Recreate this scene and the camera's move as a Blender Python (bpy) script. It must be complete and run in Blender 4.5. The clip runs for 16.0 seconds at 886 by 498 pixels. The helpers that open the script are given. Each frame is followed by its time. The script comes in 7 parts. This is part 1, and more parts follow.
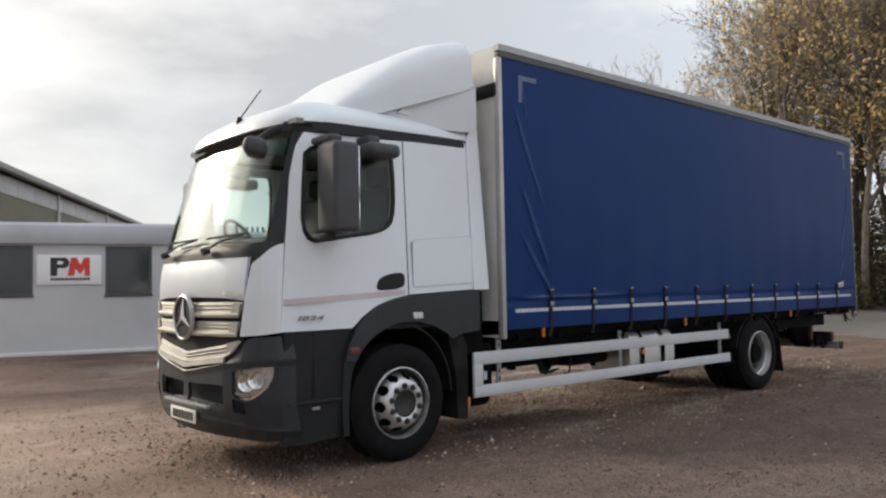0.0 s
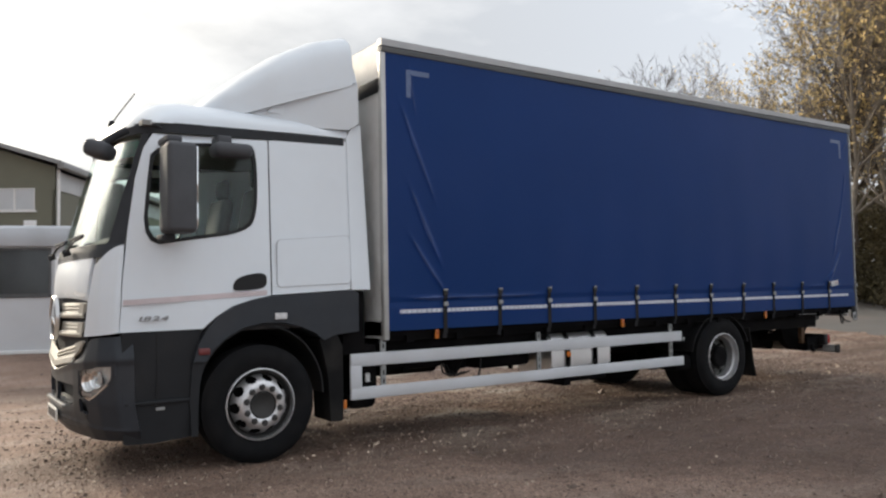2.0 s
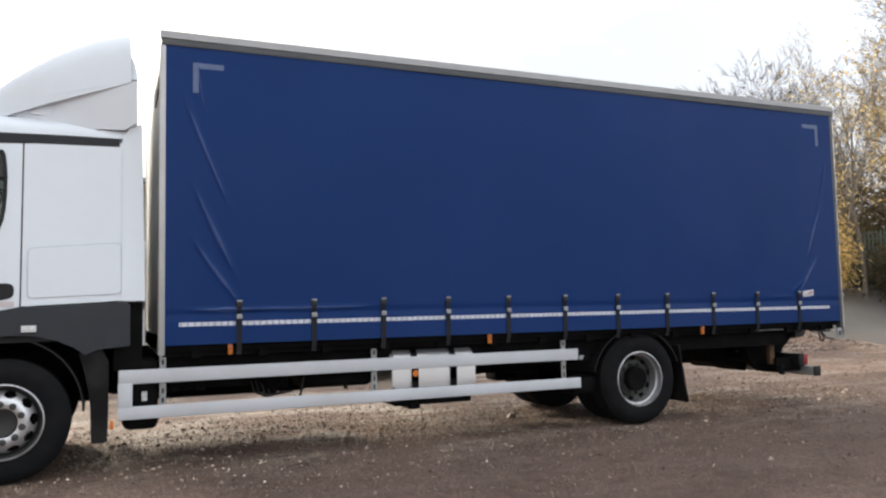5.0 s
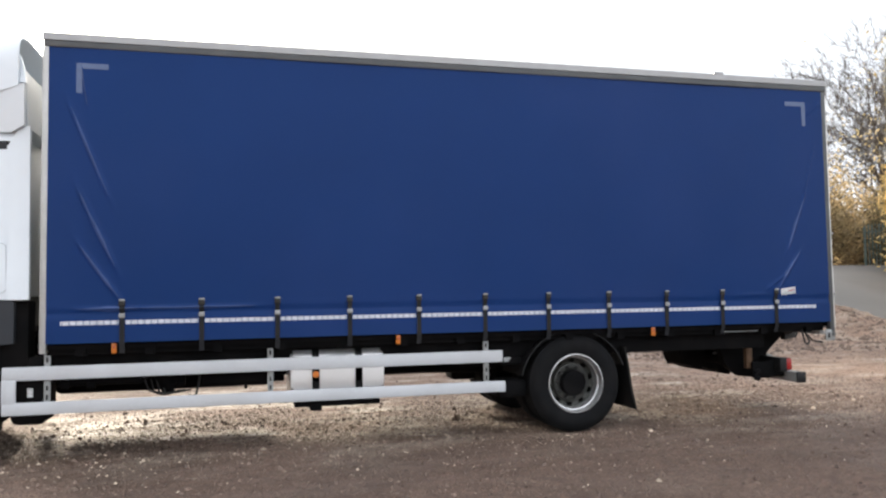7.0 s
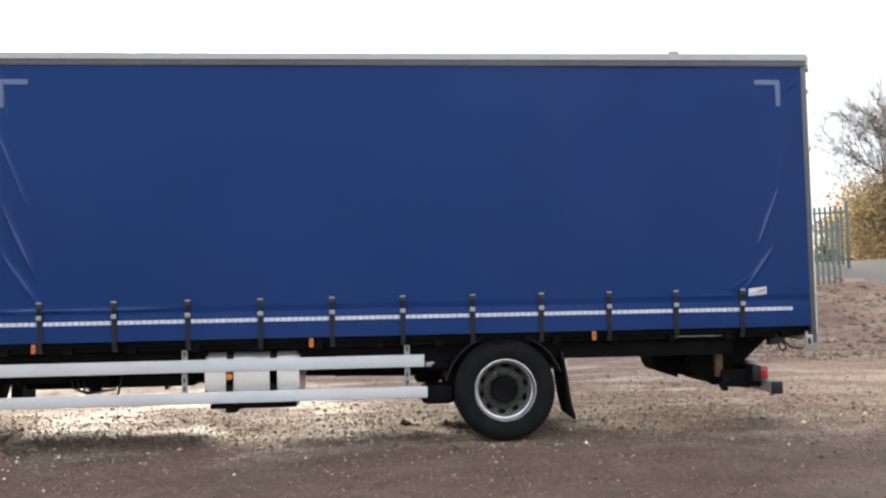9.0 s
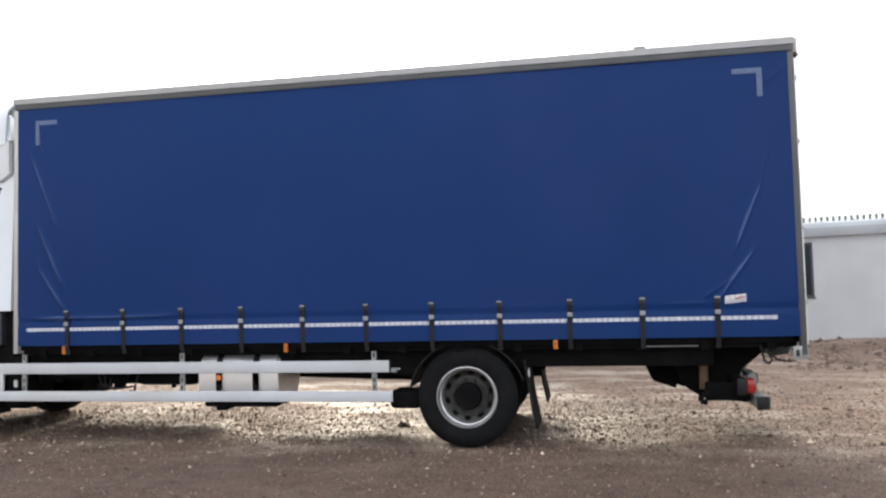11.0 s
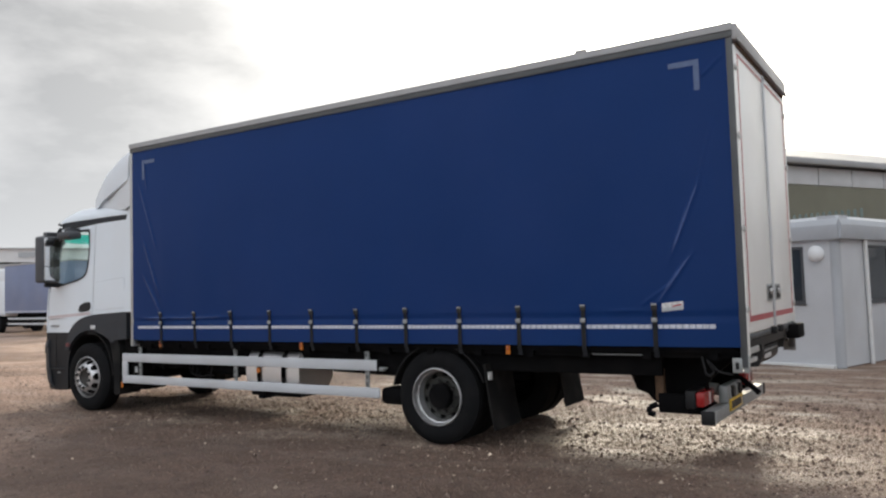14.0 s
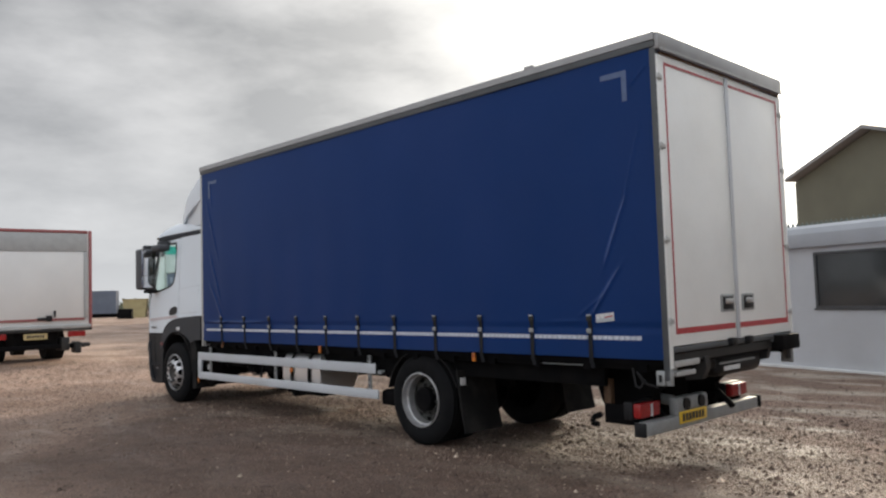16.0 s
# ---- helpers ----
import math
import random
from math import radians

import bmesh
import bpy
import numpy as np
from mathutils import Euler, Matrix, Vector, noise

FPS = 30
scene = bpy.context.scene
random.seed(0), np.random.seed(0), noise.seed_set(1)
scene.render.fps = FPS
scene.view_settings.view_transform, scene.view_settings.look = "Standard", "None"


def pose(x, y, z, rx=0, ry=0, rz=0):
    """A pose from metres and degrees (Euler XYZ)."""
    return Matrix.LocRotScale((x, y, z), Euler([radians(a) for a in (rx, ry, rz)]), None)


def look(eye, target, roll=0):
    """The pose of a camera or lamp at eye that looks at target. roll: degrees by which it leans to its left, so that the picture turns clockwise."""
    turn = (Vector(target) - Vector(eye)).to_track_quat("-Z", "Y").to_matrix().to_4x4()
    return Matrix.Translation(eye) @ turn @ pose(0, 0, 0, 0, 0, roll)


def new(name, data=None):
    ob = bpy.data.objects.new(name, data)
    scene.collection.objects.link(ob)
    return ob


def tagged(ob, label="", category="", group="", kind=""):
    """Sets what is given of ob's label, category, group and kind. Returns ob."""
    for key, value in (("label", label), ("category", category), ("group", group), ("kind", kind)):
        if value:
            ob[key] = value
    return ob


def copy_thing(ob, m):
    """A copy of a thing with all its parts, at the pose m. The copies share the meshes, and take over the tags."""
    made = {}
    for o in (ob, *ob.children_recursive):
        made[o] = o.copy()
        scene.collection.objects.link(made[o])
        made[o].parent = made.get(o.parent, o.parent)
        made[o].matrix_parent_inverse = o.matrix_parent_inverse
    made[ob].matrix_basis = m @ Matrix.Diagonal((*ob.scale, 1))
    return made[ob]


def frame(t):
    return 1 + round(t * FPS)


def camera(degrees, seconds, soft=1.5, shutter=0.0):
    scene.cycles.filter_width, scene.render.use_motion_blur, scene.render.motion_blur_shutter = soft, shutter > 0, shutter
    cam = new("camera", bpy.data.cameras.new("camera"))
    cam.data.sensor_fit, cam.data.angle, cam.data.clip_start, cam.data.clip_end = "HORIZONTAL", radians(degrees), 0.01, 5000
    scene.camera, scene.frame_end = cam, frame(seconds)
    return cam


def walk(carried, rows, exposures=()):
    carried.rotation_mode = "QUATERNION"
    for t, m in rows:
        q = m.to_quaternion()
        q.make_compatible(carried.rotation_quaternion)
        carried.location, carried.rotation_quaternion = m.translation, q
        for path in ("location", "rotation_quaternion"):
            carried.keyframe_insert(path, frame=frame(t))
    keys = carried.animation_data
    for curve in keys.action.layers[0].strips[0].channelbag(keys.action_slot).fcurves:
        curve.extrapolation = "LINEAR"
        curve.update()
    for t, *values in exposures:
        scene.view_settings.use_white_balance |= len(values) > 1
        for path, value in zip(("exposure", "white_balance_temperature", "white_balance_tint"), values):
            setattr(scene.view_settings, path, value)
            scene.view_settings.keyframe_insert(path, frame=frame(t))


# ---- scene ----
cam = camera(59.4, 16.0, soft=2.3)
PATH = [
    (0, (-4.15, -5.305, 1.494), (-2.844, -3.794, 1.593), -1.0),
    (0.5, (-3.767, -5.606, 1.48), (-2.493, -4.067, 1.577), -1.0),
    (1, (-3.358, -5.888, 1.47), (-2.124, -4.317, 1.566), -1.0),
    (1.5, (-2.893, -6.139, 1.469), (-1.705, -4.533, 1.566), -1.0),
    (2, (-2.436, -6.395, 1.468), (-1.322, -4.737, 1.569), -1.1),
    (2.5, (-1.936, -6.499, 1.461), (-0.896, -4.794, 1.561), -1.1),
    (3, (-1.433, -6.669, 1.423), (-0.423, -4.947, 1.545), -1.1),
    (3.5, (-0.92, -6.812, 1.4), (0.028, -5.056, 1.54), -1.2),
    (4, (-0.354, -6.912, 1.392), (0.54, -5.128, 1.534), -1.2),
    (4.5, (0.187, -7.075, 1.374), (1.028, -5.266, 1.522), -1.2),
    (5, (0.754, -7.178, 1.371), (1.551, -5.349, 1.517), -1.2),
    (5.2, (0.975, -7.238, 1.371), (1.758, -5.403, 1.51), -1.1),
    (7.5, (3.437, -7.58, 1.5), (3.848, -5.625, 1.608), -0.8),
    (8, (3.992, -7.609, 1.508), (4.315, -5.638, 1.614), -0.7),
    (8.5, (4.56, -7.594, 1.514), (4.789, -5.61, 1.624), -1.0),
    (9, (5.131, -7.64, 1.509), (5.279, -5.649, 1.614), -1.1),
    (11.3, (7.935, -7.682, 1.6), (7.459, -5.742, 1.701), -1.5),
    (11.5, (8.165, -7.664, 1.6), (7.623, -5.741, 1.703), -1.5),
    (12, (8.734, -7.581, 1.61), (8.075, -5.695, 1.714), -1.6),
    (12.5, (9.33, -7.509, 1.624), (8.587, -5.655, 1.728), -1.6),
    (13, (9.875, -7.292, 1.632), (9.015, -5.489, 1.739), -1.7),
    (13.5, (10.438, -7.116, 1.628), (9.469, -5.37, 1.737), -1.7),
    (14, (10.906, -6.927, 1.615), (9.83, -5.244, 1.727), -1.7),
    (14.5, (11.46, -6.683, 1.622), (10.26, -5.087, 1.737), -1.7),
    (15, (11.967, -6.433, 1.63), (10.661, -4.923, 1.748), -1.8),
    (15.5, (12.427, -6.157, 1.651), (11.053, -4.708, 1.772), -1.7),
    (16, (12.912, -5.864, 1.673), (11.473, -4.48, 1.793), -1.8),
]
E_EXPO = 0.9
SUN_AZ, SUN_EL = -15.5, 22.5   # degrees from +y towards +x, and above the horizon
walk(cam, [(t, look(eye, target, roll)) for t, eye, target, roll in PATH], [(t, E_EXPO + e, 6500, 10) for t, e in ((0.0, -0.13), (2.0, 0.03), (3.5, 0.27), (5.0, 0.52), (7.5, 0.86), (9.0, 0.88), (12.0, 0.66), (13.0, 0.42), (14.5, 0.06), (16.0, -0.06))])

# ---- world and sun ----
SUN_DIR = Vector((math.sin(radians(SUN_AZ)) * math.cos(radians(SUN_EL)), math.cos(radians(SUN_AZ)) * math.cos(radians(SUN_EL)), math.sin(radians(SUN_EL))))
world = bpy.data.worlds.new("overcast_sky")
scene.world = world
world.use_nodes = True
wn, wl = world.node_tree.nodes, world.node_tree.links
wn.clear()


def wnode(kind, **kw):
    n = wn.new(kind)
    for k, v in kw.items():
        n.inputs[k].default_value = v
    return n


def wmath(op, a, b=None, clamp=False):
    n = wn.new("ShaderNodeMath")
    n.operation, n.use_clamp = op, clamp
    for i, v in enumerate((a, b)):
        if v is None:
            continue
        if isinstance(v, (int, float)):
            n.inputs[i].default_value = v
        else:
            wl.new(v, n.inputs[i])
    return n.outputs[0]


def wmix(fac, a, b, blend="MIX"):
    n = wn.new("ShaderNodeMix")
    n.data_type, n.blend_type = "RGBA", blend
    for i, v in ((0, fac), (6, a), (7, b)):
        if isinstance(v, (int, float)):
            n.inputs[i].default_value = v
        elif isinstance(v, tuple):
            n.inputs[i].default_value = (*v, 1)
        else:
            wl.new(v, n.inputs[i])
    return n.outputs[2]


w_out = wn.new("ShaderNodeOutputWorld")
w_bg = wnode("ShaderNodeBackground", Strength=1.0)
w_co = wn.new("ShaderNodeTexCoord")
w_sky = wn.new("ShaderNodeTexSky")
w_sky.sky_type, w_sky.sun_disc = "NISHITA", False
w_sky.sun_elevation, w_sky.sun_rotation = radians(SUN_EL), radians(SUN_AZ)
w_dot = wn.new("ShaderNodeVectorMath")
w_dot.operation = "DOT_PRODUCT"
w_dot.inputs[1].default_value = SUN_DIR
wl.new(w_co.outputs["Generated"], w_dot.inputs[0])
w_side = wn.new("ShaderNodeVectorMath")
w_side.operation = "DOT_PRODUCT"
w_side.inputs[1].default_value = (0.85, -0.66, 0.30)
wl.new(w_co.outputs["Generated"], w_side.inputs[0])
w_up = wmath("MAXIMUM", w_dot.outputs["Value"], 0.0)
w_near = wmath("POWER", w_up, 4.5)      # the bright cloud round the sun
w_wide = wmath("POWER", w_up, 15.0)
w_halo = wmath("POWER", w_up, 60.0)
w_map = wn.new("ShaderNodeMapping")
w_map.inputs["Scale"].default_value = (1.0, 1.0, 2.6)
wl.new(w_co.outputs["Generated"], w_map.inputs["Vector"])
w_n1 = wnode("ShaderNodeTexNoise", Scale=2.6, Detail=7.0, Roughness=0.55)
wl.new(w_map.outputs[0], w_n1.inputs["Vector"])
w_n2 = wnode("ShaderNodeTexNoise", Scale=1.3, Detail=4.0, Roughness=0.5)
wl.new(w_map.outputs[0], w_n2.inputs["Vector"])
w_cl = wmath("MULTIPLY", wmath("SUBTRACT", w_n1.outputs[0], 0.42), 4.6, True)
w_thin = wmath("ADD", wmath("MULTIPLY", w_side.outputs["Value"], 0.70), 0.42, True)   # the cloud is thicker to one side
w_grey = wmix(w_thin, wmix(w_cl, (0.175, 0.182, 0.194), (0.34, 0.345, 0.355)), wmix(w_cl, (0.50, 0.535, 0.585), (0.70, 0.715, 0.735)))
w_blue = wmix(1.0, w_sky.outputs[0], (0.055, 0.055, 0.055), "MULTIPLY")
w_gap = wmath("MULTIPLY", wmath("SUBTRACT", w_n2.outputs[0], 0.56), 5.0, True)
w_base = wmix(wmath("MULTIPLY", w_gap, 0.5), w_grey, w_blue)
w_part = wmath("ADD", wmath("MULTIPLY", w_cl, 0.45), 0.62)
w_lit = wmix(wmath("MULTIPLY", w_near, w_part), w_base, (0.66, 0.645, 0.61))
w_lit2 = wmix(w_halo, wmix(wmath("MULTIPLY", w_wide, w_part), w_lit, (1.35, 1.29, 1.18)), (5.5, 5.1, 4.4))
w_xyz = wn.new("ShaderNodeSeparateXYZ")
wl.new(w_co.outputs["Generated"], w_xyz.inputs[0])
w_haze = wmath("MULTIPLY", wmath("POWER", wmath("SUBTRACT", 1.0, wmath("MULTIPLY", wmath("ABSOLUTE", w_xyz.outputs[2]), 3.2, True), True), 1.5), 0.55)
w_lit3 = wmix(w_haze, w_lit2, (0.52, 0.53, 0.54), "LIGHTEN")
w_zen = wmath("ADD", wmath("MULTIPLY", wmath("MULTIPLY", wmath("SUBTRACT", w_xyz.outputs[2], 0.42), 1.9, True), 0.42), 1.0)   # an overcast sky is brightest overhead
w_hi = wn.new("ShaderNodeVectorMath")
w_hi.operation = "SCALE"
wl.new(w_lit3, w_hi.inputs[0])
wl.new(w_zen, w_hi.inputs["Scale"])
wl.new(w_hi.outputs[0], w_bg.inputs["Color"])
wl.new(w_bg.outputs[0], w_out.inputs["Surface"])

sun = new("sun", bpy.data.lights.new("sun", "SUN"))
sun.data.energy, sun.data.angle, sun.data.color = 1.6, radians(9.0), (1.0, 0.87, 0.69)
sun.matrix_world = look(SUN_DIR * 60, (0, 0, 0))

# ---- materials ----
def material(name, color, rough=0.5, metal=0.0, var=0.12, scale=6.0, fine=60.0, bump=0.0, bump_scale=40.0, dirt=None, dirt_amount=0.3, random_tint=0.0, island=False, spec=0.5, coords="Object", see=0.0, see_color=None):
    """A surface with a large and a fine variation, optional dirt in patches and a fine relief."""
    m = bpy.data.materials.new(name)
    m.use_nodes = True
    n, l = m.node_tree.nodes, m.node_tree.links
    bsdf = n["Principled BSDF"]
    bsdf.inputs["Metallic"].default_value = metal
    bsdf.inputs["Specular IOR Level"].default_value = spec
    co = n.new("ShaderNodeTexCoord")

    def noise_tex(s, detail=4.0):
        t = n.new("ShaderNodeTexNoise")
        t.inputs["Scale"].default_value, t.inputs["Detail"].default_value = s, detail
        l.new(co.outputs[coords], t.inputs["Vector"])
        return t.outputs[0]

    def mix(fac, a, b, blend="MIX"):
        x = n.new("ShaderNodeMix")
        x.data_type, x.blend_type = "RGBA", blend
        for i, v in ((0, fac), (6, a), (7, b)):
            if isinstance(v, (int, float)):
                x.inputs[i].default_value = v
            elif isinstance(v, tuple):
                x.inputs[i].default_value = (*v[:3], 1)
            else:
                l.new(v, x.inputs[i])
        return x.outputs[2]

    def ramp(v, lo, hi):
        r = n.new("ShaderNodeMapRange")
        r.inputs["From Min"].default_value, r.inputs["From Max"].default_value = lo, hi
        l.new(v, r.inputs["Value"])
        return r.outputs[0]

    big, small = noise_tex(scale), noise_tex(fine)
    lo, hi = tuple(c * (1 - var) for c in color), tuple(min(1.0, c * (1 + var)) for c in color)
    c = mix(ramp(big, 0.3, 0.7), lo, hi)
    c = mix(var, c, mix(ramp(small, 0.35, 0.65), tuple(x * 0.6 for x in color), tuple(min(1.0, x * 1.4) for x in color)))
    if dirt:
        c = mix(mix(ramp(noise_tex(scale * 0.6, 6.0), 0.45, 0.75), (0, 0, 0), (dirt_amount,) * 3), c, dirt)
    if random_tint:
        if island:
            g = n.new("ShaderNodeNewGeometry").outputs["Random Per Island"]
        else:
            g = n.new("ShaderNodeObjectInfo").outputs["Random"]
        c = mix(g, mix(1.0, c, (1 - random_tint,) * 3, "MULTIPLY"), mix(1.0, c, (1 + random_tint,) * 3, "MULTIPLY"))
    l.new(c, bsdf.inputs["Base Color"])
    r = n.new("ShaderNodeMapRange")
    r.inputs["To Min"].default_value, r.inputs["To Max"].default_value = max(0.02, rough - 0.08), min(1.0, rough + 0.08)
    l.new(small, r.inputs["Value"])
    l.new(r.outputs[0], bsdf.inputs["Roughness"])
    if bump:
        b = n.new("ShaderNodeBump")
        b.inputs["Strength"].default_value, b.inputs["Distance"].default_value = min(1.0, bump * 20), bump
        l.new(noise_tex(bump_scale, 6.0), b.inputs["Height"])
        l.new(b.outputs[0], bsdf.inputs["Normal"])
    if see:      # a thin sheet that lets some light through
        tl, ms = n.new("ShaderNodeBsdfTranslucent"), n.new("ShaderNodeMixShader")
        if see_color:
            tl.inputs[0].default_value = (*see_color, 1)
        else:
            l.new(c, tl.inputs[0])
        ms.inputs[0].default_value = see
        l.new(bsdf.outputs[0], ms.inputs[1])
        l.new(tl.outputs[0], ms.inputs[2])
        l.new(ms.outputs[0], n["Material Output"].inputs["Surface"])
    return m


def glass(name, tint, through_amount=0.9, rough=0.02):
    m = bpy.data.materials.new(name)
    m.use_nodes = True
    n, l = m.node_tree.nodes, m.node_tree.links
    n.clear()
    out, mix_s = n.new("ShaderNodeOutputMaterial"), n.new("ShaderNodeMixShader")
    tr, gl, fr = n.new("ShaderNodeBsdfTransparent"), n.new("ShaderNodeBsdfGlossy"), n.new("ShaderNodeLayerWeight")
    pw, sc = n.new("ShaderNodeMath"), n.new("ShaderNodeMath")
    pw.operation, sc.operation = "POWER", "MULTIPLY_ADD"
    pw.inputs[1].default_value, sc.inputs[1].default_value, sc.inputs[2].default_value = 4.0, 0.55, 0.022
    tr.inputs[0].default_value = (*(c * through_amount for c in tint), 1)
    gl.inputs["Roughness"].default_value = rough
    fr.inputs[0].default_value = 0.5
    l.new(fr.outputs["Facing"], pw.inputs[0])
    l.new(pw.outputs[0], sc.inputs[0])
    l.new(sc.outputs[0], mix_s.inputs[0])
    l.new(tr.outputs[0], mix_s.inputs[1])
    l.new(gl.outputs[0], mix_s.inputs[2])
    l.new(mix_s.outputs[0], out.inputs["Surface"])
    return m


M_WHITE = material("white_cab_paint", (0.655, 0.70, 0.745), 0.36, var=0.015, scale=1.5, fine=9, dirt=(0.45, 0.42, 0.38), dirt_amount=0.12)
M_DARK = material("dark_grey_plastic", (0.0195, 0.0235, 0.030), 0.5, spec=0.35, var=0.12, bump=0.001, bump_scale=300, dirt=(0.06, 0.056, 0.055), dirt_amount=0.2)
M_SKIRT = material("black_step_plastic", (0.0095, 0.011, 0.0135), 0.55, var=0.12, spec=0.3, bump=0.001, bump_scale=300, dirt=(0.03, 0.028, 0.027), dirt_amount=0.2)
M_BLACK = material("black_plastic", (0.012, 0.012, 0.013), 0.5, var=0.15, spec=0.25)
M_RUBBER = material("tyre_rubber", (0.0072, 0.0075, 0.0084), 0.85, spec=0.12, var=0.2, scale=9, dirt=(0.032, 0.027, 0.024), dirt_amount=0.16, bump=0.001, bump_scale=120)
M_ALLOY = material("polished_wheel_steel", (0.55, 0.55, 0.56), 0.36, 0.75, var=0.1, scale=14, dirt=(0.25, 0.21, 0.18), dirt_amount=0.3)
M_CLEAR = glass("clear_lens", (0.97, 0.98, 0.98))
M_DISC = material("dirty_wheel_disc", (0.036, 0.038, 0.034), 0.5, 0.4, var=0.2, scale=14, dirt=(0.06, 0.05, 0.045), dirt_amount=0.5)
M_HUB = material("greasy_hub", (0.018, 0.018, 0.018), 0.6, 0.1, dirt=(0.05, 0.043, 0.037))
M_NUT = material("dull_wheel_nut", (0.055, 0.055, 0.056), 0.5, 0.4, dirt=(0.06, 0.05, 0.04))
M_BARREL = material("shaded_wheel_barrel", (0.10, 0.10, 0.10), 0.4, 0.7, var=0.12, scale=10, dirt=(0.08, 0.07, 0.06), dirt_amount=0.4)
M_FLAP = material("dusty_mudflap_rubber", (0.0084, 0.0084, 0.0088), 0.85, var=0.2, scale=5, spec=0.12, dirt=(0.06, 0.055, 0.05), dirt_amount=0.35)
M_RAIL = material("side_guard_aluminium", (0.50, 0.515, 0.54), 0.55, 0.05, var=0.06, scale=2, dirt=(0.4, 0.36, 0.32), dirt_amount=0.18)
M_GALV = material("galvanised_steel", (0.30, 0.31, 0.31), 0.62, 0.35, var=0.15, scale=10, dirt=(0.2, 0.17, 0.14))
M_PILLAR = material("grey_body_pillar", (0.44, 0.44, 0.43), 0.45, 0.3, var=0.08, dirt=(0.25, 0.23, 0.2), dirt_amount=0.2)
M_CANT = material("roof_rail_grey", (0.33, 0.33, 0.335), 0.45, 0.3, var=0.06, dirt=(0.3, 0.28, 0.26), dirt_amount=0.3)
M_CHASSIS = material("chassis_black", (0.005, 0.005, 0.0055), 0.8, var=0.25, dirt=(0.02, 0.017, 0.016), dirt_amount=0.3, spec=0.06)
M_TANK = material("brushed_tank_aluminium", (0.78, 0.78, 0.78), 0.36, 0.85, var=0.02, scale=3, dirt=(0.4, 0.36, 0.32), dirt_amount=0.2)
M_STRAP = material("grey_strap_webbing", (0.016, 0.017, 0.020), 0.8, var=0.2, bump=0.001, bump_scale=500, dirt=(0.05, 0.045, 0.04), spec=0.2)
M_MARK = material("grey_corner_tape", (0.075, 0.112, 0.22), 0.4, var=0.12, scale=20)
M_TAPE = material("white_reflective_tape", (0.50, 0.52, 0.59), 0.3, var=0.2, scale=30, fine=110)
M_REDTAPE = material("red_reflective_tape", (0.36, 0.035, 0.04), 0.35, var=0.1, scale=12)
M_DOORW = material("white_rear_door", (0.78, 0.78, 0.76), 0.4, var=0.04, scale=1.5, dirt=(0.42, 0.39, 0.34), dirt_amount=0.2)
M_AMBER = material("amber_reflector", (0.58, 0.17, 0.022), 0.3, var=0.1)
M_REDL = material("red_lamp_lens", (0.30, 0.018, 0.018), 0.18, var=0.15, scale=30)
M_CHROME = material("chrome", (0.62, 0.62, 0.62), 0.32, 1.0, var=0.02)
M_LENS = material("headlamp_reflector", (0.88, 0.89, 0.90), 0.22, 0.6, var=0.25, scale=40)
M_REFL = material("lamp_bowl", (0.92, 0.92, 0.92), 0.08, 1.0, var=0.02)
M_PLATEW = material("white_number_plate", (0.78, 0.78, 0.74), 0.35, var=0.05)
M_PLATEF = material("faded_number_plate", (0.56, 0.45, 0.22), 0.45, var=0.1)
M_PLATEY = material("yellow_number_plate", (0.72, 0.47, 0.04), 0.35, var=0.05)
M_SEAT = material("cab_trim", (0.04, 0.04, 0.043), 0.8, var=0.2)
M_TRACK = material("dark_grey_track_cover", (0.075, 0.08, 0.085), 0.55, 0.2, var=0.12, scale=3, dirt=(0.14, 0.13, 0.12), dirt_amount=0.3)
M_TRIM = material("grey_cab_lining", (0.20, 0.20, 0.19), 0.8, var=0.1)
M_MIRROR = material("mirror_glass", (0.85, 0.86, 0.87), 0.03, 1.0, var=0.01)
M_GLASS = glass("green_tinted_cab_glass", (0.93, 0.985, 0.965), 0.97)
M_BAND = glass("green_sun_band", (0.12, 0.72, 0.62), 0.95)
M_MATTE = material("matt_black_plastic", (0.03, 0.032, 0.036), 0.75, var=0.15, spec=0.25)
M_MIRH = material("mirror_housing_grey", (0.058, 0.061, 0.068), 0.6, var=0.1, spec=0.35)
M_DULLRED = material("dull_red_lens", (0.13, 0.02, 0.02), 0.4, var=0.15, scale=30)
M_BEIGE = material("beige_silver_paint", (0.42, 0.40, 0.345), 0.65, 0.0, var=0.06, scale=8, dirt=(0.22, 0.19, 0.15), dirt_amount=0.25)
M_ROOFSHEET = material("translucent_roof_sheet", (0.7, 0.7, 0.68), 0.5, var=0.05, see=0.6)
M_STICK = material("white_sticker", (0.55, 0.55, 0.55), 0.45, var=0.3, scale=45)
M_GREYLETTER = material("grey_lettering", (0.22, 0.225, 0.235), 0.3, 0.6, var=0.05)
M_PINSTRIPE = material("faded_pink_stripe", (0.52, 0.45, 0.46), 0.4, var=0.08)
M_OCHRE = material("rusty_ochre_bracket", (0.10, 0.055, 0.028), 0.7, var=0.3, scale=20)

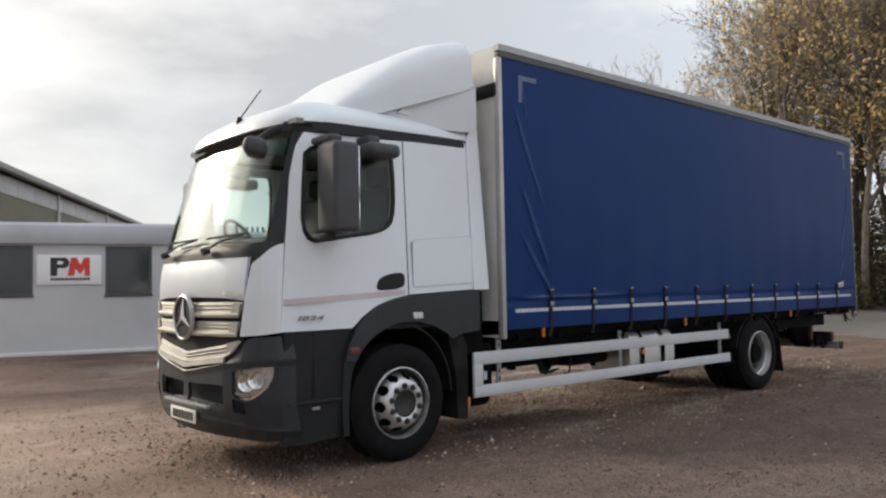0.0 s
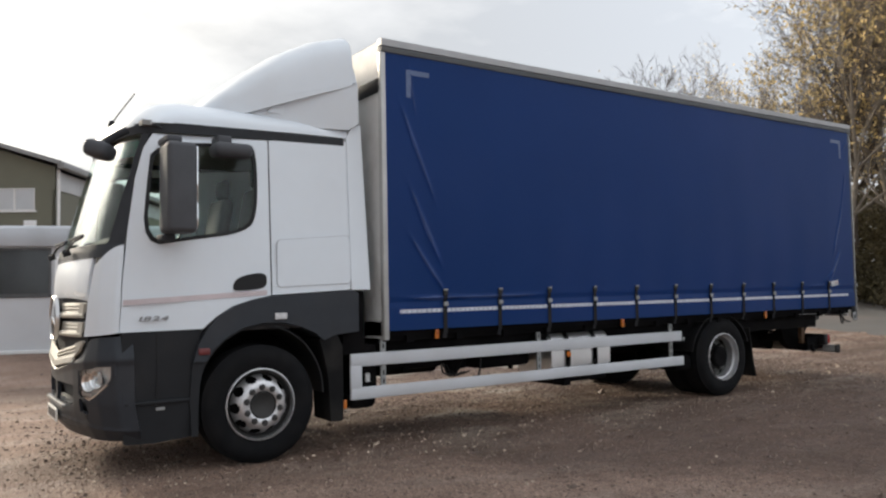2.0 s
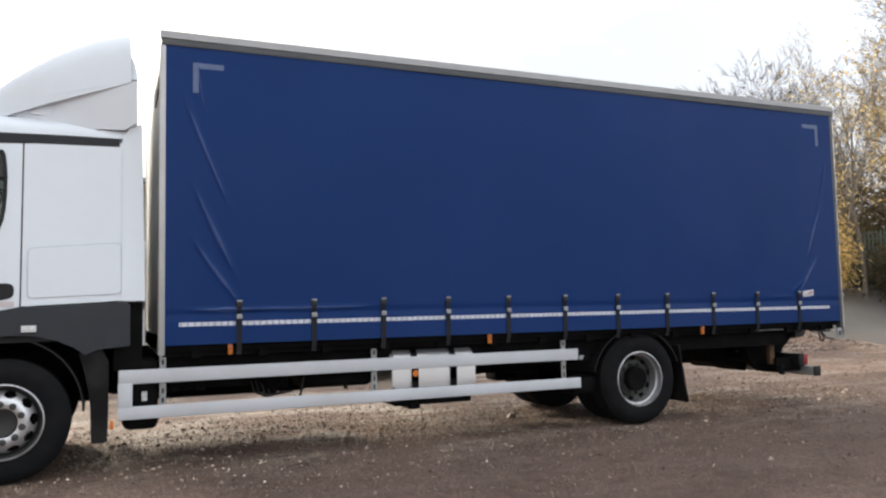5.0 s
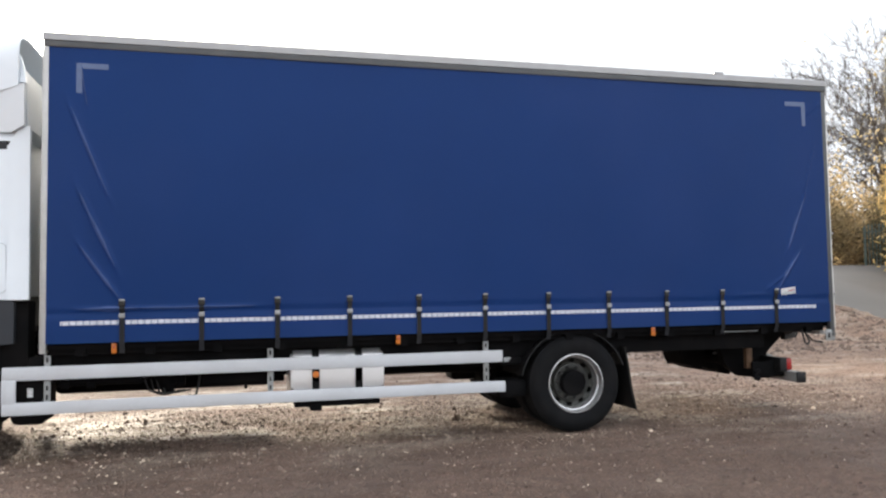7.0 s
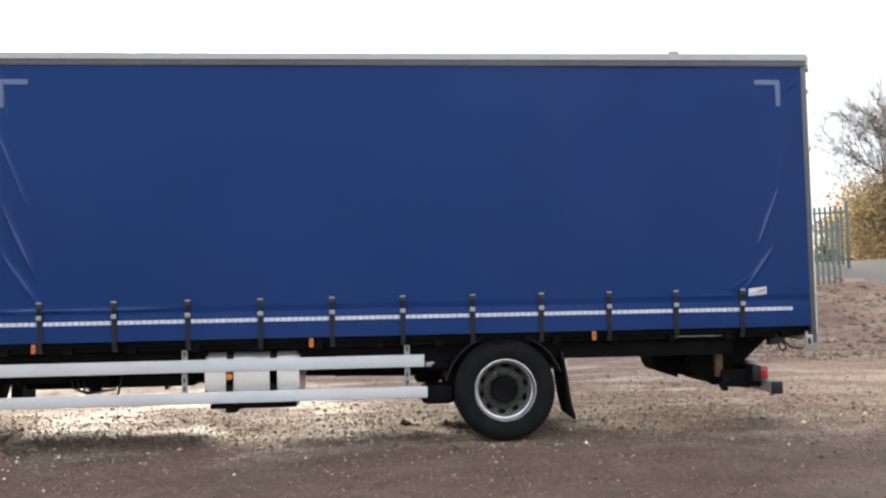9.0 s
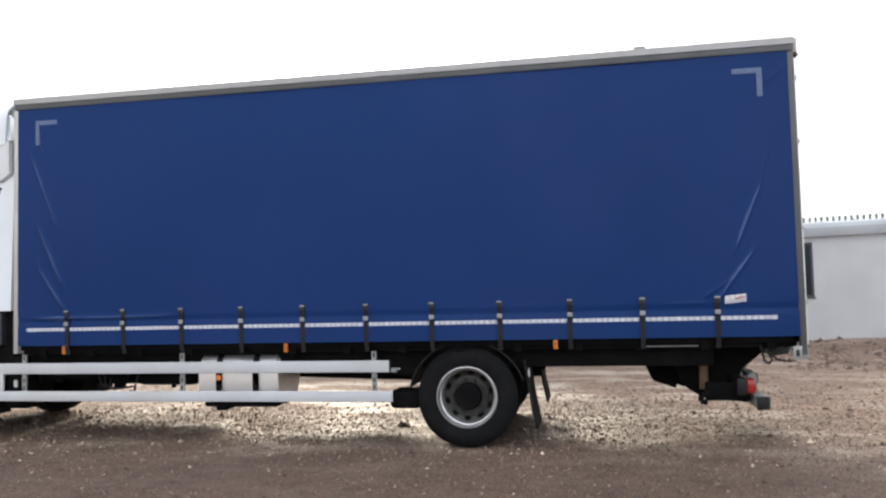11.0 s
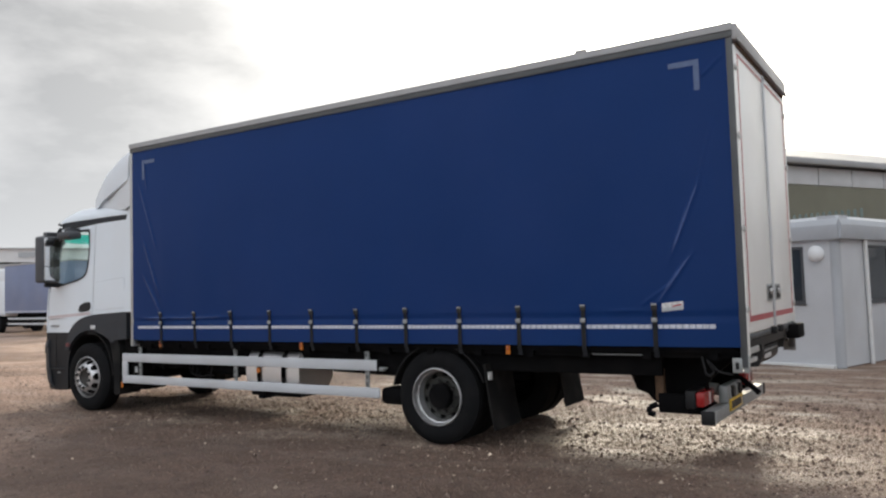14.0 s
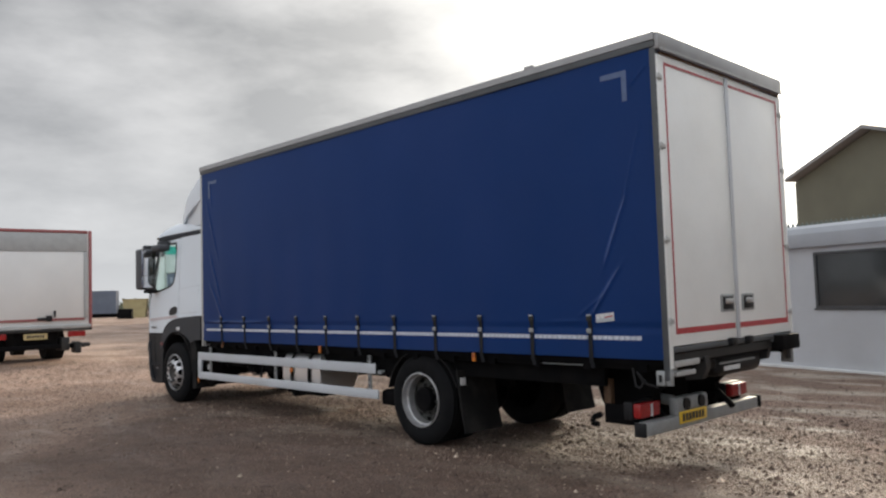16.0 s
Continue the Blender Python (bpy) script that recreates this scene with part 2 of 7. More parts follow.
M_CURTAIN = material("blue_pvc_curtain", (0.0088, 0.0345, 0.128), 0.34, var=0.06, scale=0.8, fine=250, dirt=(0.03, 0.055, 0.17), dirt_amount=0.3, bump=0.0006, bump_scale=420, spec=0.09, see=0.16, see_color=(0.05, 0.13, 0.55))
M_CABINW = material("grey_cabin_cladding", (0.52, 0.53, 0.55), 0.6, var=0.05, scale=1.2, dirt=(0.28, 0.27, 0.25), dirt_amount=0.25, bump=0.001, bump_scale=90)
M_CABINF = material("grey_cabin_fascia", (0.42, 0.44, 0.47), 0.55, var=0.06, scale=1.5, dirt=(0.22, 0.21, 0.2), dirt_amount=0.3)
M_CABINT = material("cabin_white_trim", (0.66, 0.66, 0.65), 0.5, var=0.06, dirt=(0.4, 0.37, 0.33))
M_WINDARK = material("dark_window_glass", (0.03, 0.035, 0.038), 0.08, var=0.3, scale=1.5, spec=0.6)
M_WINFRAME = material("dark_window_frame", (0.06, 0.062, 0.065), 0.4, var=0.1)
M_SIGN = material("white_sign_board", (0.75, 0.76, 0.77), 0.4, var=0.03)
M_SIGNBLK = material("black_sign_print", (0.02, 0.02, 0.025), 0.45)
M_SIGNRED = material("red_sign_print", (0.62, 0.05, 0.035), 0.45)
M_SHEDW = material("olive_shed_cladding", (0.13, 0.13, 0.095), 0.65, var=0.1, scale=0.5, bump=0.004, bump_scale=8)
M_SHEDR = material("grey_shed_roof", (0.24, 0.245, 0.25), 0.6, var=0.1, scale=0.4, dirt=(0.15, 0.145, 0.13), dirt_amount=0.4)
M_SHEDS = material("pale_shed_sheeting", (0.46, 0.48, 0.50), 0.5, var=0.08, scale=0.7)
M_FENCE = material("green_grey_palisade", (0.12, 0.155, 0.145), 0.55, 0.2, var=0.12, scale=8)
M_BARK = material("grey_brown_bark", (0.075, 0.058, 0.046), 0.9, var=0.3, scale=3, fine=25, bump=0.01, bump_scale=14)
M_BARKP = material("pale_birch_bark", (0.21, 0.18, 0.145), 0.85, var=0.35, scale=4, fine=20, bump=0.01, bump_scale=12)
M_LEAFY = material("yellow_autumn_leaves", (0.70, 0.53, 0.24), 0.7, var=0.3, scale=0.7, random_tint=0.5, island=True, see=0.5)
M_LEAFO = material("ochre_autumn_leaves", (0.60, 0.46, 0.25), 0.7, var=0.3, scale=0.7, random_tint=0.5, island=True, see=0.5)
M_LEAFG = material("olive_bush_leaves", (0.115, 0.095, 0.050), 0.75, var=0.3, scale=0.7, random_tint=0.5, island=True, see=0.4)
M_SCRUB = material("pale_scrub_leaves", (0.30, 0.235, 0.135), 0.75, var=0.3, scale=0.7, random_tint=0.5, island=True, see=0.45)
M_WOOD = material("bare_wood_twigs", (0.15, 0.122, 0.088), 0.85, var=0.3, scale=0.5, random_tint=0.45, island=True, see=0.3)
M_LITTER = material("fallen_leaves", (0.26, 0.15, 0.06), 0.85, var=0.3, random_tint=0.5, island=True)
M_STONE = material("gravel_stones", (0.155, 0.108, 0.084), 0.62, spec=0.35, var=0.2, scale=2, random_tint=0.4, island=True)
M_STONEP = material("pale_stone", (0.43, 0.345, 0.27), 0.8, spec=0.2, var=0.2, scale=30, random_tint=0.5, island=True)
M_STONED = material("dark_gravel_stones", (0.115, 0.078, 0.062), 0.75, spec=0.25, var=0.2, scale=2, random_tint=0.45, island=True)
M_TARMAC = material("worn_tarmac", (0.115, 0.11, 0.105), 0.6, var=0.15, scale=0.5, fine=70, bump=0.004, bump_scale=90, dirt=(0.2, 0.155, 0.13), dirt_amount=0.5)
M_AC = material("off_white_appliance", (0.55, 0.55, 0.53), 0.5, var=0.05, dirt=(0.3, 0.28, 0.25))
M_CARW = material("white_car_paint", (0.75, 0.76, 0.77), 0.2, var=0.02)
M_LORRYB = material("faded_blue_curtain", (0.14, 0.175, 0.29), 0.5, var=0.1, scale=0.8, dirt=(0.25, 0.26, 0.33), dirt_amount=0.4)
M_LORRYW = material("white_box_panel", (0.66, 0.66, 0.65), 0.4, var=0.05, scale=1, dirt=(0.42, 0.4, 0.37), dirt_amount=0.3)
M_LORRYR = material("red_body_frame", (0.27, 0.085, 0.085), 0.45, var=0.15)
M_LORRYG = material("grey_shutter_header", (0.36, 0.37, 0.37), 0.5, var=0.08)
M_FARB = material("far_white_cladding", (0.55, 0.56, 0.57), 0.6, var=0.05, scale=0.1)
M_FARG = material("far_grey_cladding", (0.33, 0.35, 0.37), 0.6, var=0.08, scale=0.1)
M_TRAILER = material("dull_blue_grey_sheet", (0.10, 0.12, 0.16), 0.6, var=0.15, scale=1.0)
M_SKIP = material("faded_yellow_paint", (0.33, 0.28, 0.14), 0.6, var=0.15, scale=2, dirt=(0.2, 0.15, 0.1))
M_HEDGE = material("far_hedge", (0.10, 0.11, 0.07), 0.9, var=0.3, scale=0.3, random_tint=0.4, island=True)


def ground_material():
    """Reddish crushed stone with paler, wetter and darker patches."""
    m = bpy.data.materials.new("reddish_gravel")
    m.use_nodes = True
    n, l = m.node_tree.nodes, m.node_tree.links
    b = n["Principled BSDF"]
    co = n.new("ShaderNodeTexCoord")

    def tex(s, detail=5.0, kind="ShaderNodeTexNoise"):
        t = n.new(kind)
        t.inputs["Scale"].default_value = s
        if "Detail" in t.inputs:
            t.inputs["Detail"].default_value = detail
        l.new(co.outputs["Object"], t.inputs["Vector"])
        return t

    def mix(f, a, c, blend="MIX"):
        x = n.new("ShaderNodeMix")
        x.data_type, x.blend_type = "RGBA", blend
        for i, v in ((0, f), (6, a), (7, c)):
            if isinstance(v, (int, float)):
                x.inputs[i].default_value = v
            elif isinstance(v, tuple):
                x.inputs[i].default_value = (*v, 1)
            else:
                l.new(v, x.inputs[i])
        return x.outputs[2]

    def rng(v, a, c, lo=0.0, hi=1.0):
        r = n.new("ShaderNodeMapRange")
        for k, q in (("From Min", a), ("From Max", c), ("To Min", lo), ("To Max", hi)):
            r.inputs[k].default_value = q
        l.new(v, r.inputs["Value"])
        return r.outputs[0]

    patch, patch2 = tex(0.22, 6).outputs[0], tex(0.7, 6).outputs[0]
    grit = tex(26.0, 3.0, "ShaderNodeTexVoronoi")
    grit2 = tex(70.0, 3.0, "ShaderNodeTexVoronoi")
    fine_n = tex(140.0, 3).outputs[0]
    c = mix(rng(patch, 0.38, 0.62), (0.45, 0.272, 0.204), (0.63, 0.43, 0.33))
    c = mix(rng(patch2, 0.47, 0.66, 0.0, 0.75), c, (0.19, 0.122, 0.094))
    st = n.new("ShaderNodeSeparateColor")
    l.new(grit.outputs["Color"], st.inputs[0])
    st2 = n.new("ShaderNodeSeparateColor")
    l.new(grit2.outputs["Color"], st2.inputs[0])
    c = mix(rng(st.outputs[0], 0.5, 1.0, 0.0, 0.7), c, (0.47, 0.345, 0.262))
    c = mix(rng(st2.outputs[1], 0.40, 1.0, 0.0, 0.65), c, (0.105, 0.072, 0.058))
    c = mix(rng(fine_n, 0.3, 0.7, 0.0, 0.3), c, (0.29, 0.19, 0.145))
    # streaks along the way the vehicles drive: smoother when damp, sunlit glare painted in pale
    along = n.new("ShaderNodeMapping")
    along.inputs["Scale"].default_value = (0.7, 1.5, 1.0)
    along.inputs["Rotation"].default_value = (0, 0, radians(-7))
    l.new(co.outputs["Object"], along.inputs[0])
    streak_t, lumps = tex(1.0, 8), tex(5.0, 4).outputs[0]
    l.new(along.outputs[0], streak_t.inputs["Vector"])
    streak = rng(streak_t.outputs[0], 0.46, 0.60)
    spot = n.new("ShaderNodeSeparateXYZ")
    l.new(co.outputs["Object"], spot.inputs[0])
    # worn masks the sunlit strip past the truck's shadow, to paint it paler
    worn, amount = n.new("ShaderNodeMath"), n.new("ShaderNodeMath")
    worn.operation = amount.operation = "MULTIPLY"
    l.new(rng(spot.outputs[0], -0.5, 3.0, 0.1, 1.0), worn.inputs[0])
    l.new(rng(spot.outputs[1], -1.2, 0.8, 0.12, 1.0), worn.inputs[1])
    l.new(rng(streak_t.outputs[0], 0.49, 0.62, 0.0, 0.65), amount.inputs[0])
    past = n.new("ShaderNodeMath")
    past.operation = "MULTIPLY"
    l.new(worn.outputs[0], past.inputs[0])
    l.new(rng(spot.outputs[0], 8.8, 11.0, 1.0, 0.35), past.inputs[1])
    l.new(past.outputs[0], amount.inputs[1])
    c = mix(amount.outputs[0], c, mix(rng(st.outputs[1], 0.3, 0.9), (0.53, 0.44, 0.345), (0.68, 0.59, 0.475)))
    c = mix(rng(lumps, 0.52, 0.68, 0.0, 0.5), c, (0.17, 0.11, 0.085))
    # paler ahead of the truck: the sunlight there put into the colour
    c = mix(rng(spot.outputs[0], 0.5, -2.5, 0.0, 0.45), c, (0.66, 0.45, 0.345))
    # one even brown tone farther out along -x
    c = mix(rng(spot.outputs[0], -5.0, -15.0, 0.0, 0.7), c, (0.47, 0.345, 0.27))
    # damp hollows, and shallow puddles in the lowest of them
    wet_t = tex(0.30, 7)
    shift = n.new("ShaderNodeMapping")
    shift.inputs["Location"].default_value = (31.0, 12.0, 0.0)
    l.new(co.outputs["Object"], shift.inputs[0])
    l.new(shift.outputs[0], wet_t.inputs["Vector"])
    # darker towards +x on the near side: deeper shade there put into the colour
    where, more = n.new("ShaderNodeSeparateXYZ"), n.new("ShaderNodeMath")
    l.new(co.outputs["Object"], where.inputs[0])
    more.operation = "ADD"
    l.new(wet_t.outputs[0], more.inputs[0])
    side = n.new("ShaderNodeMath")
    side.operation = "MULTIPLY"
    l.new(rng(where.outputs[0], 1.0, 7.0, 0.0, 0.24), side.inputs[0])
    # below zero at large y: a paler tone makes up for the cabin's shadow
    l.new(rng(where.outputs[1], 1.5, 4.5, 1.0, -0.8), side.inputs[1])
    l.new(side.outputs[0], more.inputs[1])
    damp_and_shade = more.outputs[0]
    # damp joins the random damp patches and the painted shade
    damp, pool = rng(damp_and_shade, 0.46, 0.60), rng(wet_t.outputs[0], 0.70, 0.73)
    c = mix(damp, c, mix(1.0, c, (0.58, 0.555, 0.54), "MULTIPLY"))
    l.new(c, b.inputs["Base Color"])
    rough = mix(pool, mix(streak, mix(damp, (0.80,) * 3, (0.68,) * 3), (0.52,) * 3), (0.46,) * 3)
    l.new(rough, b.inputs["Roughness"])
    b.inputs["Specular IOR Level"].default_value = 0.32
    bp = n.new("ShaderNodeBump")
    bp.inputs["Strength"].default_value, bp.inputs["Distance"].default_value = 0.9, 0.035
    bp2 = n.new("ShaderNodeBump")
    bp2.inputs["Strength"].default_value, bp2.inputs["Distance"].default_value = 0.7, 0.014
    l.new(grit.outputs["Distance"], bp.inputs["Height"])
    l.new(grit2.outputs["Distance"], bp2.inputs["Height"])
    bp.invert = bp2.invert = True
    l.new(rng(pool, 0.0, 1.0, 0.9, 0.7), bp.inputs["Strength"])
    l.new(rng(pool, 0.0, 1.0, 0.7, 0.4), bp2.inputs["Strength"])
    l.new(bp.outputs[0], bp2.inputs["Normal"])
    bp3 = n.new("ShaderNodeBump")
    bp3.inputs["Strength"].default_value, bp3.inputs["Distance"].default_value = 0.8, 0.05
    l.new(lumps, bp3.inputs["Height"])
    l.new(bp3.outputs[0], bp.inputs["Normal"])
    l.new(bp2.outputs[0], b.inputs["Normal"])
    return m


M_GROUND = ground_material()


def dash_tape(m):
    """Prints the narrow dark joints of reflective tape across a strip."""
    n, l = m.node_tree.nodes, m.node_tree.links
    b = n["Principled BSDF"]
    old = b.inputs["Base Color"].links[0].from_socket
    co, sx = n.new("ShaderNodeTexCoord"), n.new("ShaderNodeSeparateXYZ")
    l.new(co.outputs["Object"], sx.inputs[0])
    mu, fr, gt = n.new("ShaderNodeMath"), n.new("ShaderNodeMath"), n.new("ShaderNodeMath")
    mu.operation, fr.operation, gt.operation = "MULTIPLY", "FRACT", "GREATER_THAN"
    mu.inputs[1].default_value, gt.inputs[1].default_value = 17.5, 0.80
    l.new(sx.outputs[0], mu.inputs[0])
    l.new(mu.outputs[0], fr.inputs[0])
    l.new(fr.outputs[0], gt.inputs[0])
    x = n.new("ShaderNodeMix")
    x.data_type = "RGBA"
    l.new(gt.outputs[0], x.inputs[0])
    l.new(old, x.inputs[6])
    x.inputs[7].default_value = (0.22, 0.26, 0.36, 1)
    l.new(x.outputs[2], b.inputs["Base Color"])


dash_tape(M_TAPE)

# ---- building blocks ----
def finish(bm, name, mat, smooth=True, angle=35):
    me = bpy.data.meshes.new(name)
    bmesh.ops.recalc_face_normals(bm, faces=bm.faces)
    bm.to_mesh(me)
    bm.free()
    for m in (mat if isinstance(mat, (list, tuple)) else (mat,)):
        me.materials.append(m)
    if smooth:
        me.shade_smooth()
        me.set_sharp_from_angle(angle=radians(angle))
    return me


def thing(name, at, label, category, group="", kind=""):
    ob = new(name)
    ob.location = at
    ob.empty_display_size = 0.2
    bpy.context.view_layer.update()
    return tagged(ob, label, category, group, kind)


def part(name, bm, mat, parent, label="", smooth=True, angle=35):
    """One mesh under a thing or a part; its vertices are given in the world."""
    ob = new(name, finish(bm, name, mat, smooth, angle))
    ob.parent = parent
    if parent.parent is None:
        ob.matrix_parent_inverse = Matrix.LocRotScale(parent.location, parent.rotation_euler, None).inverted()
    if label:
        ob["label"] = label
    return ob


def solo(name, bm, mat, label, category, kind="", group="", smooth=True, angle=35):
    return tagged(new(name, finish(bm, name, mat, smooth, angle)), label, category, group, kind)


def box(bm, x0, x1, y0, y1, z0, z1, bevel=0.0, seg=2):
    geo = bmesh.ops.create_cube(bm, size=1.0, matrix=Matrix.Translation(((x0 + x1) / 2, (y0 + y1) / 2, (z0 + z1) / 2)) @ Matrix.Diagonal((abs(x1 - x0), abs(y1 - y0), abs(z1 - z0), 1)))
    if bevel:
        edges = list({e for v in geo["verts"] for e in v.link_edges})
        bmesh.ops.bevel(bm, geom=edges, offset=min(bevel, 0.45 * min(abs(x1 - x0), abs(y1 - y0), abs(z1 - z0))), segments=seg, profile=0.5, affect="EDGES")
    return bm


def B(*a, **k):
    return box(bmesh.new(), *a, **k)


def tube(bm, p0, p1, r0, r1=None, seg=14):
    p0, p1 = Vector(p0), Vector(p1)
    d = p1 - p0
    m = Matrix.Translation((p0 + p1) / 2) @ d.to_track_quat("Z", "Y").to_matrix().to_4x4()
    bmesh.ops.create_cone(bm, cap_ends=True, segments=seg, radius1=r0, radius2=r0 if r1 is None else r1, depth=d.length, matrix=m)
    return bm


def T(*a, **k):
    return tube(bmesh.new(), *a, **k)


def pipe(bm, pts, r, seg=8):
    for a, b in zip(pts[:-1], pts[1:]):
        tube(bm, a, b, r, seg=seg)
    return bm


def slab(bm, outline, y0, y1, holes=(), bevel=0.0):
    """A plate: an outline of (x, z) points, with holes, between two depths y0 and y1 (numbers, or functions of x and z)."""
    f0 = y0 if callable(y0) else (lambda x, z: y0)
    f1 = y1 if callable(y1) else (lambda x, z: y1)
    loops = [list(outline), *[list(h) for h in holes]]
    fronts, edges = [], []
    for loop in loops:
        vs = [bm.verts.new((x, f0(x, z), z)) for x, z in loop]
        edges += [bm.edges.new((vs[i], vs[(i + 1) % len(vs)])) for i in range(len(vs))]
        fronts.append(vs)
    if holes:
        flat = bmesh.ops.triangle_fill(bm, use_beauty=True, use_dissolve=False, edges=edges, normal=(0, -1, 0))
        faces = [g for g in flat["geom"] if isinstance(g, bmesh.types.BMFace)]
    else:
        faces = [bm.faces.new(fronts[0])]
    back = {}
    for loop in fronts:
        for v in loop:
            back[v] = bm.verts.new((v.co.x, f1(v.co.x, v.co.z), v.co.z))
    for f in faces:
        bm.faces.new([back[v] for v in reversed(list(f.verts))])
    for vs in fronts:
        for i in range(len(vs)):
            a, b = vs[i], vs[(i + 1) % len(vs)]
            bm.faces.new((a, back[a], back[b], b))
    if bevel:
        es = [e for e in bm.edges if e.is_manifold and e.calc_face_angle(0) > 0.9]
        bmesh.ops.bevel(bm, geom=es, offset=bevel, segments=2, profile=0.5, affect="EDGES", clamp_overlap=True)
    return bm


def plate(*a, **k):
    return slab(bmesh.new(), *a, **k)


def smooth_loop(pts, n=3):
    """Rounds the corners of a closed outline (corner cutting, n passes)."""
    for _ in range(n):
        out = []
        for i in range(len(pts)):
            (ax, az), (bx, bz) = pts[i], pts[(i + 1) % len(pts)]
            out += [(0.75 * ax + 0.25 * bx, 0.75 * az + 0.25 * bz), (0.25 * ax + 0.75 * bx, 0.25 * az + 0.75 * bz)]
        pts = out
    return pts


def fillet(pts, r, n=4):
    """A closed outline with its corners rounded by the radius r."""
    out = []
    k = len(pts)
    for i in range(k):
        p, a, b = Vector(pts[i]), Vector(pts[i - 1]), Vector(pts[(i + 1) % k])
        da, db = (a - p), (b - p)
        q = min(r, 0.45 * da.length, 0.45 * db.length)
        s, e = p + da.normalized() * q, p + db.normalized() * q
        for j in range(n + 1):
            t = j / n
            out.append(tuple(s * (1 - t) ** 2 + p * 2 * t * (1 - t) + e * t * t))
    return out


def grid(bm, nu, nv, f, thick=0.0, keep=None):
    """A patch f(i/nu, j/nv) -> point; thick gives it a back along its normals."""
    vs = [[bm.verts.new(f(i / nu, j / nv)) for j in range(nv + 1)] for i in range(nu + 1)]
    faces = []
    for i in range(nu):
        for j in range(nv):
            if keep is None or keep((i + 0.5) / nu, (j + 0.5) / nv):
                faces.append(bm.faces.new((vs[i][j], vs[i + 1][j], vs[i + 1][j + 1], vs[i][j + 1])))
    if thick:
        bmesh.ops.recalc_face_normals(bm, faces=faces)
        bmesh.ops.solidify(bm, geom=faces, thickness=thick)
    return bm


def lathe(bm, profile, seg=48, drop=None, axis="y", close=False):
    """Revolves (depth, radius) points about an axis through the origin; drop(segment, row) leaves a hole."""
    rings = []
    for d, r in profile:
        ring = []
        for i in range(seg):
            a = 2 * math.pi * i / seg
            c, s = math.cos(a) * r, math.sin(a) * r
            ring.append(bm.verts.new((c, d, s) if axis == "y" else ((c, s, d) if axis == "z" else (d, c, s))))
        rings.append(ring)
    rows = len(rings) if close else len(rings) - 1
    for k in range(rows):
        a, b = rings[k], rings[(k + 1) % len(rings)]
        for i in range(seg):
            if drop is None or not drop(i, k):
                bm.faces.new((a[i], a[(i + 1) % seg], b[(i + 1) % seg], b[i]))
    return bm


def flip_y(bm, about):
    for v in bm.verts:
        v.co.y = 2 * about - v.co.y
    return bm


def lerp(v, xs, ys):
    return float(np.interp(v, xs, ys))


def moved(bm, m):
    bm.transform(m)
    return bm


def bars(bm, x0, x1, y, z0, z1, n, dy=0.002, gap=0.3):
    """Plain bars that stand for writing, on a face at depth y."""
    w = (x1 - x0) / n
    for i in range(n):
        box(bm, x0 + i * w, x0 + (i + 1 - gap) * w, y - dy, y + dy, z0, z1)
    return bm

# ---- the truck: x from the front axle to the back, y from the near side across, z up ----
W = 2.5                      # width over the body
YC = W / 2
truck = thing("truck", (4.0, YC, 0.0), "white rigid truck with a blue curtain-sided body, parked on gravel", "truck")
HW = 1.15                    # half the cab's width

NOSE_D = [0.0, 0.012, 0.035, 0.075, 0.14, 0.24, 0.38, 0.56, 3.0]
NOSE_F = [0.0, 0.32, 0.56, 0.75, 0.88, 0.955, 0.99, 1.0, 1.0]


def nose_x(z):
    return lerp(z, [0.3, 0.6, 1.1, 1.45, 1.82, 2.75, 2.95], [-1.34, -1.40, -1.41, -1.40, -1.37, -1.10, -1.02])


def half_w(z):
    return lerp(z, [0.3, 1.2, 1.9, 2.85, 3.05], [1.14, 1.15, 1.145, 1.085, 1.05])


def front_pt(f, z, out=0.0):
    """A point of the cab's rounded front; f from -1 (near side) to 1 (far side), beyond the corner it runs back along the side."""
    a = abs(f)
    d = lerp(a, NOSE_F[:8], NOSE_D[:8])
    sgn = 1 if f >= 0 else -1
    nx, ny = (-1 + 0.9 * a ** 3, sgn * a ** 4)
    return (nose_x(z) + d + out * nx, YC + sgn * half_w(z) * a + out * ny, z)


def corner_pt(d, z, near=True, out=0.0):
    """A point of the corner, d behind the nose."""
    a = lerp(d, NOSE_D, NOSE_F)
    s = -1 if near else 1
    return (nose_x(z) + d - out * max(0.0, 1 - d / 0.35), YC + s * (half_w(z) * a + out * min(1.0, d / 0.2)), z)


def side_y(x, z):
    return YC - half_w(z)


def both(name, make, mat, label="", parent=None, angle=35):
    """The same part on the near side and, mirrored, on the far side."""
    a = part(name, make(), mat, parent or truck, label, angle=angle)
    b = part(name, flip_y(make(), YC), mat, parent or truck, label, angle=angle)
    return a, b


# cab doors, with a real opening for the window
WINDOW = smooth_loop([(-0.965, 1.86), (-0.60, 1.92), (-0.12, 1.99), (-0.015, 2.16), (-0.015, 2.72), (-0.10, 2.745), (-0.86, 2.70), (-0.90, 2.45)], 2)
DOOR = [(-1.135, 1.165), (-1.11, 1.60), (-1.07, 2.0), (-1.0, 2.42), (-0.93, 2.68), (-0.86, 2.795), (0.105, 2.81), (0.105, 1.435), (-0.08, 1.40), (-0.24, 1.35), (-0.38, 1.265), (-0.49, 1.17)]


def door_front(x, z):
    d = x - nose_x(z)
    return YC - half_w(z) * lerp(d, NOSE_D, NOSE_F)


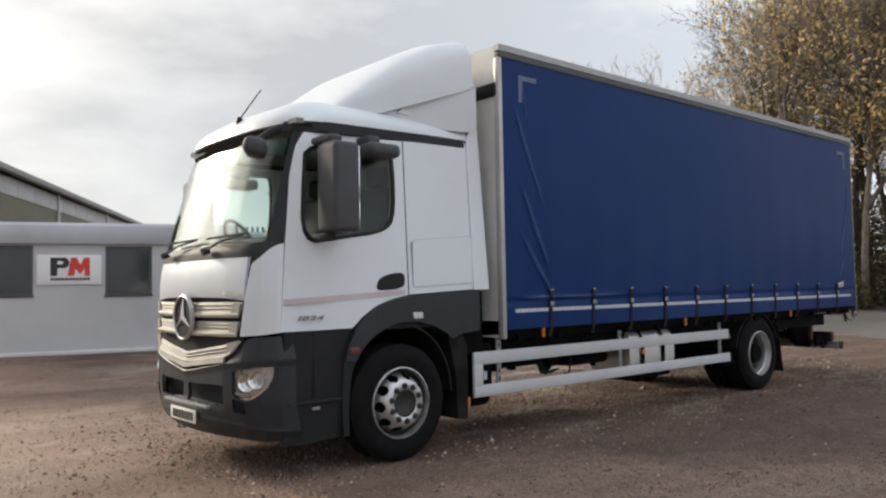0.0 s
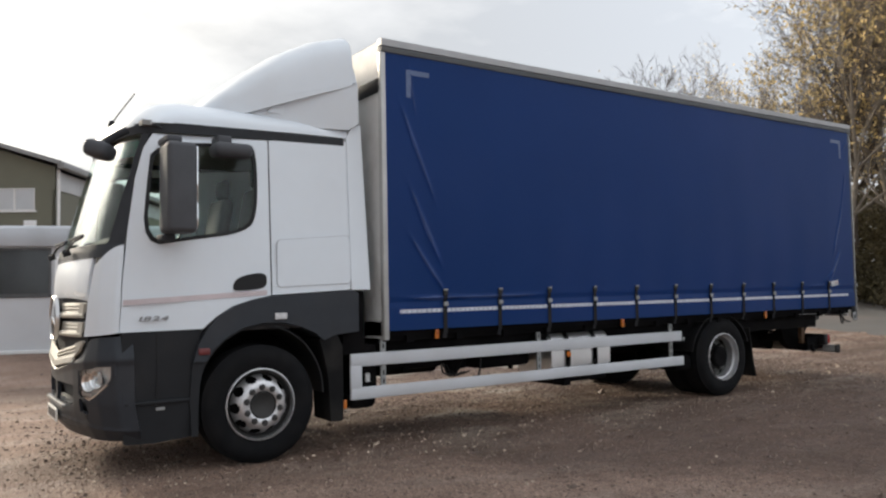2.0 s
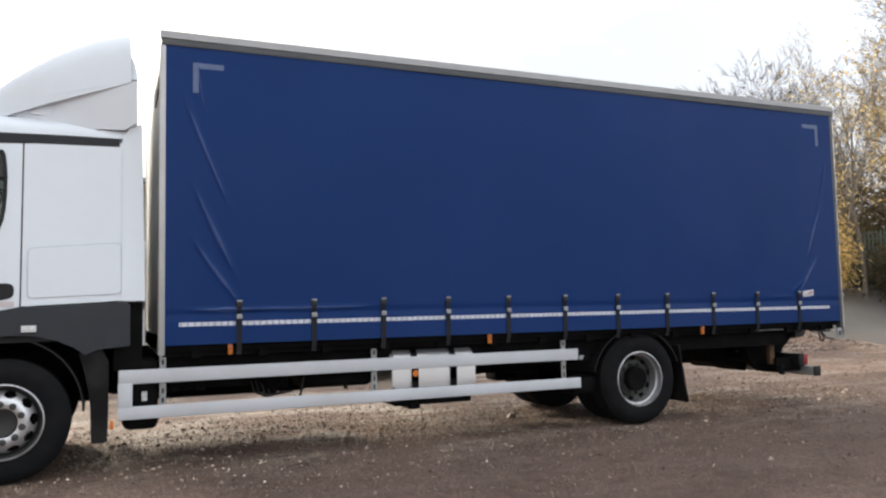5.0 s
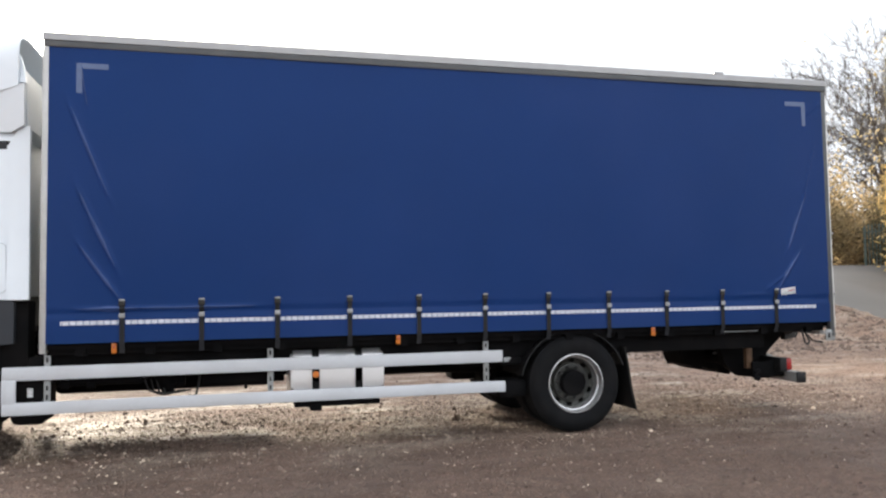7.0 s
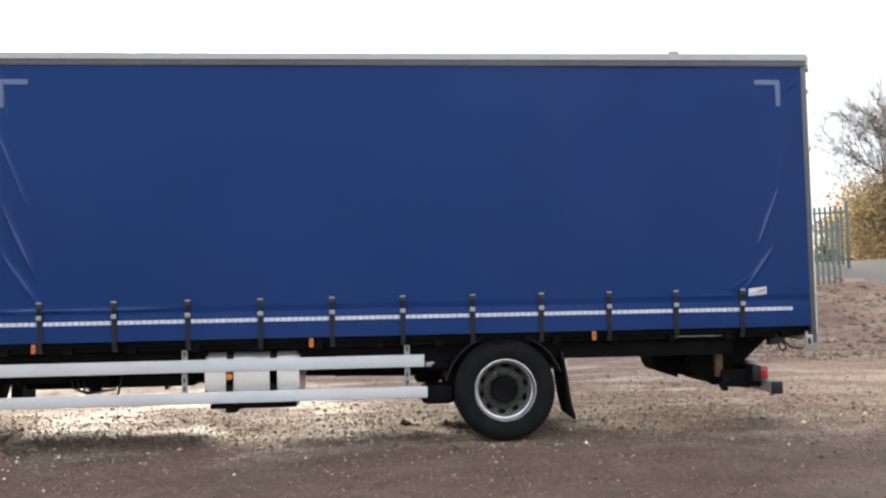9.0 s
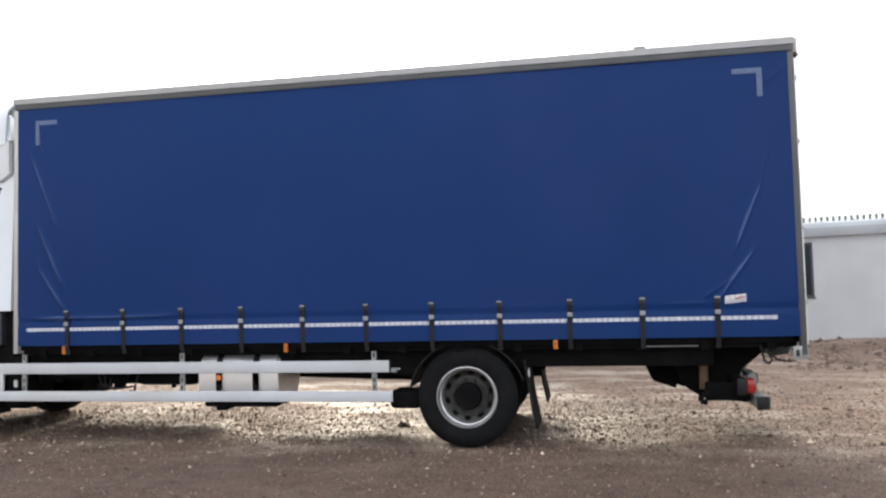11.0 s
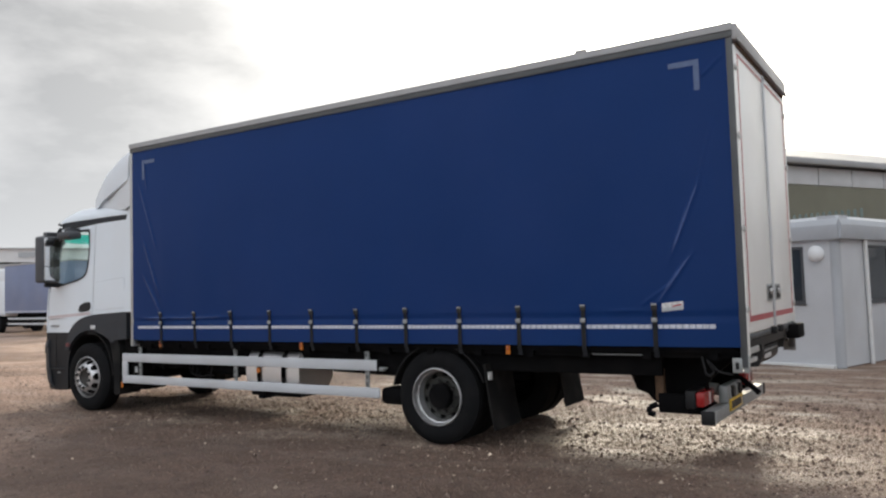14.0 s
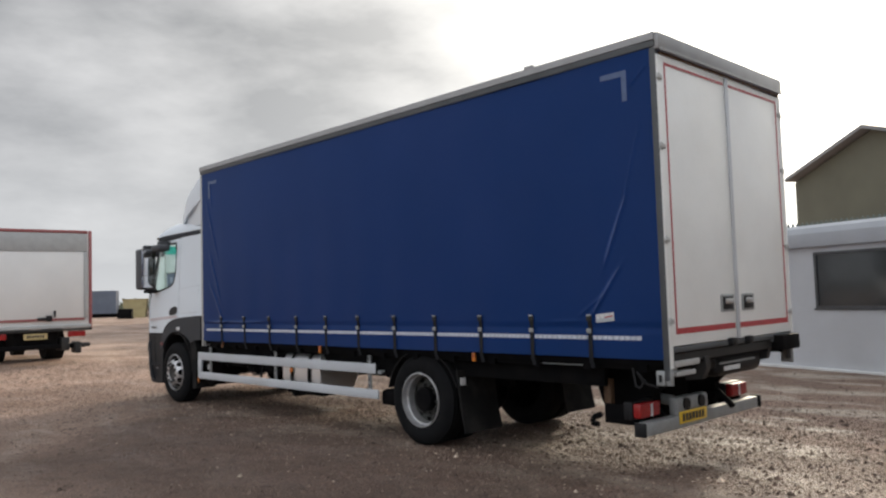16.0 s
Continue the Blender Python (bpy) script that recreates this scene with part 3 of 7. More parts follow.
doors = both("cab_door", lambda: plate(DOOR, lambda x, z: door_front(x, z) - 0.004, lambda x, z: door_front(x, z) + 0.05, [WINDOW]), M_WHITE, "white cab door with a deep window", angle=25)
for i, d in enumerate(doors):
    fl = (lambda b: b) if i == 0 else (lambda b: flip_y(b, YC))
    part("window_seal", fl(plate([((x + 0.48) * 1.03 - 0.48, (z - 2.32) * 1.035 + 2.32) for x, z in WINDOW], lambda x, z: door_front(x, z) - 0.008, lambda x, z: door_front(x, z) + 0.02, [[((x + 0.48) * 0.965 - 0.48, (z - 2.32) * 0.96 + 2.32) for x, z in WINDOW]])), M_BLACK, d)
    part("window_pane", fl(plate([((x + 0.48) * 0.99 - 0.48, (z - 2.32) * 0.985 + 2.32) for x, z in WINDOW], lambda x, z: door_front(x, z) + 0.012, lambda x, z: door_front(x, z) + 0.017)), M_GLASS, d, "green-tinted door glass").visible_shadow = False
    part("handle_recess", fl(plate(smooth_loop([(-0.245, 1.50), (-0.20, 1.60), (0.055, 1.645), (0.07, 1.54), (0.03, 1.495), (-0.2, 1.475)], 2), lambda x, z: door_front(x, z) - 0.012, lambda x, z: door_front(x, z) + 0.02)), M_BLACK, d, "black recessed door handle")
    part("stripe", fl(grid(bmesh.new(), 30, 2, lambda u, v: (lambda x: (x, door_front(x, 1.43) - 0.0085, 1.378 + 0.06 * u + 0.044 * v))(-1.112 + 1.18 * u))), M_PINSTRIPE, d, "faded pink pinstripe")

# model number on the near door, in raised grey figures
for k, figure in enumerate("1824"):
    tc = bpy.data.curves.new("model_figure", "FONT")
    tc.body, tc.size, tc.extrude, tc.shear, tc.offset = figure, 0.115, 0.003, 0.2, 0.003
    tob = new("model_figure_text", tc)
    bpy.context.view_layer.update()
    tme = bpy.data.meshes.new_from_object(tob.evaluated_get(bpy.context.evaluated_depsgraph_get()))
    bpy.data.objects.remove(tob)
    bm = bmesh.new()
    bm.from_mesh(tme)
    moved(bm, Matrix.Translation((-1.03 + 0.068 * k - (0.006 if k else -0.012), side_y(0, 1.25) + 0.006, 1.252)) @ Euler((radians(90), 0, 0)).to_matrix().to_4x4() @ Matrix.Diagonal((1.0, 0.44, 1, 1)))
    for v in bm.verts:
        v.co.y = door_front(v.co.x, v.co.z) - 0.007 if v.co.y < side_y(0, 1.25) + 0.006 else door_front(v.co.x, v.co.z)
    part("model_figure", bm, M_GREYLETTER, doors[0], "grey raised figure of the model number", smooth=False)

# rear side panels with a storage hatch
both("rear_side_panel", lambda: plate([(0.118, 1.438), (0.118, 2.812), (0.90, 2.87), (0.90, 1.475)], lambda x, z: side_y(x, z) - 0.004, lambda x, z: side_y(x, z) + 0.05), M_WHITE)
HATCH = fillet([(0.165, 1.505), (0.165, 1.92), (0.875, 1.975), (0.885, 1.535)], 0.05)
both("hatch_seam", lambda: plate([((x - 0.52) * 1.014 + 0.52, (z - 1.73) * 1.022 + 1.73) for x, z in HATCH], lambda x, z: side_y(x, z) - 0.0055, lambda x, z: side_y(x, z)), M_CABINF)
both("storage_hatch", lambda: plate(HATCH, lambda x, z: side_y(x, z) - 0.009, lambda x, z: side_y(x, z)), M_WHITE, "white storage locker flap")
both("door_seam", lambda: plate([(0.104, 1.435), (0.104, 2.812), (0.119, 2.813), (0.119, 1.437)], lambda x, z: side_y(x, z) + 0.001, lambda x, z: side_y(x, z) + 0.03), M_BLACK)
both("side_deflector", lambda: plate([(0.885, 1.47), (0.885, 2.90), (0.95, 3.02), (1.045, 3.05), (1.075, 1.47)], lambda x, z: side_y(x, z) - 0.02 - 0.05 * max(0, x - 0.885), lambda x, z: side_y(x, z) + 0.03, bevel=0.008), M_WHITE, "white side air deflector")

# black band below the roof, A pillars, windscreen
both("roof_band", lambda: grid(bmesh.new(), 40, 2, lambda u, v: (lambda x: (x, door_front(x, 2.8) - 0.012 + 0.012 * u, 2.80 + 0.028 * u + v * (0.085 - 0.012 * u)))(-1.06 + 1.92 * u), 0.02), M_MATTE, "black band under the cab roof")
both("a_pillar", lambda: grid(bmesh.new(), 10, 10, lambda u, v: (lambda z: corner_pt(0.15 + u * (lerp(z, [1.85, 2.0, 2.42, 2.68, 2.78], [-1.10, -1.072, -1.003, -0.935, -0.87]) - nose_x(z) - 0.15), z, True, 0.002))(1.80 + 1.02 * v), 0.03), M_MATTE, "dark windscreen pillar")
part("windscreen", grid(bmesh.new(), 32, 10, lambda u, v: front_pt((2 * u - 1) * 0.888, 1.86 + 0.89 * v, -0.006), 0.006), M_GLASS, truck, "green-tinted curved windscreen").visible_shadow = False
part("sun_band", grid(bmesh.new(), 32, 2, lambda u, v: front_pt((2 * u - 1) * 0.888, 2.60 + 0.15 * v, -0.02), 0.0), M_BAND, truck, "green-tinted sun band").visible_shadow = False
part("screen_cowl", grid(bmesh.new(), 36, 6, lambda u, v: front_pt((2 * u - 1) * 0.95, 1.765 + 0.11 * v, 0.010), 0.03), M_DARK, truck, "dark cowl under the windscreen")
for y0 in (0.62, 1.50):
    w = part("wiper", pipe(bmesh.new(), [(-1.415, y0 + 0.28, 1.83), (-1.40, y0 + 0.05, 1.90), (-1.375, y0 - 0.32, 1.935)], 0.010), M_MATTE, truck, "black windscreen wiper")
    part("blade", B(-1.392, -1.372, y0 - 0.36, y0 + 0.30, 1.93, 1.948, 0.004), M_MATTE, w)
    part("pivot", T((-1.44, y0 + 0.28, 1.82), (-1.385, y0 + 0.28, 1.84), 0.03), M_MATTE, w)

# bonnet flap, corner panels, grille
part("bonnet_flap", grid(bmesh.new(), 40, 10, lambda u, v: (lambda f: front_pt(f, 1.446 - 0.03 * abs(f / 0.765) ** 4 + (0.324 + 0.03 * abs(f / 0.765) ** 4) * v, 0.004 + 0.022 * math.sin(math.pi * min(1, v * 1.05)) ** 0.7))((2 * u - 1) * (0.758 + 0.012 * v)), 0.03), M_WHITE, truck, "white bonnet flap", angle=50)


def panel_front(z):
    """How far behind the nose the corner panel begins; it leans back towards its top."""
    return lerp(z, [1.12, 1.25, 1.45, 1.70, 1.86], [0.070, 0.074, 0.084, 0.100, 0.125])


both("corner_panel", lambda: grid(bmesh.new(), 18, 16, lambda u, v: (lambda z: corner_pt(panel_front(z) + u * (lerp(z, [1.12, 1.6, 1.86], [-1.142, -1.117, -1.098]) - nose_x(z) - panel_front(z)), z, True, 0.014 + 0.010 * math.sin(math.pi * u) * math.sin(math.pi * v)))(1.135 + 0.03 * u + v * (0.70 - 0.13 * (1 - u) ** 3)), 0.03), M_WHITE, "white wrap-round corner panel", angle=50)
part("grille_back", grid(bmesh.new(), 30, 10, lambda u, v: front_pt((2 * u - 1) * (0.72 + 0.035 * v), 0.92 + 0.53 * v, -0.03), 0.02), M_MATTE, truck)


def rib_out(v):
    """The section of a grille bar: three stepped ribs over a plain lip."""
    if v < 0.34:
        return 0.030 + 0.012 * math.sin(math.pi * v / 0.34)
    k = (v - 0.34) / 0.22
    return 0.004 + 0.018 * (1 - (k - math.floor(k)))


for z0, z1, f_low, f_top in ((1.283, 1.408, 0.708, 0.742), (1.130, 1.252, 0.690, 0.712)):
    for s in (-1, 1):
        part("grille_bar", grid(bmesh.new(), 16, 36, lambda u, v: front_pt(s * (0.09 + (f_low + (f_top - f_low) * v - 0.09) * u), z0 + (z1 - z0) * v - 0.006 * (1 - u), rib_out(v)), 0.012), M_BEIGE, truck, "beige-silver ribbed grille bar", angle=25)
        part("bar_end", grid(bmesh.new(), 3, 6, lambda u, v: front_pt(s * (f_low - 0.075 + 0.06 * v * 0.6 + u * (0.085 - 0.02 * v)), z0 + 0.004 + (z1 - z0 - 0.008) * v, 0.036), 0.012), M_BEIGE, truck)


def bowl_low(f):
    return lerp(abs(f), [0, 0.13, 0.58, 0.67, 0.72, 0.735], [0.893, 0.905, 0.962, 1.01, 1.07, 1.10])


def bowl_top(f):
    return lerp(abs(f), [0, 0.53, 0.735], [0.985, 1.062, 1.105])


for s in range(4):
    part("lower_grille_slat", grid(bmesh.new(), 40, 5, lambda u, v: (lambda f: front_pt(f, bowl_low(f) + (bowl_top(f) - bowl_low(f)) * (s + v * 0.86) / 4, 0.030 - 0.018 * v))((2 * u - 1) * 0.73), 0.012), M_BEIGE, truck, "beige-silver slat of the bowl-shaped lower grille", angle=30)
for s in (-1, 1):
    part("lower_grille_end", grid(bmesh.new(), 5, 8, lambda u, v: (lambda f: front_pt(f, bowl_low(f) + (bowl_top(f) - bowl_low(f)) * v, 0.034))(s * (0.60 + 0.13 * u)), 0.014), M_BEIGE, truck)
em = moved(lathe(bmesh.new(), [(-0.010, 0.0), (-0.010, 0.177), (0.012, 0.177), (0.03, 0.15), (0.03, 0.0)], 40, axis="x"), Matrix.Translation((-1.446, YC, 1.275)))
emblem = part("emblem_disc", em, M_BLACK, truck, "round chrome-ringed emblem")
part("emblem_ring", moved(lathe(bmesh.new(), [(-0.016, 0.176), (-0.026, 0.184), (-0.018, 0.194), (0.01, 0.195), (0.01, 0.176)], 48, axis="x", close=True), Matrix.Translation((-1.450, YC, 1.275))), M_CHROME, emblem, "chrome ring")
for a in (90, 210, 330):
    bm = bmesh.new()
    tube(bm, (-1.462, YC, 1.275), (-1.462, YC + 0.16 * math.cos(radians(a)), 1.275 + 0.16 * math.sin(radians(a))), 0.021, 0.004, 6)
    part("spoke", bm, M_CHROME, emblem)
for k in range(6):
    part("badge_bar", grid(bmesh.new(), 2, 2, lambda u, v: front_pt(-(0.53 + 0.034 * k + 0.024 * u) - 0.008 * v, 1.468 + 0.034 * v - 0.004 * k, 0.026), 0.004), M_CHROME, truck)

# bumper
def bumper_pt(u, z, out):
    f = 2 * u - 1
    a = abs(f)
    if a <= 0.8:
        return front_pt(f / 0.8 * 0.955, z, out)
    p = corner_pt(0.24 + (a - 0.8) / 0.2 * 0.32, z, f < 0, out)
    return p


def bumper_top(a):
    return lerp(a, [0, 0.10, 0.49, 0.61, 0.66, 0.72, 0.82, 1.0], [0.855, 0.868, 0.957, 1.06, 1.118, 1.130, 1.136, 1.14])


def ledge(a):
    return lerp(a, [0, 0.10, 0.49, 0.71, 0.84, 1.0], [0.82, 0.835, 0.918, 0.945, 0.955, 0.965])


def bumper_z(a, v):
    """Rows of the bumper: four run up the sloping ledge, the rest lie below it."""
    if v > 0.88:
        return ledge(a) + (bumper_top(a) - ledge(a)) * (v - 0.88) / 0.12
    return 0.31 + (ledge(a) - 0.31) * v / 0.88


def bumper_out(a, z, v):
    if v > 0.88:
        return 0.048 - 0.060 * (v - 0.88) / 0.12
    o = 0.035 + 0.013 * max(0.0, 1 - (ledge(a) - z) / 0.05) + 0.045 * math.exp(-(a / 0.42) ** 4) * sstep_(0.62, 0.50, z)
    o -= 0.055 * max(0.0, (0.40 - z) / 0.09)
    return o + (0.006 if abs(z - lerp(a, [0.3, 0.6, 0.9], [0.452, 0.43, 0.375])) < 0.014 else 0.0)


def sstep_(a, b, v):
    t = min(1.0, max(0.0, (v - a) / (b - a)))
    return t * t * (3 - 2 * t)


LAMP_A, LAMP_LOW, LAMP_TOP = [0.553, 0.575, 0.62, 0.671, 0.73, 0.774, 0.789], [0.685, 0.655, 0.636, 0.632, 0.675, 0.755, 0.85], [0.860, 0.866, 0.876, 0.886, 0.897, 0.905, 0.908]


def bumper_hole(u, v):
    a = abs(2 * u - 1)
    z = bumper_z(a, v)
    low = 0.575 < z < 0.725 + 0.03 * a and 0.03 < a < 0.465
    lamp = 0.55 < a < 0.792 and lerp(a, LAMP_A, LAMP_LOW) < z < lerp(a, LAMP_A, LAMP_TOP)
    fog = 0.545 < a < 0.645 - 0.1 * max(0, 0.60 - z) and 0.525 < z < 0.635
    return not (low or lamp or fog or a > 0.885)


part("bumper", grid(bmesh.new(), 168, 64, lambda u, v: (lambda a, z: bumper_pt(u, z, bumper_out(a, z, v)))(abs(2 * u - 1), bumper_z(abs(2 * u - 1), v)), 0.03, bumper_hole), M_DARK, truck, "dark grey plastic front bumper", angle=35)
part("bumper_backing", grid(bmesh.new(), 40, 6, lambda u, v: bumper_pt(0.5 + (u - 0.5) * 0.96, 0.36 + 0.50 * v, -0.09), 0.02), M_MATTE, truck)
part("bumper_brow", grid(bmesh.new(), 40, 3, lambda u, v: (lambda f: front_pt(f, 0.849 + 0.075 * abs(f / 0.57) ** 0.9 + 0.042 * v, 0.052 - 0.010 * v))((2 * u - 1) * 0.575), 0.02), M_BEIGE, truck, "pale V-shaped bumper brow")
part("step_plate", B(-1.455, -1.30, YC - 0.45, YC + 0.45, 0.535, 0.562, 0.006), M_GALV, truck, "ribbed step in the bumper")
for k in range(9):
    part("step_rib", B(-1.45, -1.36, YC - 0.04 + 0.05 * k, YC - 0.025 + 0.05 * k, 0.562, 0.570, 0.002), M_RAIL, truck)
for s in (-1, 1):
    h = part("headlamp", grid(bmesh.new(), 18, 8, lambda u, v: (lambda a: bumper_pt(0.5 + s * a / 2, lerp(a, LAMP_A, LAMP_LOW) - 0.01 + v * (lerp(a, LAMP_A, LAMP_TOP) - lerp(a, LAMP_A, LAMP_LOW) + 0.02), -0.030 + 0.02 * abs(2 * u - 1)))(0.547 + 0.248 * u), 0.02), M_LENS, truck, "clear headlamp with chrome reflectors")
    for q, qz, qr in ((0.655, 0.775, 1.0), (0.72, 0.80, 0.95)):
        c = Vector(bumper_pt(0.5 + s * q / 2, qz, 0.0))
        part("reflector_bowl", moved(lathe(bmesh.new(), [(0.03, 0.0), (0.026, 0.02), (0.012, 0.05), (-0.014, 0.068), (-0.016, 0.073), (0.0, 0.075)], 28, axis="x"), Matrix.Translation(c) @ pose(0, 0, 0, 0, 0, s * -34) @ Matrix.Scale(qr, 4)), M_REFL, h)
        part("bulb", moved(lathe(bmesh.new(), [(-0.012, 0.0), (-0.010, 0.012), (0.02, 0.014)], 12, axis="x"), Matrix.Translation(c) @ pose(0, 0, 0, 0, 0, s * -34)), M_CLEAR, h)
    part("lamp_divider", grid(bmesh.new(), 2, 8, lambda u, v: bumper_pt(0.5 + s * (0.607 + 0.008 * u + 0.006 * v) / 2, 0.655 + 0.215 * v, 0.012), 0.01), M_HUB, h)
    part("lamp_rim", grid(bmesh.new(), 20, 2, lambda u, v: (lambda a: bumper_pt(0.5 + s * a / 2, lerp(a, LAMP_A, LAMP_LOW) + 0.004 + 0.016 * v, 0.018))(0.62 + 0.15 * u), 0.006), M_REFL, h)
    part("lamp_step", grid(bmesh.new(), 8, 2, lambda u, v: bumper_pt(0.5 + s * (0.56 + 0.11 * u) / 2, 0.672 - 0.012 * u + 0.022 * v, 0.015), 0.008), M_CHROME, h)
    part("headlamp_glass", grid(bmesh.new(), 18, 8, lambda u, v: (lambda a: bumper_pt(0.5 + s * a / 2, lerp(a, LAMP_A, LAMP_LOW) + v * (lerp(a, LAMP_A, LAMP_TOP) - lerp(a, LAMP_A, LAMP_LOW)), 0.030))(0.552 + 0.238 * u), 0.004), M_CLEAR, h).visible_shadow = False
    for edge, da in ((LAMP_LOW, -0.016), (LAMP_TOP, 0.002)):
        part("lamp_bezel", grid(bmesh.new(), 40, 3, lambda u, v: (lambda a: bumper_pt(0.5 + s * a / 2, lerp(a, LAMP_A, edge) + da + 0.014 * v, 0.039))(0.545 + 0.252 * u), 0.012), M_DARK, h)
    for a0, a1 in ((0.541, 0.553), (0.787, 0.801)):
        part("lamp_bezel", grid(bmesh.new(), 2, 10, lambda u, v: (lambda a: bumper_pt(0.5 + s * a / 2, lerp(a, LAMP_A, LAMP_LOW) - 0.016 + v * (lerp(a, LAMP_A, LAMP_TOP) - lerp(a, LAMP_A, LAMP_LOW) + 0.032), 0.042))(a0 + (a1 - a0) * u), 0.012), M_DARK, h)
    part("tow_eye_cover", grid(bmesh.new(), 3, 3, lambda u, v: bumper_pt(0.5 + s * (0.60 + 0.02 * u) / 2, 0.482 + 0.035 * v, 0.041), 0.004), M_HUB, truck)
fp = part("front_plate", B(-1.474, -1.462, 0.975, 1.495, 0.398, 0.508, 0.004), M_PLATEW, truck, "white number plate with dark bars")
part("plate_bars", moved(bars(bmesh.new(), 0, 0.44, 0, 0, 0.07, 7), Matrix.Translation((-1.476, 1.015, 0.418)) @ pose(0, 0, 0, 0, 0, 90)), M_SIGNBLK, fp, smooth=False)

# lower side: step skirt, wheel arch, mudflap
both("step_skirt", lambda: plate(fillet([(-1.10, 0.275), (-1.12, 0.60), (-1.12, 1.162), (-0.50, 1.166), (-0.55, 0.92), (-0.57, 0.62), (-0.585, 0.285), (-0.85, 0.265)], 0.03), lambda x, z: 0.108 + 0.022 * sstep_(0.60, 0.55, z) + 0.03 * sstep_(0.34, 0.27, z), 0.22), M_SKIRT, "black plastic step skirt below the door", angle=20)
both("skirt_ledge", lambda: B(-1.10, -0.585, 0.098, 0.135, 0.585, 0.612, 0.008), M_SKIRT)
both("skirt_seam", lambda: B(-0.86, -0.852, 0.1035, 0.112, 0.625, 1.15), M_BLACK)
both("skirt_reflector", lambda: B(-0.86, -0.79, 0.128, 0.136, 0.53, 0.555, 0.002), M_GALV)
ARCH = [(-0.575, 0.90), (-0.535, 1.04), (-0.46, 1.17), (-0.36, 1.275), (-0.22, 1.355), (-0.05, 1.405), (0.12, 1.43), (0.92, 1.465), (0.955, 1.44), (0.955, 1.085), (0.80, 1.07), (0.70, 1.06), (0.60, 1.02), (0.52, 1.085), (0.38, 1.15), (0.20, 1.195), (0.02, 1.20), (-0.15, 1.165), (-0.30, 1.09), (-0.41, 0.99), (-0.47, 0.90)]
both("wheel_arch", lambda: plate(ARCH, lambda x, z: 0.062 + 0.02 * abs(x), 0.55, bevel=0.012), M_DARK, "dark plastic wheel arch")
both("arch_front_leg", lambda: plate([(-0.585, 0.29), (-0.60, 0.60), (-0.577, 0.90), (-0.472, 0.90), (-0.515, 0.72), (-0.53, 0.50), (-0.53, 0.29)], 0.098, 0.5), M_SKIRT)
both("arch_liner", lambda: grid(bmesh.new(), 20, 2, lambda u, v: (-0.58 * math.cos(math.pi * u) + 0.02, 0.10 + 0.5 * v, 0.55 + 0.63 * math.sin(math.pi * u)), 0.012), M_BLACK)
both("mudflap_front", lambda: plate(smooth_loop([(0.54, 1.08), (0.785, 1.08), (0.79, 0.60), (0.785, 0.30), (0.775, 0.275), (0.665, 0.275), (0.655, 0.30), (0.645, 0.66), (0.60, 0.88)], 1), 0.085, 0.44), M_FLAP, "black front mudflap")
both("side_repeater", lambda: B(-0.535, -0.44, 0.062, 0.085, 0.955, 1.01, 0.008), M_DULLRED, "dull red side marker lamp")
part("arch_sticker", B(0.125, 0.235, 0.052, 0.064, 1.225, 1.28, 0.002), M_STICK, truck, "small white sticker on the arch")
both("rear_arch_filler", lambda: B(0.82, 1.06, 0.15, 0.40, 0.86, 1.46, 0.02), M_CHASSIS)

# roof of the cab and its air deflector
def roof_pt(u, v):
    f = 2 * u - 1
    g = 1 if f >= 0 else -1
    c = g * (1 - (1 - abs(f)) ** 1.8)              # more columns towards the edges
    x0 = nose_x(2.85) - 0.06 + 0.26 * abs(c) ** 3
    x = x0 + (0.92 - x0) * v ** 1.35
    d = x - x0
    low = lerp(x, [-1.2, -0.95, -0.3, 0.4, 0.92], [2.845, 2.875, 2.895, 2.905, 2.905])
    top = lerp(x, [-1.2, -0.95, -0.6, -0.2, 0.4, 0.92], [2.99, 3.07, 3.135, 3.165, 3.15, 3.10])
    k = min(1.0, d / 0.30)
    front = math.sqrt(max(0.0, 1 - (1 - k) ** 2))
    cross = max(0.0, 1 - abs(c) ** 3.2) ** 0.42
    pod = 0.035 * math.exp(-((abs(c) - 0.72) / 0.16) ** 2) * math.exp(-((x + 0.70) / 0.36) ** 2)
    return (x, YC + c * (half_w(2.88) + 0.004), low + (top - low) * front * cross + pod * front)


part("cab_roof", grid(bmesh.new(), 40, 36, roof_pt, 0.03), M_WHITE, truck, "white rounded cab roof", angle=60)
part("roof_lip", grid(bmesh.new(), 40, 3, lambda u, v: (lambda p: (p[0] + 0.02 + 0.05 * v, p[1], p[2] - 0.004 - 0.03 * v))(roof_pt(0.03 + 0.94 * u, 0.0)), 0.015), M_MATTE, truck, "dark sun visor lip")
part("roof_rear", B(0.86, 0.91, 0.20, 2.30, 1.5, 3.02, 0.02), M_WHITE, truck)


def spoiler_pt(u, v):
    x = -0.32 + 1.27 * v
    top = lerp(v, [0, 0.1, 0.3, 0.55, 0.8, 1.0], [3.12, 3.25, 3.48, 3.725, 3.895, 3.965])
    base = lerp(v, [0, 0.2, 0.45, 1.0], [3.03, 3.06, 3.17, 3.41])
    w = lerp(v, [0, 0.15, 0.45, 1.0], [0.80, 0.93, 1.05, 1.12])
    a = math.pi * u
    c, s = math.cos(a), math.sin(a)
    return (x - 0.12 * s * (1 - v) - 0.02 * v * s, YC - w * (1 if c >= 0 else -1) * abs(c) ** 0.42, base + (top - base) * abs(s) ** 0.36)


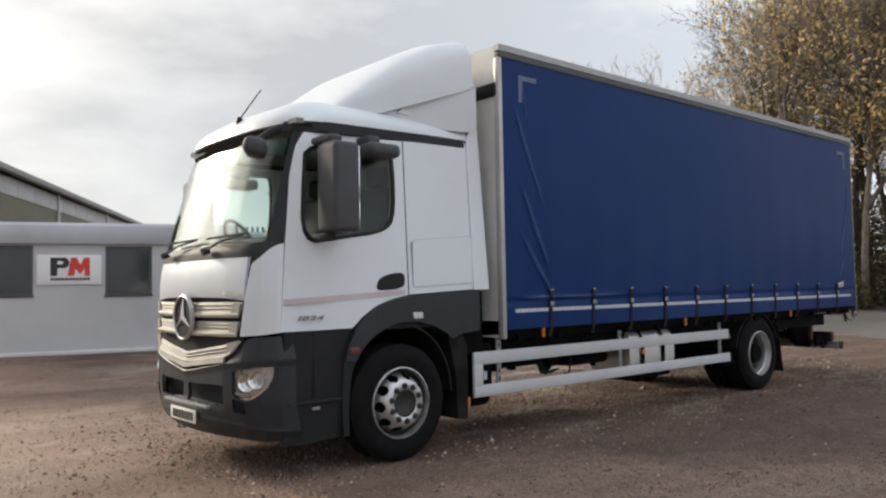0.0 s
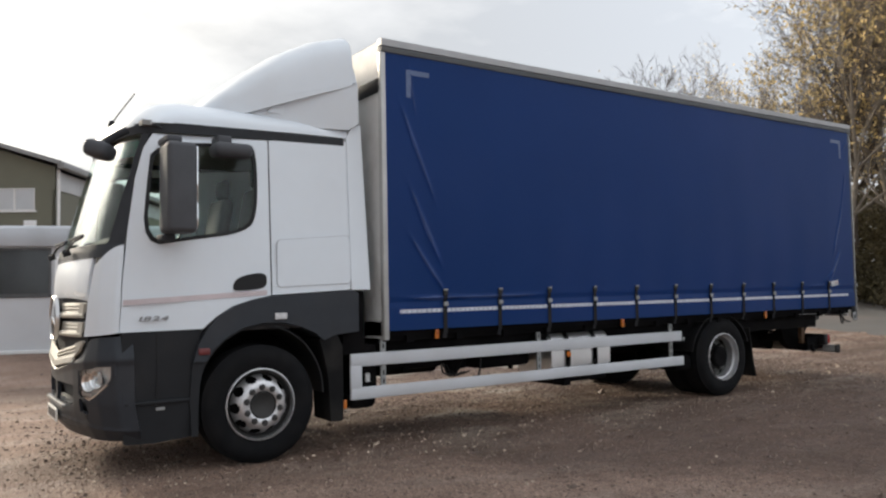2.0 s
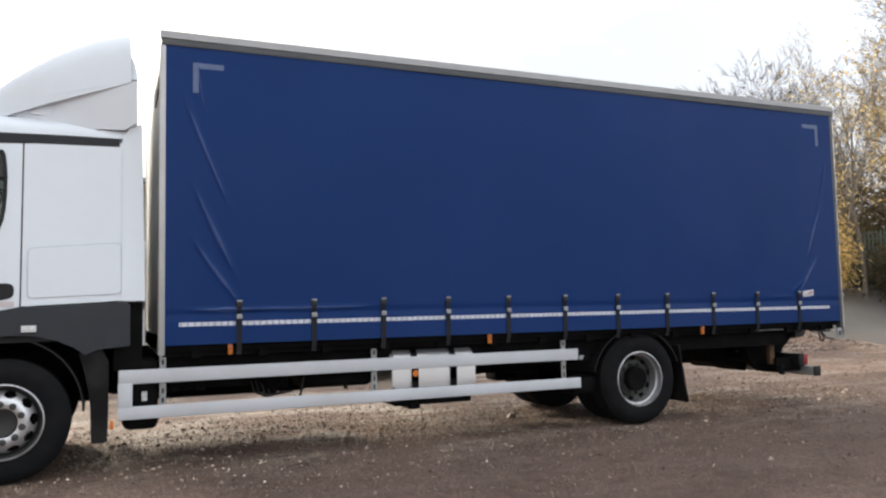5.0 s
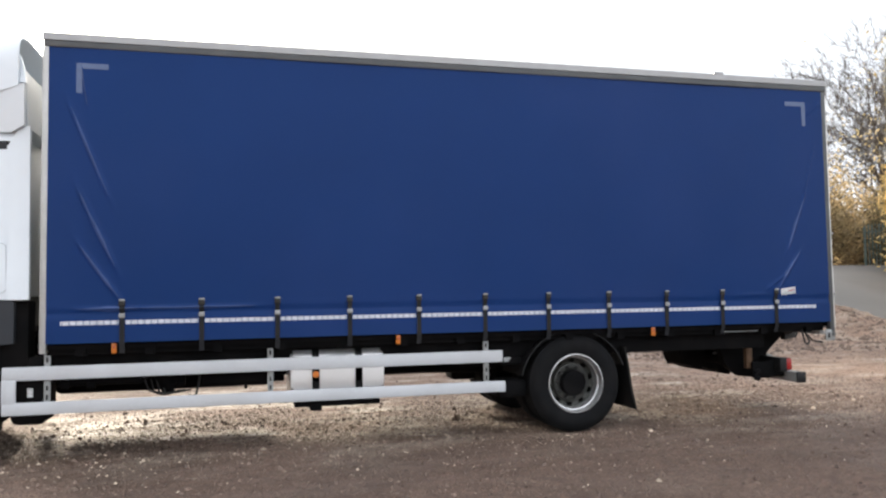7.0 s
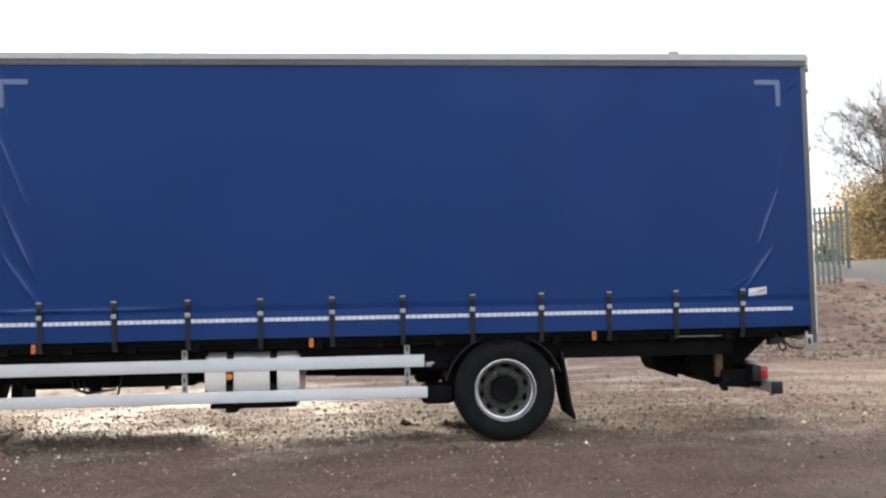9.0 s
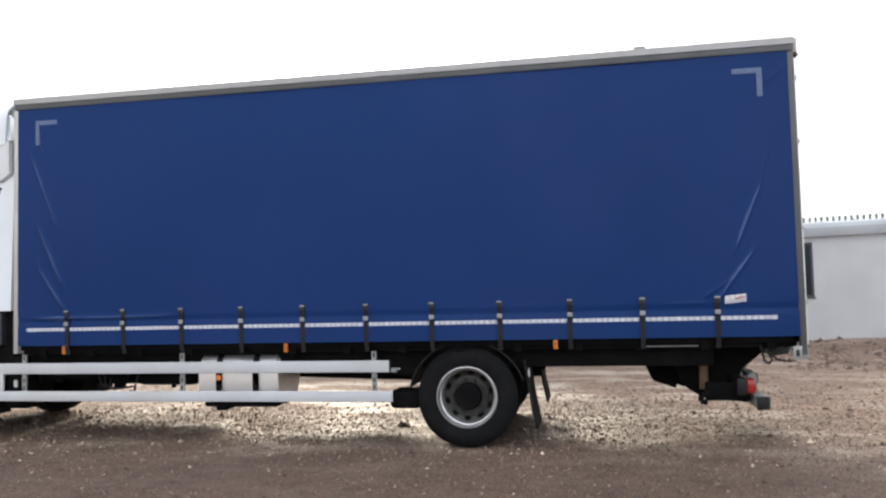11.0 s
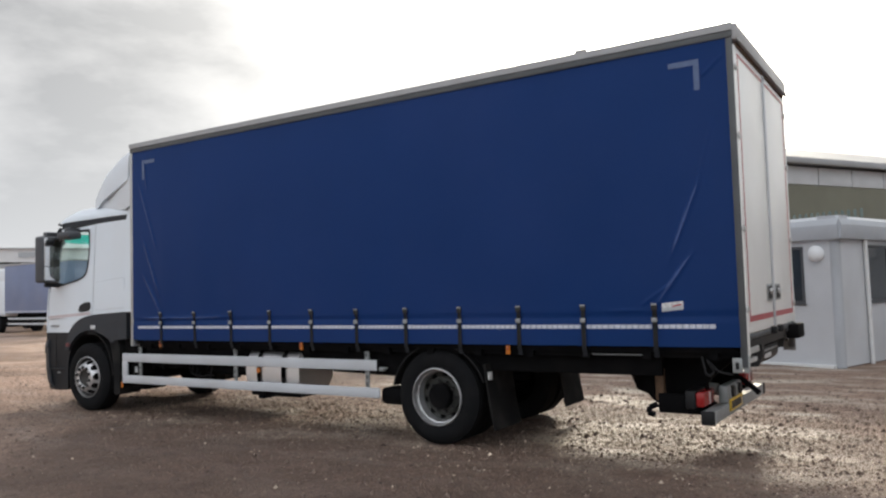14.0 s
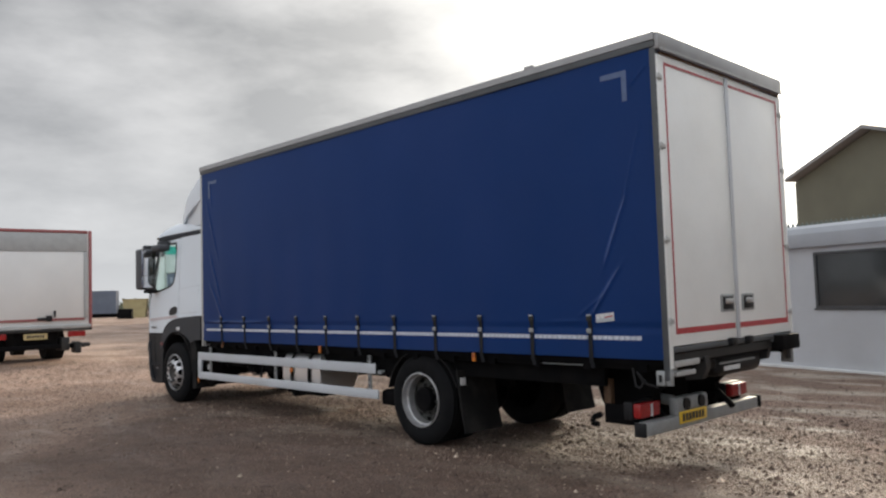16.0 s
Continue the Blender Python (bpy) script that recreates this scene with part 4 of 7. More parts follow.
part("deflector_core", plate([(0.15, 3.10), (0.35, 3.30), (0.70, 3.46), (0.98, 3.58), (1.0, 3.06), (0.9, 3.02)], 0.26, W - 0.26), M_WHITE, truck)
part("air_deflector", grid(bmesh.new(), 44, 26, spoiler_pt, 0.02), M_WHITE, truck, "white roof air deflector", angle=60)
both("deflector_tail", lambda: plate([(0.84, 3.45), (0.84, 3.785), (0.89, 3.775), (0.94, 3.71), (0.985, 3.58), (1.008, 3.445)], lambda x, z: 0.150 + 0.75 * max(0, z - 3.4) ** 2, lambda x, z: 0.21 + 0.75 * max(0, z - 3.4) ** 2), M_WHITE)
both("deflector_skirt", lambda: plate([(-0.22, 2.98), (-0.20, 3.05), (-0.05, 3.12), (0.30, 3.25), (0.66, 3.35), (1.0, 3.435), (1.005, 3.05), (0.9, 2.98)], lambda x, z: YC - lerp((x + 0.32) / 1.25, [0, 0.15, 0.45, 1.0], [0.80, 0.93, 1.05, 1.12]) - 0.004, lambda x, z: YC - lerp((x + 0.32) / 1.25, [0, 0.15, 0.45, 1.0], [0.80, 0.93, 1.05, 1.12]) + 0.05), M_WHITE, "white panel under the deflector")
part("aerial", pipe(bmesh.new(), [(-1.02, 1.06, 3.02), (-0.97, 1.05, 3.10), (-0.83, 1.02, 3.31)], 0.006), M_BLACK, truck, "thin black roof aerial")
part("aerial_foot", moved(lathe(bmesh.new(), [(0, 0.035), (0.02, 0.034), (0.05, 0.02), (0.06, 0.0)], 16, axis="z"), Matrix.Translation((-1.02, 1.06, 2.99))), M_BLACK, truck)

# mirrors
def mirror(fl, main=True):
    m = part("mirror_housing", fl(B(-0.86, -0.62, -0.245, 0.05, 1.945, 2.665, 0.045, 4)), M_MIRH, truck, "tall dark mirror housing", angle=60)
    part("mirror_glass", fl(B(-0.632, -0.6185, -0.222, 0.028, 2.195, 2.635, 0.002)), M_MIRROR, m, "mirror glass")
    part("wide_glass", fl(B(-0.632, -0.6185, -0.222, 0.028, 1.98, 2.187, 0.002)), M_MIRROR, m, "wide-angle mirror glass")
    part("upper_arm", fl(box(B(-0.84, -0.71, -0.12, 0.16, 2.675, 2.735, 0.02), -0.83, -0.73, -0.13, 0.0, 2.63, 2.69, 0.02)), M_MIRH, m)
    part("lower_arm", fl(B(-0.86, -0.76, -0.10, 0.14, 1.88, 1.945, 0.02)), M_MATTE, m)
    part("kerb_mirror", fl(box(B(-0.45, -0.12, -0.14, 0.09, 2.595, 2.715, 0.05, 3), -0.40, -0.28, -0.04, 0.15, 2.69, 2.78, 0.012)), M_MIRH, m, "kerb mirror over the door", angle=60)


mirror(lambda b: b)
mirror(lambda b: flip_y(b, YC))
fm = part("front_mirror", moved(B(-0.09, 0.09, -0.16, 0.16, -0.070, 0.070, 0.055, 4), Matrix.Translation((-1.25, 0.32, 2.635)) @ pose(0, 0, 0, 0, 12, -30)), M_MIRH, truck, "dark front view mirror", angle=60)
part("front_mirror_arm", pipe(bmesh.new(), [(-1.24, 0.34, 2.68), (-1.13, 0.32, 2.77), (-1.04, 0.30, 2.82)], 0.030), M_MATTE, fm)

# cab inside
part("cab_floor", box(B(-0.95, 0.84, 0.15, 2.35, 1.14, 1.22), -1.30, -0.951, 0.50, 2.0, 1.14, 1.22), M_SEAT, truck)
part("cab_back_wall", B(0.78, 0.86, 0.24, 2.26, 1.2, 2.90), M_TRIM, truck)
part("cab_headlining", B(-0.95, 0.84, 0.2, 2.30, 2.86, 2.90), M_TRIM, truck)
part("dashboard", box(B(-1.22, -0.72, 0.22, 2.28, 1.62, 1.93, 0.07, 3), -1.0, -0.66, 1.45, 2.1, 1.85, 2.02, 0.05), M_SEAT, truck, "dark cab dashboard")
for y in (0.72, 1.78):
    s = part("seat", box(B(-0.45, 0.12, y - 0.25, y + 0.25, 1.62, 1.78, 0.05, 3), -0.30, 0.0, y - 0.18, y + 0.18, 1.22, 1.63), M_SEAT, truck, "dark cab seat")
    part("backrest", moved(B(-0.07, 0.07, -0.25, 0.25, 0, 0.72, 0.06, 3), Matrix.Translation((0.10, y, 1.74)) @ pose(0, 0, 0, 0, 10, 0)), M_SEAT, s)
    part("headrest", B(0.18, 0.28, y - 0.13, y + 0.13, 2.46, 2.66, 0.04, 3), M_SEAT, s)
bm = bmesh.new()
for i in range(28):
    a, b = 2 * math.pi * i / 28, 2 * math.pi * (i + 1) / 28
    tube(bm, (0.235 * math.cos(a), 0.235 * math.sin(a), 0), (0.235 * math.cos(b), 0.235 * math.sin(b), 0), 0.017, seg=8)
for a in (90, 210, 330):
    tube(bm, (0, 0, -0.03), (0.23 * math.cos(radians(a)), 0.23 * math.sin(radians(a)), 0), 0.014)
tube(bm, (0, 0, -0.3), (0, 0, 0), 0.035)
part("steering_wheel", moved(bm, Matrix.Translation((-0.66, 1.78, 1.98)) @ pose(0, 0, 0, 0, 58, 0)), M_BLACK, truck, "black steering wheel")

# ---- load body ----
X0, X1, ZT = 1.19, 9.50, 3.87
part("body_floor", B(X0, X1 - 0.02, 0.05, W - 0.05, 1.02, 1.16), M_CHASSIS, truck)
part("body_roof", B(X0 + 0.01, X1 - 0.02, 0.03, W - 0.03, ZT - 0.03, ZT - 0.005), M_ROOFSHEET, truck, "pale roof sheet")
part("bulkhead", B(X0, X0 + 0.04, 0.05, W - 0.05, 1.0, ZT - 0.02), M_CABINT, truck, "pale front bulkhead of the body")
part("bulkhead_recess", B(X0 - 0.012, X0 - 0.002, 0.02, 0.8, 3.36, 3.50, 0.004), M_BLACK, truck)
both("cant_rail", lambda: plate([(X0 - 0.01, ZT - 0.065), (X0 - 0.01, ZT), (X1, ZT), (X1, ZT - 0.065)], -0.020, 0.05, bevel=0.012), M_CANT, "grey aluminium roof rail")
both("curtain_track", lambda: B(X0, X1, -0.011, 0.04, ZT - 0.125, ZT - 0.066, 0.004), M_TRACK, "dark curtain track below the roof rail")
both("front_pillar", lambda: B(X0 - 0.012, X0 + 0.042, -0.008, 0.06, 0.99, ZT - 0.126, 0.01), M_PILLAR, "grey front corner pillar")
both("rear_pillar", lambda: B(X1 - 0.06, X1 - 0.002, -0.004, 0.07, 0.90, ZT - 0.126, 0.01), M_TRACK, "dark grey rear corner pillar")
both("door_surround", lambda: B(X1 - 0.0015, X1 + 0.010, 0.002, 0.052, 1.0, ZT - 0.19, 0.003), M_DOORW, "pale door surround strip")
part("roof_marker", B(8.05, 8.16, -0.01, 0.05, ZT, ZT + 0.035, 0.012), M_CANT, truck)

FOLDS = [((1.42, 3.20), (1.74, 2.40), 0.015, 0.019), ((1.50, 3.60), (1.56, 3.20), 0.010, 0.013), ((1.50, 2.42), (1.80, 1.76), 0.018, 0.024), ((1.50, 1.95), (1.84, 1.47), 0.015, 0.021), ((1.46, 1.38), (2.02, 1.38), 0.014, 0.016), ((1.96, 1.38), (3.05, 1.385), 0.012, 0.015),
         ((9.30, 3.05), (9.14, 2.50), 0.010, 0.016), ((9.15, 2.50), (8.90, 1.90), 0.015, 0.024), ((9.06, 1.88), (8.76, 1.47), 0.014, 0.022), ((8.86, 1.62), (8.62, 1.46), 0.010, 0.014), ((9.24, 3.46), (9.40, 3.60), 0.008, 0.014), ((8.30, 1.395), (8.60, 1.40), 0.008, 0.013)]


def curtain_y(x, z):
    u, v = (x - X0) / (X1 - X0), (z - 1.08) / 2.68
    edge = min(1.0, 12 * u, 12 * (1 - u))
    y = -0.010 * math.sin(math.pi * min(1, max(0, v))) * edge
    y += 0.004 * math.sin(x * 9.1 + 0.6 * math.sin(z * 2.2)) * max(0, 1 - v * 1.1) * edge + 0.004 * math.sin(x * 1.7 + 1.0) * edge
    y += 0.006 * noise.noise((x * 0.7, z * 0.9, 3.0)) * edge
    if z < 1.45:
        k = (x - 1.86) / 0.686
        y += 0.012 * (1.45 - z) / 0.4 * abs(math.sin(math.pi * k)) ** 1.5 * -1
        y += 0.010 * math.exp(-((z - 1.34) / 0.035) ** 2)
    for (ax, az), (bx, bz), h, w in FOLDS:
        L = math.hypot(bx - ax, bz - az)
        t = ((x - ax) * (bx - ax) + (z - az) * (bz - az)) / L ** 2
        if -0.3 < t < 1.3:
            n = ((x - ax) * (bz - az) - (z - az) * (bx - ax)) / L
            y -= h * math.exp(-(n / w) ** 2) * math.exp(-(max(0, abs(t - 0.5) - 0.35) / 0.2) ** 2)
    return y


def curtain():
    # finer columns near the two ends, where the folds are
    us = [0.0]
    while us[-1] < 1.0:
        x = X0 + (X1 - X0) * us[-1]
        us.append(us[-1] + (0.010 if x < 1.95 or x > 8.6 else (0.02 if x < 3.1 else 0.045)) / (X1 - X0))
    us[-1] = 1.0
    n = len(us) - 1

    def f(u, v):
        x = X0 + 0.035 + (X1 - X0 - 0.09) * us[round(u * n)]
        z = 1.075 + (ZT - 0.125 - 1.075) * v
        return (x, 0.0 + curtain_y(x, z), z)
    return grid(bmesh.new(), n, 200, f, 0.0)


both("curtain", curtain, M_CURTAIN, "blue PVC side curtain", angle=80)
# paler blue that puts the sky's sheen on the folds into the colour
M_CREASE = material("stress_whitened_pvc", (0.029, 0.062, 0.19), 0.34, var=0.25, scale=5, fine=60, spec=0.3)


def crease(fold, width):
    """A thin line along a fold, its highlight painted as a paler blue; it tapers to both ends."""
    (ax, az), (bx, bz), h, w = fold
    L = math.hypot(bx - ax, bz - az)
    nx, nz = (bz - az) / L, -(bx - ax) / L

    def f(u, v):
        k = width * math.sin(math.pi * min(1.0, 0.02 + 0.97 * u)) ** 0.8 * (0.7 + 0.5 * noise.noise((ax * 9 + 6 * u, az, 0)))
        bow = 0.02 * math.sin(math.pi * u)
        x, z = ax + (bx - ax) * u + nx * (k * (v - 0.5) + bow * 0.3), az + (bz - az) * u + nz * (k * (v - 0.5) + bow * 0.3)
        return (x, curtain_y(x, z) - 0.0025, z)
    return grid(bmesh.new(), 40, 3, f, 0.0)


for k, cw in ((0, 0.034), (1, 0.018), (2, 0.052), (3, 0.042), (4, 0.050), (5, 0.044), (7, 0.048), (8, 0.040)):
    both("crease", lambda: crease(FOLDS[k], cw), M_CREASE, "pale crease in the blue curtain")
STRAP_X = [1.862 + 0.6858 * i for i in range(11)]
# black sheet added behind the hem: the shade under the curtain as a strip
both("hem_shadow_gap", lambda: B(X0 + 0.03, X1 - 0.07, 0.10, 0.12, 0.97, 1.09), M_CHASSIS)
for side in (0, 1):
    fl = (lambda b: b) if side == 0 else (lambda b: flip_y(b, YC))
    for sx in STRAP_X:
        st = part("curtain_strap", fl(grid(bmesh.new(), 2, 14, lambda u, v: (sx - 0.022 + 0.044 * u, min(curtain_y(sx, 1.0 + 0.45 * v), 0.0) - 0.010 + (0.02 if v < 0.1 else 0.0), 0.975 + 0.465 * v), 0.004)), M_STRAP, truck, "grey webbing strap with buckle")
        yb = min(curtain_y(sx, 1.40), 0) - 0.016
        part("buckle", fl(B(sx - 0.028, sx + 0.028, yb - 0.010, yb + 0.008, 1.40, 1.455, 0.006)), M_HUB, st)
        part("strap_keeper", fl(B(sx - 0.026, sx + 0.026, yb - 0.014, yb, 1.292, 1.335, 0.006)), M_GALV, st)
        part("buckle_pin", fl(B(sx - 0.026, sx + 0.026, yb - 0.014, yb - 0.004, 1.445, 1.462, 0.004)), M_GALV, st)
    xs = [1.35, *STRAP_X, 9.25]
    for a, b in zip(xs[:-1], xs[1:]):
        p0, p1 = a + (0.03 if a in STRAP_X else 0), b - (0.03 if b in STRAP_X else 0)
        part("reflective_strip", fl(grid(bmesh.new(), 14, 2, lambda u, v: (lambda x, z: (x, curtain_y(x, z) - 0.005, z))(p0 + (p1 - p0) * u, 1.236 + 0.036 * v), 0.0)), M_TAPE, truck, "white reflective tape strip")
    for sgn, cx in ((1, 1.46), (-1, 9.21)):
        cx2 = cx + sgn * 0.27
        part("corner_marking", fl(grid(bmesh.new(), 8, 2, lambda u, v: (lambda x, z: (x, curtain_y(x, z) - 0.005, z))(cx + (cx2 - cx) * u, 3.555 + 0.05 * v), 0.0)), M_MARK, truck, "white reflective corner marking")
        part("corner_marking", fl(grid(bmesh.new(), 2, 8, lambda u, v: (lambda x, z: (x, curtain_y(x, z) - 0.0055, z))(cx + sgn * 0.05 * u, 3.33 + 0.225 * v), 0.0)), M_MARK, truck)
part("curtain_sticker", grid(bmesh.new(), 4, 3, lambda u, v: (lambda x, z: (x, curtain_y(x, z) - 0.006, z))(8.79 + 0.19 * u, 1.385 + 0.075 * v + 0.02 * u)), M_STICK, truck, "small white printed sticker")
part("sticker_print", grid(bmesh.new(), 4, 2, lambda u, v: (lambda x, z: (x, curtain_y(x, z) - 0.0075, z))(8.80 + 0.17 * u, 1.390 + 0.028 * v + 0.02 * u)), M_CABINF, truck)
part("sticker_print", grid(bmesh.new(), 4, 2, lambda u, v: (lambda x, z: (x, curtain_y(x, z) - 0.0075, z))(8.88 + 0.09 * u, 1.425 + 0.012 * v + 0.02 * u)), M_REDTAPE, truck)

# rear doors
part("rear_header", box(B(X1 - 0.03, X1 + 0.035, 0.0, W, ZT - 0.15, ZT - 0.002, 0.012), X1 + 0.03, X1 + 0.055, 0.03, W - 0.03, ZT - 0.165, ZT - 0.14, 0.006), M_CANT, truck, "grey rear roof header")
part("rear_gutter", B(X1, X1 + 0.02, 0.05, W - 0.05, ZT - 0.185, ZT - 0.16, 0.004), M_OCHRE, truck)
for i, (ya, yb) in enumerate(((0.055, 1.245), (1.255, 2.445))):
    d = part("rear_door", B(X1 - 0.035, X1 + 0.006, ya, yb, 1.185, ZT - 0.19, 0.01), M_DOORW, truck, "white panelled rear door")
    ins, xx = 0.05, X1 + 0.007
    ly, ry = ya + 0.06, yb - 0.045
    if i:
        ly, ry = ya + 0.045, yb - 0.06
    part("red_tape", B(xx, xx + 0.003, ly, ry, 1.285, 1.335), M_REDTAPE, d, "red reflective tape")
    part("red_tape", B(xx, xx + 0.003, (ly if i == 0 else ry - 0.022), (ly + 0.022 if i == 0 else ry), 1.336, ZT - 0.27), M_REDTAPE, d)
    part("red_tape", B(xx, xx + 0.003, ly, ry, ZT - 0.27, ZT - 0.245), M_REDTAPE, d)
    lp = (0.93, 1.18) if i == 0 else (1.35, 1.60)
    la = part("door_latch", B(xx - 0.002, xx + 0.012, *lp, 1.445, 1.605, 0.008), M_GALV, d, "steel paddle latch in a black recess")
    part("latch_recess", B(xx + 0.011, xx + 0.015, lp[0] + 0.025, lp[1] - 0.025, 1.465, 1.585, 0.003), M_BLACK, la)
    part("paddle", B(xx + 0.014, xx + 0.032, lp[0] + 0.06, lp[1] - 0.05, 1.515, 1.565, 0.008), M_CHROME, la)
    for hz in (1.36, 2.05, 2.85, 3.45):
        hy = -0.012 if i == 0 else W - 0.05
        part("hinge", box(B(X1 - 0.006, X1 + 0.016, hy + 0.016, hy + 0.05, hz, hz + 0.07, 0.006), X1 + 0.002, X1 + 0.02, hy + (0.0 if i == 0 else -0.04), hy + (0.085 if i == 0 else 0.045), hz + 0.015, hz + 0.055, 0.004), M_PILLAR, d)
part("door_joint", B(X1 + 0.006, X1 + 0.022, 1.222, 1.278, 1.19, ZT - 0.19, 0.008), M_RAIL, truck, "aluminium cover strip between the doors")
part("rear_sill", B(X1 - 0.10, X1 + 0.008, 0.05, W - 0.05, 1.13, 1.18, 0.01), M_TRACK, truck, "dirty dark sill under the doors")
part("rear_crossbar", B(X1 - 0.12, X1 - 0.02, 0.05, W - 0.05, 1.03, 1.128, 0.01), M_HUB, truck)
for ky in (1.04, 1.38):
    part("keeper", B(X1, X1 + 0.06, ky, ky + 0.09, 1.13, 1.20, 0.01), M_BLACK, truck)
part("dock_bumper", B(X1 - 0.02, X1 + 0.11, 2.02, 2.42, 1.02, 1.17, 0.015), M_CHASSIS, truck, "black rubber dock buffer")
both("pillar_bracket", lambda: box(B(X1 - 0.13, X1 - 0.05, -0.01, 0.012, 0.86, 0.985, 0.006), X1 - 0.045, X1 + 0.005, 0.0, 0.05, 0.86, 1.0, 0.006), M_GALV, "steel pillar foot bracket")
both("pillar_bracket_hole", lambda: B(X1 - 0.105, X1 - 0.075, -0.014, -0.009, 0.89, 0.95, 0.003), M_BLACK)

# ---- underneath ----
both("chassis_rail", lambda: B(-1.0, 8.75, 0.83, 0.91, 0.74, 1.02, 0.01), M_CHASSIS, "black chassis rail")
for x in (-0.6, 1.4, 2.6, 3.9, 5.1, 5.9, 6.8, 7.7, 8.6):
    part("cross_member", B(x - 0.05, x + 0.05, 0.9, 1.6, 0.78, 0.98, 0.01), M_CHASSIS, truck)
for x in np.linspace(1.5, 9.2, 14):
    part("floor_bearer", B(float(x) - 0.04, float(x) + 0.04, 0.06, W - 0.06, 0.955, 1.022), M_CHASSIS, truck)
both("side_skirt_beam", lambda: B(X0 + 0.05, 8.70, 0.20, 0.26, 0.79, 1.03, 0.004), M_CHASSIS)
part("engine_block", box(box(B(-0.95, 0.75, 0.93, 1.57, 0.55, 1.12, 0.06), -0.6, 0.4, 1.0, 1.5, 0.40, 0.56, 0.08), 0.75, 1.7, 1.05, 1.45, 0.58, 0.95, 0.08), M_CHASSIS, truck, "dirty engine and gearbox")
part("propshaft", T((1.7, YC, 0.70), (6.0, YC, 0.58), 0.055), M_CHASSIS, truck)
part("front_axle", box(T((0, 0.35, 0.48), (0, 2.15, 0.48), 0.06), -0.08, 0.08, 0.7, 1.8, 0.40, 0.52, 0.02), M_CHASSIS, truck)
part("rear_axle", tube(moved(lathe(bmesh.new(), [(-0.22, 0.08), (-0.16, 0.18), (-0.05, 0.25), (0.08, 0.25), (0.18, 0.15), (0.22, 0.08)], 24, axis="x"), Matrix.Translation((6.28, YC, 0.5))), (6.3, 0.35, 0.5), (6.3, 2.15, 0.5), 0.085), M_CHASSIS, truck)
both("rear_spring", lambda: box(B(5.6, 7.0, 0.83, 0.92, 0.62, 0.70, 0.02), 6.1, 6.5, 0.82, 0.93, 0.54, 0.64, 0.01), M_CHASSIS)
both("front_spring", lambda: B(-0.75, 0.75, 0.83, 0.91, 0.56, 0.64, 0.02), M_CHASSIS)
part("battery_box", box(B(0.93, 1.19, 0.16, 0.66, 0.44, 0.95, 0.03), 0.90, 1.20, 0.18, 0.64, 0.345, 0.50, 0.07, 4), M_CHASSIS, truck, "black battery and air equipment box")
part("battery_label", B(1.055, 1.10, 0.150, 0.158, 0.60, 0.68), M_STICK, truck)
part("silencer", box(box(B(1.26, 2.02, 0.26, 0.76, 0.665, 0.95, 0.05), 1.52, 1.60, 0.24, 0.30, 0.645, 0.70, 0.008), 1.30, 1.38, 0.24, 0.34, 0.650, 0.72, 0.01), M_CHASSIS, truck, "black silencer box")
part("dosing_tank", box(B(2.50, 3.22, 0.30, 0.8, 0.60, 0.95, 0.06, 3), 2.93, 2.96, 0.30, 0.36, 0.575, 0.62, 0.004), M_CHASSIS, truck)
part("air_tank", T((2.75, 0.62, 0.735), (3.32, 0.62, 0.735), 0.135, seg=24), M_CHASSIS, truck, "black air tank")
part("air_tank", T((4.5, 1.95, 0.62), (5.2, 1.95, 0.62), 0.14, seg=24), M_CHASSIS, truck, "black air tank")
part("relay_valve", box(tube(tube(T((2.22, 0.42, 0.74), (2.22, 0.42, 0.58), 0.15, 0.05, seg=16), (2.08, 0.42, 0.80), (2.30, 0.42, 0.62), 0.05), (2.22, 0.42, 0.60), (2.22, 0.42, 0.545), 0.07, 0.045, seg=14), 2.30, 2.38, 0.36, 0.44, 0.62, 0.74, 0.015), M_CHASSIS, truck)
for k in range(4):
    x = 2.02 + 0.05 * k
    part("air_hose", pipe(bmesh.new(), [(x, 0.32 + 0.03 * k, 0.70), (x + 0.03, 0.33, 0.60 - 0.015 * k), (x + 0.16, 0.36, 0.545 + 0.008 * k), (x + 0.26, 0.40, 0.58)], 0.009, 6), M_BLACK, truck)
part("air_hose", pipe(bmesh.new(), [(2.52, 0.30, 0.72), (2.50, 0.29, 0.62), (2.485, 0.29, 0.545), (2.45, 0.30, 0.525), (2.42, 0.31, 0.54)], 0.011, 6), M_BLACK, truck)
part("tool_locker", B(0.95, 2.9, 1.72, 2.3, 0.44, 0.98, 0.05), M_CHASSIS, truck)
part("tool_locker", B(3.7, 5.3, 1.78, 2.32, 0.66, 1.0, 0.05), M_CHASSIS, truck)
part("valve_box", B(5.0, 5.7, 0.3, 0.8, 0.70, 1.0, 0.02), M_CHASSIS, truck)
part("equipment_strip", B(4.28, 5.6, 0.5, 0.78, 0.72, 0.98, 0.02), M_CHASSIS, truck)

# fuel tank
bm = bmesh.new()
prof = fillet([(0.12, 0.42), (0.12, 0.965), (0.74, 0.965), (0.74, 0.42)], 0.21, 8)
vs0 = [bm.verts.new((3.36, y, z)) for y, z in prof]
vs1 = [bm.verts.new((4.27, y, z)) for y, z in prof]
bm.faces.new(vs0), bm.faces.new(vs1)
for i in range(len(prof)):
    bm.faces.new((vs0[i], vs0[(i + 1) % len(prof)], vs1[(i + 1) % len(prof)], vs1[i]))
